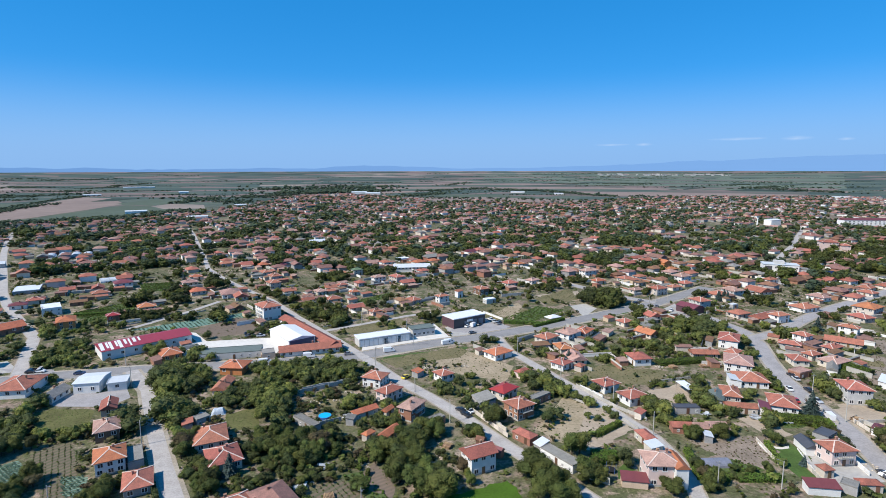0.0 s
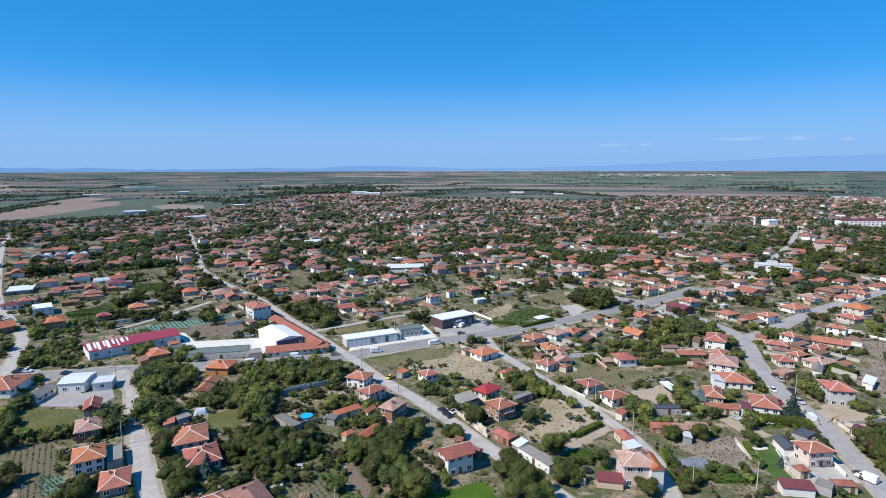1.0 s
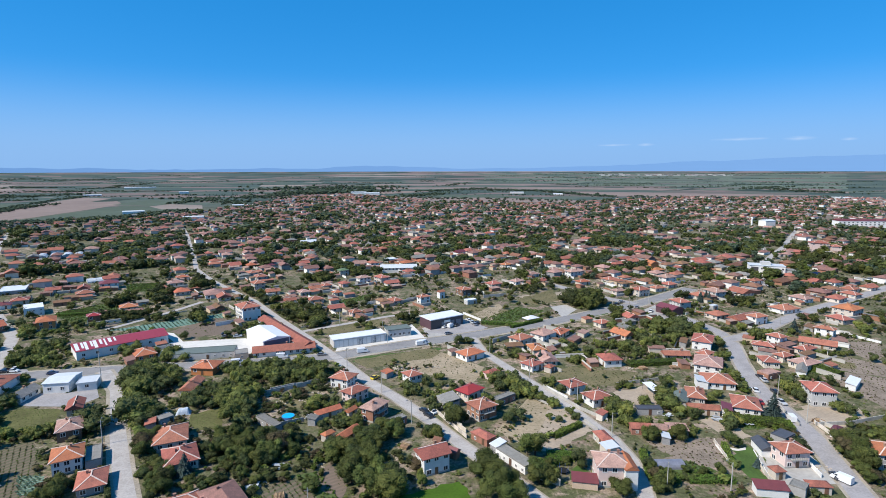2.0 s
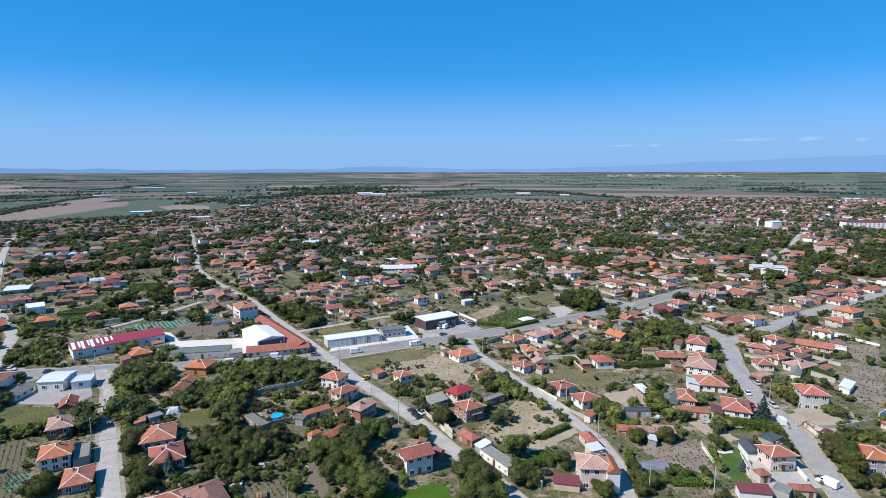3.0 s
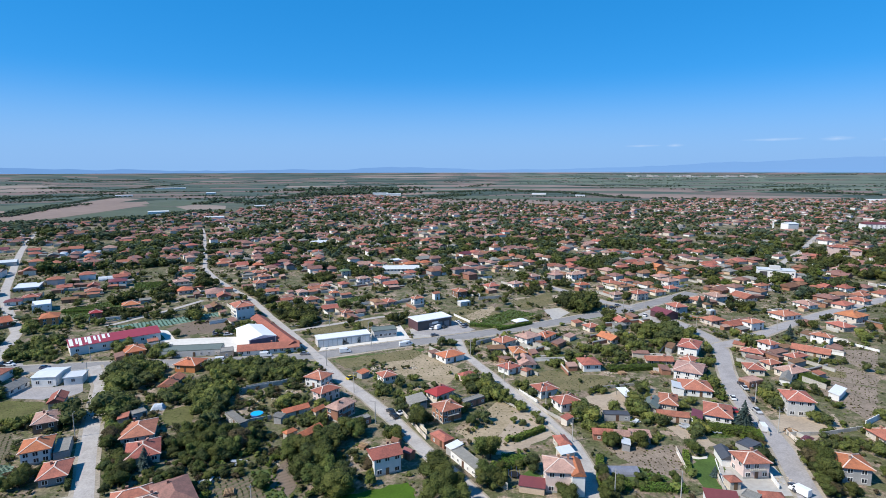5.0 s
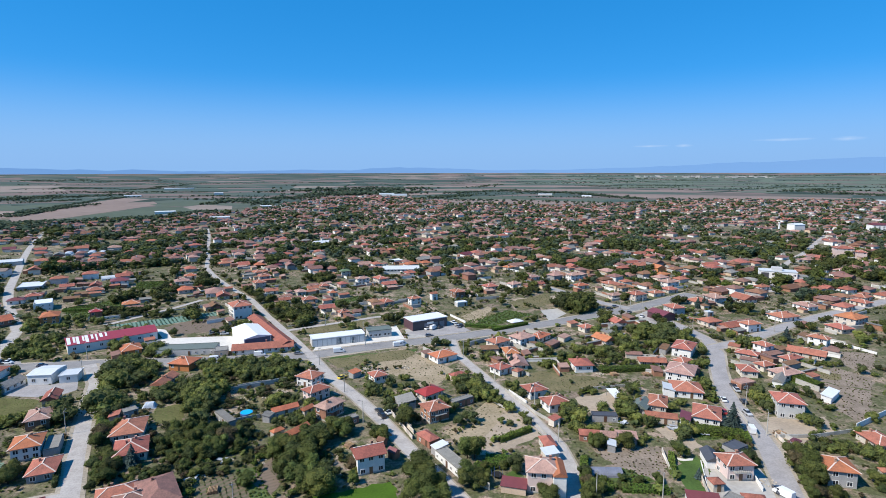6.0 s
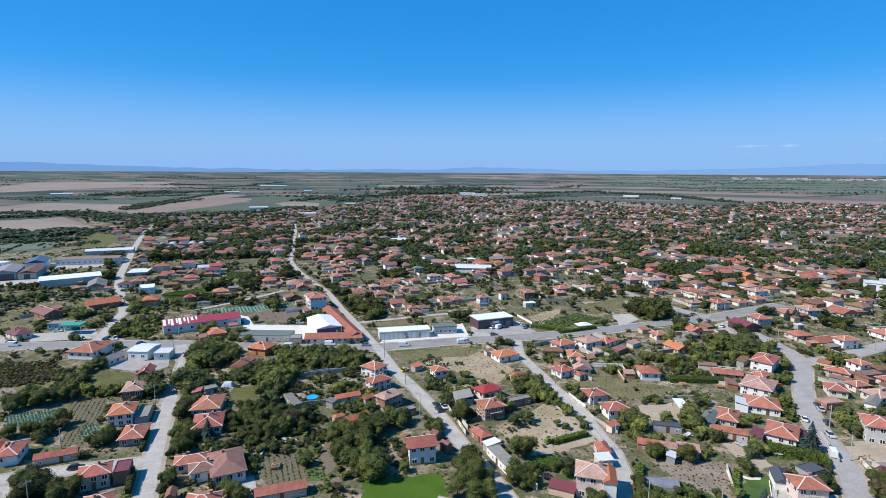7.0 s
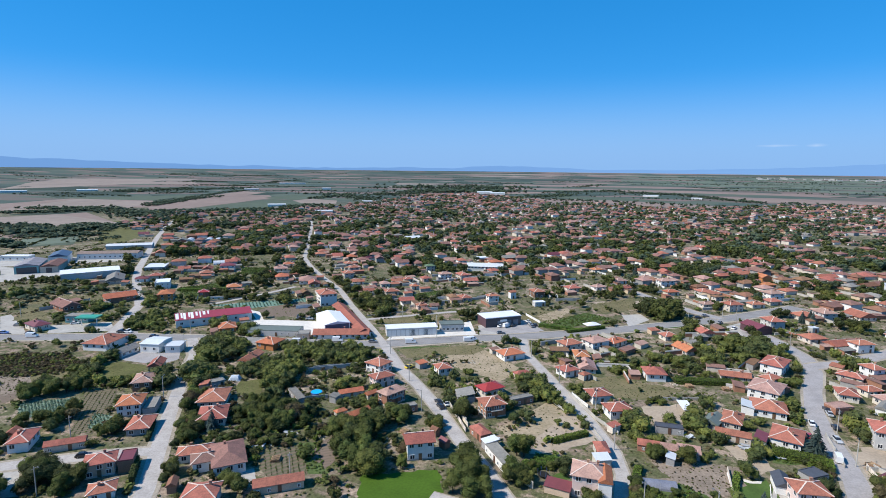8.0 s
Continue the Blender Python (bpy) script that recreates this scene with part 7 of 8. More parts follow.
def bake(name, verts, faces, mi, mats, label, category):
    me = bpy.data.meshes.new(name)
    me.from_pydata(verts, [], faces)
    for m in mats:
        me.materials.append(m)
    me.polygons.foreach_set("material_index", mi)
    me.update()
    return tagged(new(name, me), label, category, kind="stuff")


def block(verts, faces, mi, x, y, z, rot, L, D, h, rm, wm, over=0.25):
    """A low outbuilding with a slightly sloping roof, added to a joined mesh."""
    ca, sa = math.cos(radians(rot)), math.sin(radians(rot))
    a, b = L / 2 + over, D / 2 + over
    pts = [(-L / 2, -D / 2, -0.2), (L / 2, -D / 2, -0.2), (L / 2, D / 2, -0.2), (-L / 2, D / 2, -0.2), (-L / 2, -D / 2, h), (L / 2, -D / 2, h), (L / 2, D / 2, h + 0.4), (-L / 2, D / 2, h + 0.4), (-a, -b, h), (a, -b, h), (a, b, h + 0.5), (-a, b, h + 0.5), (-a, -b, h + 0.15), (a, -b, h + 0.15), (a, b, h + 0.65), (-a, b, h + 0.65)]
    o = len(verts)
    verts += [(x + ca * p - sa * q, y + sa * p + ca * q, z + t) for p, q, t in pts]
    fs = [(0, 1, 5, 4), (1, 2, 6, 5), (2, 3, 7, 6), (3, 0, 4, 7), (12, 13, 14, 15), (8, 9, 13, 12), (9, 10, 14, 13), (10, 11, 15, 14), (11, 8, 12, 15), (11, 10, 9, 8)]
    faces += [tuple(o + q for q in f) for f in fs]
    mi += [wm] * 4 + [rm] * 6


def annexes():
    """Outbuildings and yard walls beside the houses behind the main road."""
    rng = random.Random(41)
    verts, faces, mi = [], [], []
    wv, wf, wi = [], [], []
    for x, y, rot, L, D in sorted(HOMES, key=lambda q: q[1]):
        if y < 225:
            continue
        ca, sa = math.cos(radians(rot)), math.sin(radians(rot))
        for _ in range(rng.choice((1, 2, 3))):
            w, d = rng.uniform(3.5, 9), rng.uniform(2.8, 4.4)
            u, v = rng.uniform(-1, 1) * (L / 2 + 5), rng.choice((-1, 1)) * (D / 2 + d / 2 + rng.uniform(0.5, 7))
            px, py = x + ca * u - sa * v, y + sa * u + ca * v
            if not free(px, py, 1.6):
                continue
            TAKEN.append((px, py, 2.2))
            block(verts, faces, mi, px, py, 0, rot + rng.choice((0, 0, 90)), w, d, rng.uniform(1.9, 2.4), rng.choice((0, 1, 1, 1, 2, 3, 4)), len(FAR_R) + rng.choice((0, 2, 3, 3, 4)))
        for _ in range(3):
            u, v, n = rng.uniform(-8, 8), rng.choice((-1, 1)) * (D / 2 + rng.uniform(3, 9)), rng.uniform(6, 15)
            t = rot + rng.choice((0, 90))
            px, py = x + ca * u - sa * v, y + sa * u + ca * v
            if free(px, py, 0.5) and off_road(px, py, n / 2):
                block(wv, wf, wi, px, py, -1.4, t, n, 0.2, 1.3 + rng.uniform(1.0, 1.8), 0, rng.choice((0, 0, 1, 2)), 0.03)
    bake("outbuildings", verts, faces, mi, [ROOFS[k] for k in FAR_R] + [WALLS[k] for k in FAR_W], "low outbuildings beside the village houses", "sheds")
    bake("yard_fences", wv, wf, wi, [CONC, WALLS["white"], WALLS["brick"]], "low walls between the village yards", "walls")


def far_village():
    rng = random.Random(77)
    c, s = math.cos(radians(34)), math.sin(radians(34))
    spots = []
    for i in range(-92, 134):
        for j in range(-24, 126):
            if j % 4 == 0 or i % 14 == 0:
                continue
            u, v = i * 14.4 + rng.uniform(-4.5, 4.5), j * 15 + rng.uniform(-5, 5)
            bend = 0.12 * math.sin(v / 260) + 0.1 * math.sin(u / 330)
            x, y = c * u - s * v + bend * v * 0.3, s * u + c * v
            if in_village(x, y) and free(x, y, 4.6):
                spots.append((x, y, math.hypot(x - 30, y)))
    spots.sort(key=lambda q: q[2])
    verts, faces, mi = [], [], []
    tv, tf, tm = [], [], []
    kinds = ["red", "oldred", "oldred", "oldred", "oldred", "oldred", "oldred", "oldred", "pink", "brown", "brown", "grey"]
    walls = ["cream", "white", "brick", "white", "cream", "brick", "grey", "grey", "beige"]
    singles = 0
    for x, y, r in spots:
        if rng.random() < (0.56 if x < 60 else 0.47):
            L, D = rng.uniform(8, 12.5), rng.uniform(6.8, 9.4)
            h = 4.2 if rng.random() < 0.3 else 2.5
            rot = 34 + rng.choice((0, 90)) + rng.uniform(-6, 6)
            k, w = rng.choice(kinds), rng.choice(walls)
            if singles < 75:
                singles += 1
                house(x, y, rot, L, D, h, "hip" if rng.random() < 0.75 else "gable", k, w, 0)
                continue
            a, b, z = L / 2 + 0.65, D / 2 + 0.65, land(x, y)
            rise = 0.2 * D + 0.3
            kk = max(a - b, 0.2) if rng.random() < 0.75 else a
            pts = [(-L / 2, -D / 2, 0), (L / 2, -D / 2, 0), (L / 2, D / 2, 0), (-L / 2, D / 2, 0), (-L / 2, -D / 2, h), (L / 2, -D / 2, h), (L / 2, D / 2, h), (-L / 2, D / 2, h), (-a, -b, h), (a, -b, h), (a, b, h), (-a, b, h), (-kk, 0, h + rise), (kk, 0, h + rise), (0.8, 0.5, h + rise - 0.6), (1.4, 0.5, h + rise - 0.6), (1.4, 1.0, h + rise - 0.6), (0.8, 1.0, h + rise - 0.6), (0.8, 0.5, h + rise + 0.9), (1.4, 0.5, h + rise + 0.9), (1.4, 1.0, h + rise + 0.9), (0.8, 1.0, h + rise + 0.9)]
            ca, sa = math.cos(radians(rot)), math.sin(radians(rot))
            o = len(verts)
            verts += [(x + ca * p - sa * q, y + sa * p + ca * q, z + t) for p, q, t in pts]
            fs = [(0, 1, 5, 4), (1, 2, 6, 5), (2, 3, 7, 6), (3, 0, 4, 7), (8, 9, 13, 12), (10, 11, 12, 13), (9, 10, 13), (11, 8, 12), (11, 10, 9, 8), (14, 15, 19, 18), (15, 16, 20, 19), (16, 17, 21, 20), (17, 14, 18, 21), (18, 19, 20, 21)]
            faces += [tuple(o + q for q in f) for f in fs]
            rm, wm = FAR_R.index(k), len(FAR_R) + FAR_W.index(w)
            mi += [wm] * 4 + [rm] * 5 + [wm] * 5
            TAKEN.append((x, y, 4.2))
            if rng.random() < 0.55:
                q = rng.choice((-1, 1))
                w, d = rng.uniform(3, 6), rng.uniform(3, 4)
                ox, oy = (L / 2 + w / 2 + rng.uniform(0, 3)) * q, rng.uniform(-3, 3)
                block(verts, faces, mi, x + ca * ox - sa * oy, y + sa * ox + ca * oy, z, rot, w, d, 2.3, rng.choice((rm, FAR_R.index("grey"), FAR_R.index("brown"))), wm)
    bake("distant_houses", verts, faces, mi, [ROOFS[k] for k in FAR_R] + [WALLS[k] for k in FAR_W], "far village houses with red roofs", "houses")


FAR_R = ["red", "oldred", "pink", "brown", "grey"]
FAR_W = ["cream", "white", "beige", "brick", "grey"]


def template(seed, leaves, size, lobes, core, spread=0.42):
    me = crown_mesh("crown_far", seed, leaves, size, lobes, 1.0, spread, LEAF, core)
    v = np.empty(len(me.vertices) * 3)
    me.vertices.foreach_get("co", v)
    out = v.reshape(-1, 3), [tuple(p.vertices) for p in me.polygons]
    bpy.data.meshes.remove(me)
    return out


FULL = [template(200 + k, 460, 0.041, 7, 1) for k in range(5)]
SOME = [template(210 + k, 80, 0.105, 3, 1) for k in range(4)]
PART = [template(280 + k, 150, 0.078, 4, 1) for k in range(4)]
MIDDLE = [template(250 + k, 240, 0.06, 5, 1) for k in range(5)]
SHRUB = [template(260 + k, 120, 0.082, 2, 1, 0.5) for k in range(5)]
TINY = [template(270 + k, 7, 0.25, 0, 1) for k in range(4)]
BUSH = [template(230 + k, 20, 0.17, 0, 1, 0.5) for k in range(5)]


def tree_stuff(name, spots, label, mats, shapes):
    """Many trees, each x, y, height, width, as one object."""
    rng = random.Random(len(spots))
    vs, fs, mi, o = [], [], [], 0
    for x, y, h, w in spots:
        v, f = rng.choice(shapes)
        a = rng.uniform(0, 6.28)
        q = np.array([[math.cos(a), -math.sin(a), 0], [math.sin(a), math.cos(a), 0], [0, 0, 1]])
        p = (v * (h * w, h * w, h)) @ q.T + (x, y, land(x, y) - 0.1 * h)
        vs.append(p)
        fs += [tuple(i + o for i in g) for g in f]
        mi += [rng.randrange(len(mats))] * len(f)
        o += len(p)
    bake(name, np.concatenate(vs).tolist(), fs, mi, mats, label, "trees" if "tree" in name else "bushes" if "bush" in name or "shrub" in name else "plants")


def seen(x, y, more):
    """Inside the wedge of ground that the flight looks over."""
    return -1.35 * y - more < x - 25 < 0.9 * y + more


def hides_house(x, y, h):
    """A tree that would hide a house from the camera near (30, 0)."""
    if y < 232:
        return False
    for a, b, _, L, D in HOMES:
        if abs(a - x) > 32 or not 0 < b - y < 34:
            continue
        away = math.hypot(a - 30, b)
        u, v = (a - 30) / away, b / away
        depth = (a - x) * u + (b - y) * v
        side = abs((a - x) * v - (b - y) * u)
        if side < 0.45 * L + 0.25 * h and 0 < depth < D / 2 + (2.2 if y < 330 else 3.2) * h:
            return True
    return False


def wild_trees():
    """Trees that stand singly or in clumps between the yards."""
    rng = random.Random(31)
    n = 0
    for _ in range(20000):
        x, y = rng.uniform(-420, 330), rng.uniform(100, 470)
        if not seen(x, y, 20) or n > 520:
            continue
        clump = noise.noise((x / 26, y / 26, 12.0))
        if rng.random() > 0.25 + 1.6 * clump or y < 230 and rng.random() < 0.5:
            continue
        if any(in_poly(x, y, p) for k, p in OPEN) or not free(x, y, 1.0):
            continue
        if all((x - a) ** 2 + (y - b) ** 2 > 6 for a, b, _, _ in SPOTS):
            SPOTS.append((x, y, rng.uniform(2.4, 5.6), rng.uniform(0.9, 1.4)))
            n += 1


def plant_groves():
    """The trees at the near end of the village singly, those behind joined."""
    SPOTS[:] = [q for q in SPOTS if not any(k in ("meadow", "lawn", "turf", "cabbage", "soil", "rows", "pale", "concrete", "stubble") and in_poly(q[0], q[1], p) for k, p in OPEN)]
    # trees blocking the camera's sight of a house are dropped
    SPOTS[:] = [q for q in SPOTS if not hides_house(q[0], q[1], q[2])]
    SPOTS.sort(key=lambda q: q[1] + 0.15 * abs(q[0] - 20))
    for q in SPOTS[:300]:
        tree(*q)
    greens = [LEAF, LEAF_DARK, LEAF, LEAF_DARK, LEAF, LEAF_DARK, LEAF, LEAF_DARK, LEAF, LEAF_YELLOW]
    tree_stuff("village_trees", [q for q in SPOTS[300:] if q[1] < 290], "green trees in the village yards", greens, FULL)
    sunny = [q for q in SPOTS[300:] if any(math.hypot(q[0] - a, q[1] - b) < r for a, b, r in ((252, 400, 19), (232, 410, 16), (300, 459, 14), (214, 420, 12)))]
    tree_stuff("village_trees", [q for q in SPOTS[300:] if q[1] >= 290 and q not in sunny], "green trees in yards behind the main road", greens, MIDDLE)
    tree_stuff("village_trees", sunny, "yellow-green trees near the public building", [LEAF_YELLOW, LEAF_VINE, LEAF], MIDDLE)


def brush():
    """Rough shrubs along the lot lines between the yards."""
    rng = random.Random(63)
    c, s = math.cos(radians(36)), math.sin(radians(36))
    near, far = [], []
    for i in range(-30, 36):
        for j in range(-24, 36):
            for du, dv, length in ((1, 0, 19.0), (0, 1, 31.0)):
                if rng.random() < (0.42 if j < 2 else 0.58):
                    continue
                k = rng.uniform(0, 0.3) * length
                stop = rng.uniform(0.6, 1.0) * length
                tall = rng.uniform(0.7, 2.1)
                while k < stop:
                    u, v = i * 19 + du * k + rng.gauss(0, 0.7), j * 31 + dv * k + rng.gauss(0, 0.7)
                    k += rng.uniform(0.9, 2.4)
                    x, y = c * u - s * v + 25, s * u + c * v + 240
                    if not 90 < y < 560 or not seen(x, y, 30) or not free(x, y, 0.5):
                        continue
                    if any(in_poly(x, y, p) for q, p in OPEN if q not in ("dry", "soil", "drygrass")):
                        continue
                    (near if y < 300 else far).append((x, y, tall * rng.uniform(0.6, 1.5), rng.uniform(1.0, 1.7)))
    for pts in SCRUB:
        x0, x1 = min(x for x, _ in pts), max(x for x, _ in pts)
        y0, y1 = min(y for _, y in pts), max(y for _, y in pts)
        for _ in range(int((x1 - x0) * (y1 - y0) * 0.2)):
            x, y = rng.uniform(x0, x1), rng.uniform(y0, y1)
            if in_poly(x, y, pts) and free(x, y, 0.3) and not any(in_poly(x, y, p) for _, p in OPEN):
                near.append((x, y, rng.uniform(0.5, 1.1) + 1.4 * rng.random() ** 3, rng.uniform(1.2, 2.0)))
    near = [q for q in near if not any(abs(q[0] - a) < 5 and 0 < b - q[1] < 8 for a, b, _, _, _ in HOMES)]
    tree_stuff("hedgerow_shrubs", near, "rough green shrubs along the yard boundaries", [LEAF, LEAF_DARK, LEAF_DARK, LEAF, LEAF_DRY, LEAF_DARK, LEAF_VINE], SHRUB)
    tree_stuff("hedgerow_shrubs", far, "rough green shrubs between the farther yards", [LEAF, LEAF_DARK, LEAF_DARK], BUSH)


def far_trees():
    rng = random.Random(5)
    spots = []
    for _ in range(90000):
        r = 330 + 1370 * rng.random() ** 1.3
        a = rng.uniform(-0.75, 0.85)
        x, y = 30 + r * math.sin(a), r * math.cos(a)
        clump = noise.noise((x / 60, y / 60, 4.0)) + 0.35 * noise.noise((x / 20, y / 20, 9.0))
        base = 0.5 if x < 60 else 0.62 if y > 560 else 0.4
        if len(spots) < 10500 and rng.random() < base + 2.0 * clump and in_village(x, y) and free(x, y, 0.6):
            h = rng.uniform(3.2, 7.6) * (1 + max(0, clump) * 0.9)
            if y < 560 and hides_house(x, y, h):
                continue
            spots.append((x, y, h, rng.uniform(1.0, 1.6)))
    tree_stuff("distant_village_trees", [q for q in spots if q[1] < 520], "green trees between the rear village houses", [LEAF, LEAF_DARK, LEAF, LEAF_DARK, LEAF_HAZED], PART)
    tree_stuff("distant_village_trees", [q for q in spots if 520 <= q[1] < 700], "green trees between the far village houses", [LEAF, LEAF_DARK, LEAF_DARK, LEAF_HAZED], SOME)
    tree_stuff("distant_village_trees", [q for q in spots if q[1] >= 700], "green trees between the farthest village houses", [LEAF_DARK, LEAF_HAZED], TINY)
    # hedges, copses and rows of trees on the plain
    spots = []

    def row(x0, y0, x1, y1, n, wide, h):
        for _ in range(n):
            k = rng.random()
            spots.append((x0 + (x1 - x0) * k + rng.gauss(0, wide), y0 + (y1 - y0) * k + rng.gauss(0, wide), rng.uniform(0.45, 0.95) * h, rng.uniform(1.4, 2.4)))

    WOODS(row)
    marked = len(spots)
    for _ in range(150):
        a, r = rng.uniform(-0.95, 0.75), rng.uniform(1750, 4500)
        x, y = r * math.sin(a), r * math.cos(a)
        d = rng.uniform(80, 700)
        row(x, y, x + d, y + rng.uniform(-0.15, 0.25) * d, int(d / rng.choice((7, 7, 9, 30))), 5, rng.uniform(4, 8))
    spots = spots[:marked] + [q for q in spots[marked:] if not any(in_poly(q[0], q[1], p) for p in CLEAR)]
    tree_stuff("field_trees", spots, "scattered trees and hedgerows on the plain", [LEAF_HAZED], TINY)


def WOODS(row):
    row(-682, 823, -565, 921, 220, 18, 8)
    row(-713, 795, -703, 831, 60, 15, 8)
    row(-580, 945, -548, 1062, 70, 14, 7)
    row(-849, 942, -884, 1045, 90, 7, 6)
    row(-884, 1045, -960, 1213, 80, 6, 6)
    row(-1009, 1291, -1106, 1521, 60, 6, 6)
    row(-1106, 1521, -1132, 1684, 50, 8, 7)
    row(-1323, 1571, -1278, 1866, 140, 25, 8)
    row(-1228, 1350, -1173, 1519, 70, 15, 6)
    row(-1840, 2204, -1827, 2314, 40, 20, 7)
    row(-1601, 2002, -1362, 1987, 70, 25, 8)
    row(-2187, 2931, -2011, 3229, 90, 40, 9)
    row(-2652, 2890, -2370, 3174, 80, 30, 9)
    row(-1495, 2212, -1486, 2438, 60, 20, 8)
    row(-1546, 2490, -1528, 2753, 70, 12, 9)
    row(-671, 1328, -675, 1425, 30, 12, 9)
    row(-552, 1046, -541, 1093, 40, 12, 9)
    row(-568, 1908, -274, 2013, 280, 50, 15)
    row(-674, 2248, -330, 2381, 220, 100, 15)
    row(-734, 1597, -490, 1294, 130, 25, 9)
    row(-614, 1602, -514, 1786, 150, 30, 9)
    row(-873, 2079, -672, 2303, 100, 35, 8)
    row(-222, 1620, -142, 1449, 60, 20, 9)
    row(-136, 1688, -29, 1884, 120, 22, 9)
    row(-99, 2065, 147, 2334, 120, 22, 9)
    row(-52, 2572, 87, 2985, 60, 25, 9)
    row(142, 2226, 345, 2078, 120, 20, 9)
    row(345, 2078, 487, 1648, 150, 16, 9)
    row(559, 2507, 983, 2661, 60, 12, 7)
    row(1208, 2254, 1452, 2379, 60, 20, 9)
    row(1254, 2110, 1324, 1867, 100, 22, 9)
    row(-155, 1621, 391, 1424, 110, 25, 8)
    row(494, 1645, 1121, 1554, 150, 25, 8)
    row(-1000, 802, -833, 838, 170, 14, 7)
    row(-936, 713, -854, 773, 90, 12, 6)
    row(-798, 811, -633, 748, 140, 20, 8)
    row(-660, 506, -589, 545, 120, 12, 7)
    row(-592, 483, -525, 521, 110, 9, 6)
    row(-557, 558, -574, 587, 20, 8, 6)
    row(-895, 992, -996, 1257, 70, 8, 7)
    row(-1427, 1423, -1400, 1696, 140, 40, 9)
    row(-559, 433, -544, 440, 10, 5, 9)
    row(-497, 474, -487, 509, 40, 8, 4)
    row(-640, 330, -470, 300, 60, 18, 5)
    row(-330, 235, -270, 262, 40, 9, 4)
    row(-300, 275, -235, 300, 36, 8, 4)
    row(-619, 517, -592, 599, 230, 16, 9)
    row(-714, 552, -661, 550, 60, 12, 8)
    row(-919, 710, -838, 830, 130, 9, 7)
    row(-886, 874, -595, 706, 120, 22, 8)
    row(-895, 984, -969, 1327, 90, 8, 7)
    row(-1401, 1419, -1406, 1733, 110, 20, 9)
    row(-512, 410, -525, 423, 14, 5, 8)


def small_growth():
    """Weeds and low bushes over the open ground of the yards."""
    rng = random.Random(9)
    spots, dry = [], []
    for _ in range(220000):
        if len(spots) > 11500:
            break
        x, y = rng.uniform(-460, 330), rng.uniform(85, 480)
        if not seen(x, y, 30):
            continue
        clump = noise.noise((x / 14, y / 14, 2.0)) + 0.6 * noise.noise((x / 4, y / 4, 6.0))
        if clump < -0.12 or not off_road(x, y, 0.8):
            continue
        inside = [k for k, p in OPEN if in_poly(x, y, p)]
        if inside and (inside[0] not in ("dry", "soil", "drygrass", "darksoil") or rng.random() < 0.8):
            continue
        if not free(x, y, 0.1):
            continue
        size = 0.25 + 0.25 * rng.random() if clump < 0.3 else 0.4 + 2.2 * rng.random() ** 2
        (dry if noise.noise((x / 30, y / 30, 8.0)) + rng.uniform(-0.3, 0.3) > 0.12 else spots).append((x, y, size, rng.uniform(1.2, 2.0) if size > 0.6 else rng.uniform(1.8, 3.4)))
    tree_stuff("low_bushes", spots, "low green bushes and weeds between the yards", [LEAF, LEAF_DARK, LEAF], BUSH)
    tree_stuff("dry_bushes", dry, "dry brownish weeds between the yards", [LEAF_DRY, LEAF_YELLOW], BUSH)


CROP = {"stubble": (1.5, 1.1, 0.34, 20), "cabbage": (0.95, 0.6, 0.42, 55), "rows": (1.5, 0.5, 0.26, 35), "teal": (2.0, 1.0, 0.5, 40), "soil": (1.5, 0.9, 0.2, 55), "dry": (2.6, 1.3, 0.3, 20), "drygrass": (1.1, 1.2, 0.24, 10), "meadow": (1.3, 1.0, 0.2, 10), "darksoil": (1.2, 1.0, 1.1, 30), "green": (1.9, 0.7, 0.55, 35)}


def crops():
    """Rows of plants on the garden plots."""
    rng = random.Random(21)
    sets = {"blue": [], "green": [], "dry": [], "vine": []}
    for kind, pts in OPEN:
        if kind not in CROP:
            continue
        a, b, h, rot = CROP[kind]
        c, s = math.cos(radians(rot)), math.sin(radians(rot))
        cx, cy = sum(x for x, _ in pts) / len(pts), sum(y for _, y in pts) / len(pts)
        if cy > 480:
            continue
        R = max(math.hypot(x - cx, y - cy) for x, y in pts)
        loose = 0.15 if kind in ("cabbage", "rows", "teal", "soil") else 0.9
        for i in range(int(-R / a), int(R / a) + 1):
            for j in range(int(-R / b), int(R / b) + 1):
                u, v = i * a + rng.gauss(0, loose * a * 0.4), j * b + rng.gauss(0, b * 0.3)
                x, y = cx + c * u - s * v, cy + s * u + c * v
                if not in_poly(x, y, pts) or not free(x, y, 0.1):
                    continue
                keep = {"stubble": 0.5, "dry": 0.55, "soil": 0.3, "drygrass": 0.5, "rows": 0.75}.get(kind, 0.9)
                if rng.random() > keep:
                    continue
                which = "blue" if kind in ("cabbage", "teal") else "vine" if kind in ("green", "meadow") or kind == "rows" and rng.random() < 0.4 else "dry" if kind in ("drygrass", "darksoil", "stubble") and rng.random() < 0.85 else "green"
                sets[which].append((x, y, h * rng.uniform(0.6, 1.3), rng.uniform(1.3, 2.2)))
    tree_stuff("cabbage_plants", sets["blue"], "rows of blue-green cabbage plants", [LEAF_BLUE], TUFT)
    tree_stuff("garden_plants", sets["green"], "low green plants on the garden plots", [LEAF, LEAF_DARK], TUFT)
    tree_stuff("garden_plants", sets["vine"], "bright green rows of vines and vegetables", [LEAF_VINE, LEAF], TUFT)
    tree_stuff("dry_tufts", sets["dry"], "dry yellowish grass tufts", [LEAF_DRY, LEAF_YELLOW, LEAF_DRY], TUFT)


LEAF_BLUE = leaf_mat("cabbage_leaves", (0.16, 0.24, 0.17), (0.10, 0.17, 0.12))
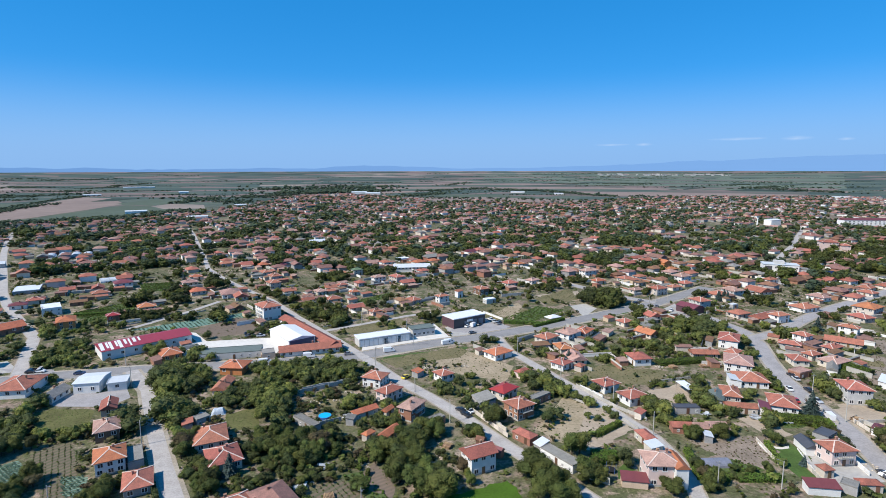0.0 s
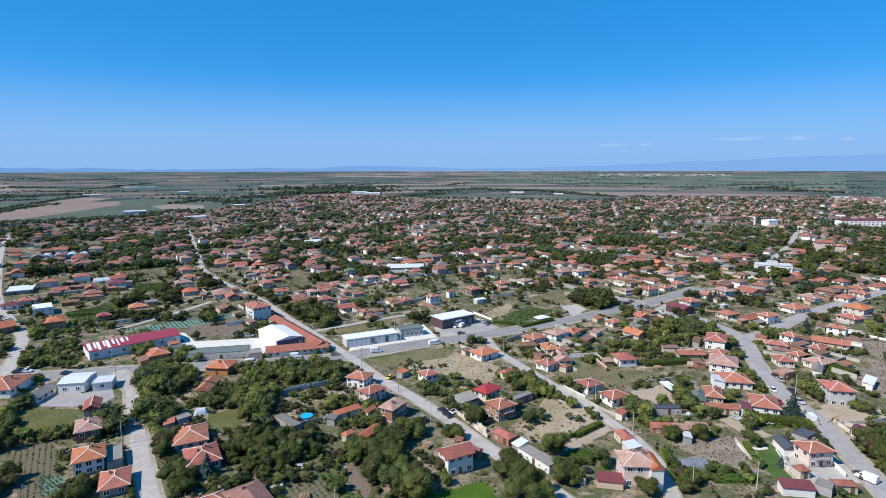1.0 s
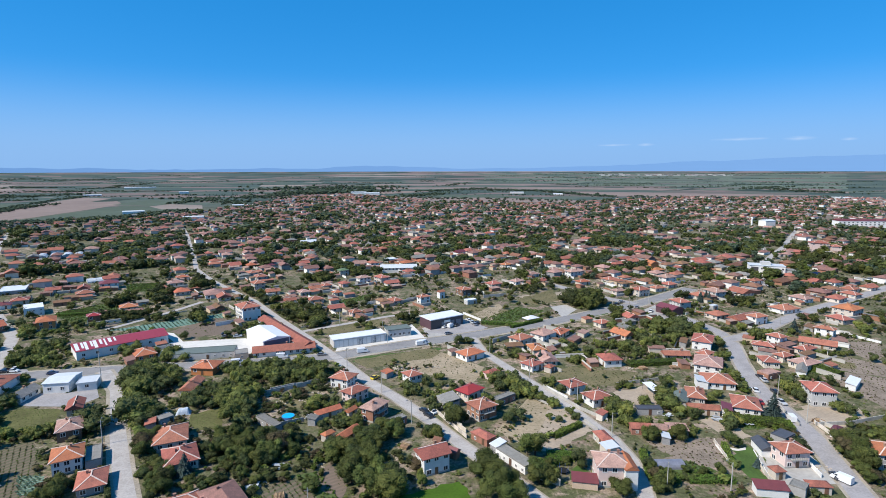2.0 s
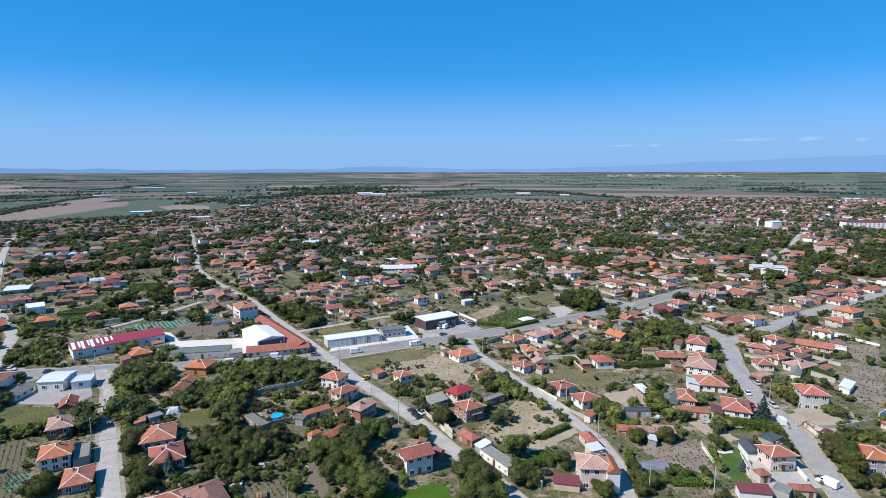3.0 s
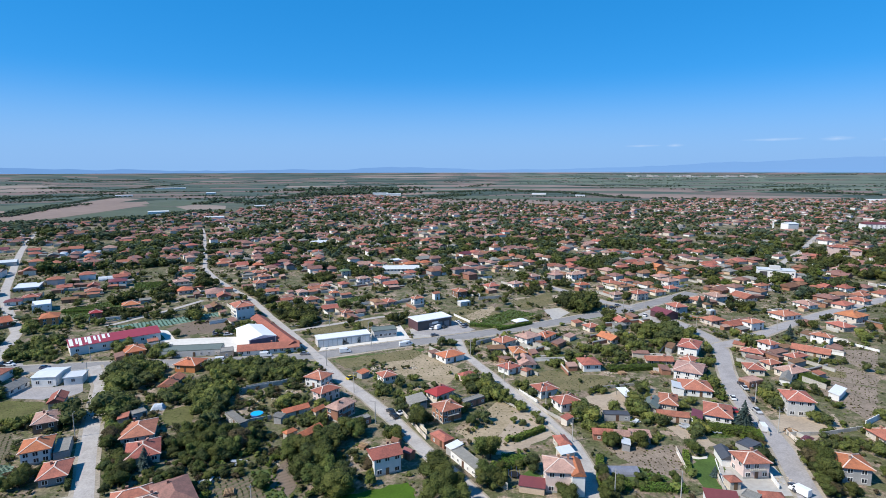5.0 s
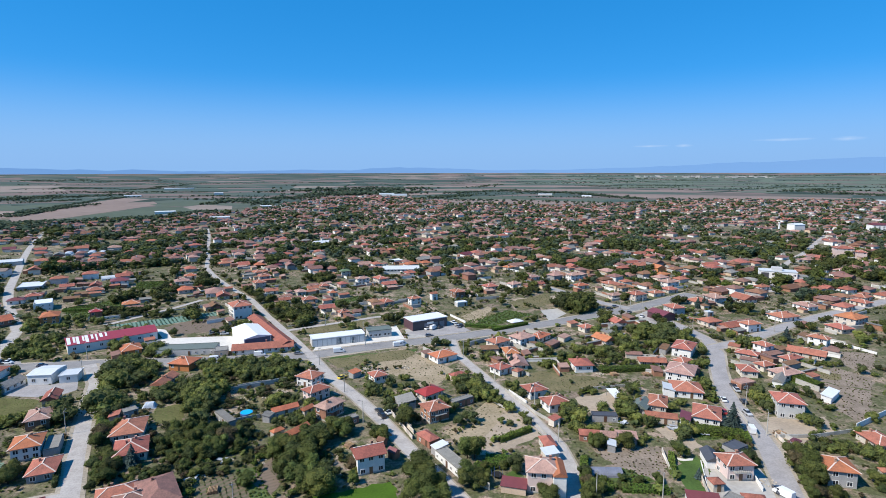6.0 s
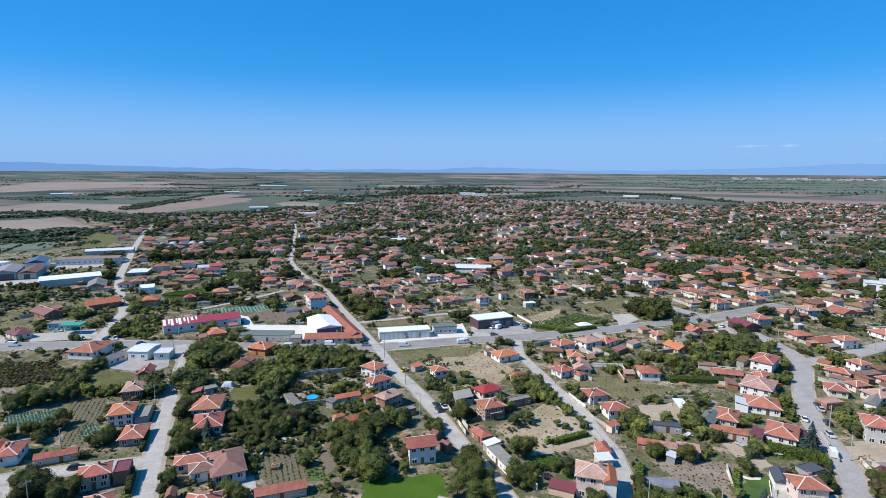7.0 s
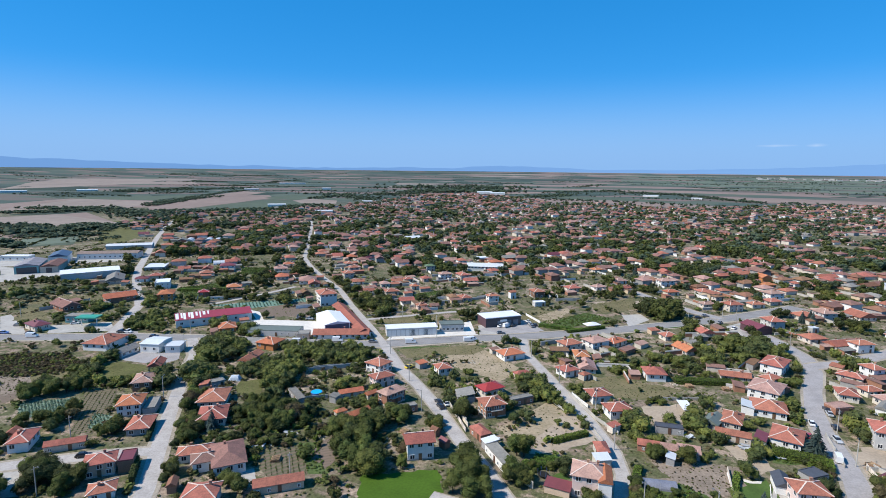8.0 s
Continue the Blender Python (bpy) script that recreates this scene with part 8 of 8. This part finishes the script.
TUFT = [template(240 + k, 14, 0.26, 0, 1, 0.5) for k in range(4)]


def mountains():
    """Ranges at the edge of the plain, blue haze put into colour and glow."""
    m = bpy.data.materials.new("hazed_range")
    m.use_nodes = True
    n, l = links_of(m)
    b = n["Principled BSDF"]
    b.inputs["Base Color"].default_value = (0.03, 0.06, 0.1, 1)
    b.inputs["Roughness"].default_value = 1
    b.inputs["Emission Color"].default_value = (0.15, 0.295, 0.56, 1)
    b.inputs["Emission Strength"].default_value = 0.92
    bm = bmesh.new()
    lo, hi = [], []
    n_seg = 360
    for i in range(n_seg):
        a = 2 * math.pi * i / n_seg
        x, y = 4880 * math.sin(a), 4880 * math.cos(a)
        deg = (math.degrees(a) + 180) % 360 - 180
        base = 78 + 22 * max(0, noise.noise((math.cos(a) * 9, math.sin(a) * 9, 1.0))) + 9 * noise.noise((math.cos(a) * 40, math.sin(a) * 40, 3.0))
        base += 105 * math.exp(-(((deg - 42) / 24) ** 2)) + 70 * math.exp(-(((deg + 62) / 20) ** 2)) + 28 * math.exp(-(((deg + 8) / 6) ** 2))
        lo.append(bm.verts.new((x, y, 20)))
        hi.append(bm.verts.new((x, y, base)))
    for i in range(n_seg):
        j = (i + 1) % n_seg
        bm.faces.new((lo[i], lo[j], hi[j], hi[i]))
    tagged(new("backdrop", mesh("backdrop", bm, m)), "mountain range backdrop glowing a faint haze blue", "mountains", kind="structure")



CLOUDS = ((31.6, 302, 268, 45), (27.1, 306, 531, 32), (19.0, 278, 179, 36), (16.0, 278, 363, 26), (35.1, 288, 140, 30))  # bearing, height, width, thickness


def thin_clouds():
    """Faint white wisps of high cloud over the plain: flat cards, brightness by emission."""
    m = bpy.data.materials.new("cloud_wisp")
    m.use_nodes = True
    n, l = links_of(m)
    glow = n.new("ShaderNodeEmission")
    glow.inputs["Color"].default_value = (0.62, 0.74, 0.92, 1)
    glow.inputs["Strength"].default_value = 0.85
    clear = n.new("ShaderNodeBsdfTransparent")
    co = n.new("ShaderNodeTexCoord")
    wide = n.new("ShaderNodeMapping")
    wide.inputs["Scale"].default_value = (0.012, 0.012, 0.05)
    l.new(co.outputs["Object"], wide.inputs["Vector"])
    puff = n.new("ShaderNodeTexNoise")
    puff.inputs["Scale"].default_value = 1.0
    puff.inputs["Detail"].default_value = 5
    l.new(wide.outputs[0], puff.inputs["Vector"])
    axes = n.new("ShaderNodeSeparateXYZ")
    l.new(co.outputs["Generated"], axes.inputs[0])
    soft = None
    for axis in ("X", "Z"):
        rim = n.new("ShaderNodeMath")
        rim.operation = "PINGPONG"
        rim.inputs[1].default_value = 0.5
        l.new(axes.outputs[axis], rim.inputs[0])
        if soft is None:
            soft = rim.outputs[0]
        else:
            both = n.new("ShaderNodeMath")
            both.operation = "MULTIPLY"
            l.new(soft, both.inputs[0])
            l.new(rim.outputs[0], both.inputs[1])
            soft = both.outputs[0]
    dense = n.new("ShaderNodeMath")
    dense.operation = "MULTIPLY"
    l.new(soft, dense.inputs[0])
    l.new(puff.outputs["Fac"], dense.inputs[1])
    share = n.new("ShaderNodeMapRange")
    share.inputs["From Min"].default_value = 0.02
    share.inputs["From Max"].default_value = 0.13
    share.inputs["To Max"].default_value = 0.42
    l.new(dense.outputs[0], share.inputs["Value"])
    mx = n.new("ShaderNodeMixShader")
    l.new(share.outputs[0], mx.inputs[0])
    l.new(clear.outputs[0], mx.inputs[1])
    l.new(glow.outputs[0], mx.inputs[2])
    l.new(mx.outputs[0], n["Material Output"].inputs["Surface"])
    for deg, up, width, tall in CLOUDS:
        a = radians(deg)
        bm = bmesh.new()
        v = [bm.verts.new((x, 0, z)) for x, z in ((-width / 2, -tall / 2), (width / 2, -tall / 2), (width / 2, tall / 2), (-width / 2, tall / 2))]
        bm.faces.new(v)
        ob = new("backdrop", mesh("backdrop", bm, m))
        ob.matrix_world = pose(4800 * math.sin(a), 4800 * math.cos(a), up, 0, 0, -deg)
        ob.visible_shadow = False
        tagged(ob, "faint white wisp of cloud above the horizon", "cloud", kind="structure")


def far_town():
    """Pale blocks of a town far out on the plain."""
    rng = random.Random(3)
    verts, faces, mi = [], [], []
    for _ in range(64):
        k = rng.random()
        x, y = 1029 + 846 * k + rng.gauss(0, 30), 4072 - 314 * k + rng.gauss(0, 50)
        block(verts, faces, mi, x, y, land(x, y), rng.uniform(-20, 20), rng.uniform(9, 34), rng.uniform(9, 14), rng.uniform(3, 9), rng.choice((0, 0, 1)), 2)
    bake("distant_town", verts, faces, mi, [ROOFS["grey"], ROOFS["oldred"], WALLS["greywhite"]], "pale blocks of a far town on the plain", "buildings")


far_town()
field("brown", (-762, 848), (-838, 930), (-884, 1045), (-991, 1270), (-1062, 1463), (-1126, 1649), (-994, 1589), (-798, 1324), (-764, 1131), (-735, 936), (-740, 868))
field("green", (-741, 1098), (-770, 1280), (-651, 1225), (-516, 1142), (-559, 1061), (-665, 915), (-697, 842), (-732, 859), (-725, 923))
field("tan", (-689, 1245), (-686, 1329), (-587, 1290), (-532, 1174), (-612, 1155))
field("dark", (-1058, 1724), (-1300, 2139), (-1078, 2267), (-865, 1810))
field("dark", (-946, 1414), (-994, 1589), (-907, 1591), (-901, 1444))
field("green", (-823, 1322), (-837, 1502), (-667, 1425), (-699, 1262))
field("dark", (-983, 1086), (-1187, 1306), (-1063, 1267), (-930, 1091))
field("dark", (-1376, 1632), (-1472, 1844), (-1373, 1940), (-1216, 1643))
field("tan", (-1949, 2128), (-2278, 2484), (-2112, 2670), (-1899, 2243))
field("tan", (-1322, 1635), (-1404, 1811), (-1271, 1826), (-1216, 1643))
field("brown", (-1711, 3237), (-1759, 3747), (-1408, 3314), (-1461, 2984))
field("tan", (-801, 2187), (-966, 2779), (-736, 3178), (-726, 2667))
field("brown", (-256, 1834), (-407, 2827), (58, 3294), (597, 2691), (1088, 1951), (1413, 1976), (1224, 1703), (786, 1689), (513, 1715), (345, 2078), (53, 2449), (-37, 2120), (-154, 1968))
field("brown", (-150, 1654), (114, 1630), (334, 1495), (365, 1377), (103, 1410), (-100, 1402))
field("pale", (268, 4881), (2632, 3741), (1495, 2094), (1132, 2032), (842, 2325), (569, 2827), (192, 3290))
field("dark", (758, 2083), (1063, 2368), (1040, 2264), (782, 2036))
field("dark", (901, 1949), (1184, 2208), (1316, 2021), (1062, 1837))
field("tan", (-1212, 4076), (-669, 4455), (239, 4273), (-565, 3791))
field("dark", (-1958, 4166), (-1355, 4547), (-215, 4584), (-1240, 4168))
field("green", (-157, 1798), (122, 1810), (280, 1638), (30, 1628))
field("tan", (-2206, 1703), (-2594, 2200), (-2178, 2606), (-1687, 2104), (-1831, 1657))
field("brown", (-1169, 870), (-1222, 1088), (-1015, 1127), (-832, 942), (-900, 812), (-944, 709))
field("brown", (-840, 634), (-837, 780), (-585, 621), (-591, 598), (-725, 553))
field("green", (-547, 436), (-567, 477), (-533, 505), (-479, 451), (-512, 416))
field("dark", (-891, 680), (-930, 813), (-822, 815), (-828, 729))
field("green", (-1314, 1071), (-1136, 1255), (-1084, 1350), (-982, 1092))
field("dark", (-1784, 1311), (-2034, 1573), (-1816, 1668), (-1543, 1403))
field("tan", (-863, 4664), (559, 5242), (469, 4736), (-700, 4300))
field("tan", (-195, 4787), (1329, 5007), (1340, 4371), (2, 4375))
field("tan", (-1009, 756), (-1199, 1083), (-943, 1051), (-847, 891), (-956, 779))
field("tan", (-862, 650), (-831, 721), (-618, 648), (-599, 597), (-735, 559))
field("brown", (-656, 503), (-606, 497), (-549, 432), (-555, 430))
field("pale", (-569, 465), (-535, 505), (-495, 472), (-514, 418))
field("tan", (-1870, 1372), (-2340, 1854), (-2487, 2268), (-2127, 2421), (-1899, 1998), (-1848, 1555))
field("dark", (-1555, 1243), (-1888, 1784), (-1621, 1713), (-1262, 1283), (-1290, 1097))
field("green", (-1020, 1015), (-1211, 1272), (-1035, 1292), (-940, 1102))
far_village()
annexes()
wild_trees()
plant_groves()
far_trees()
brush()
crops()
small_growth()
mountains()
thin_clouds()
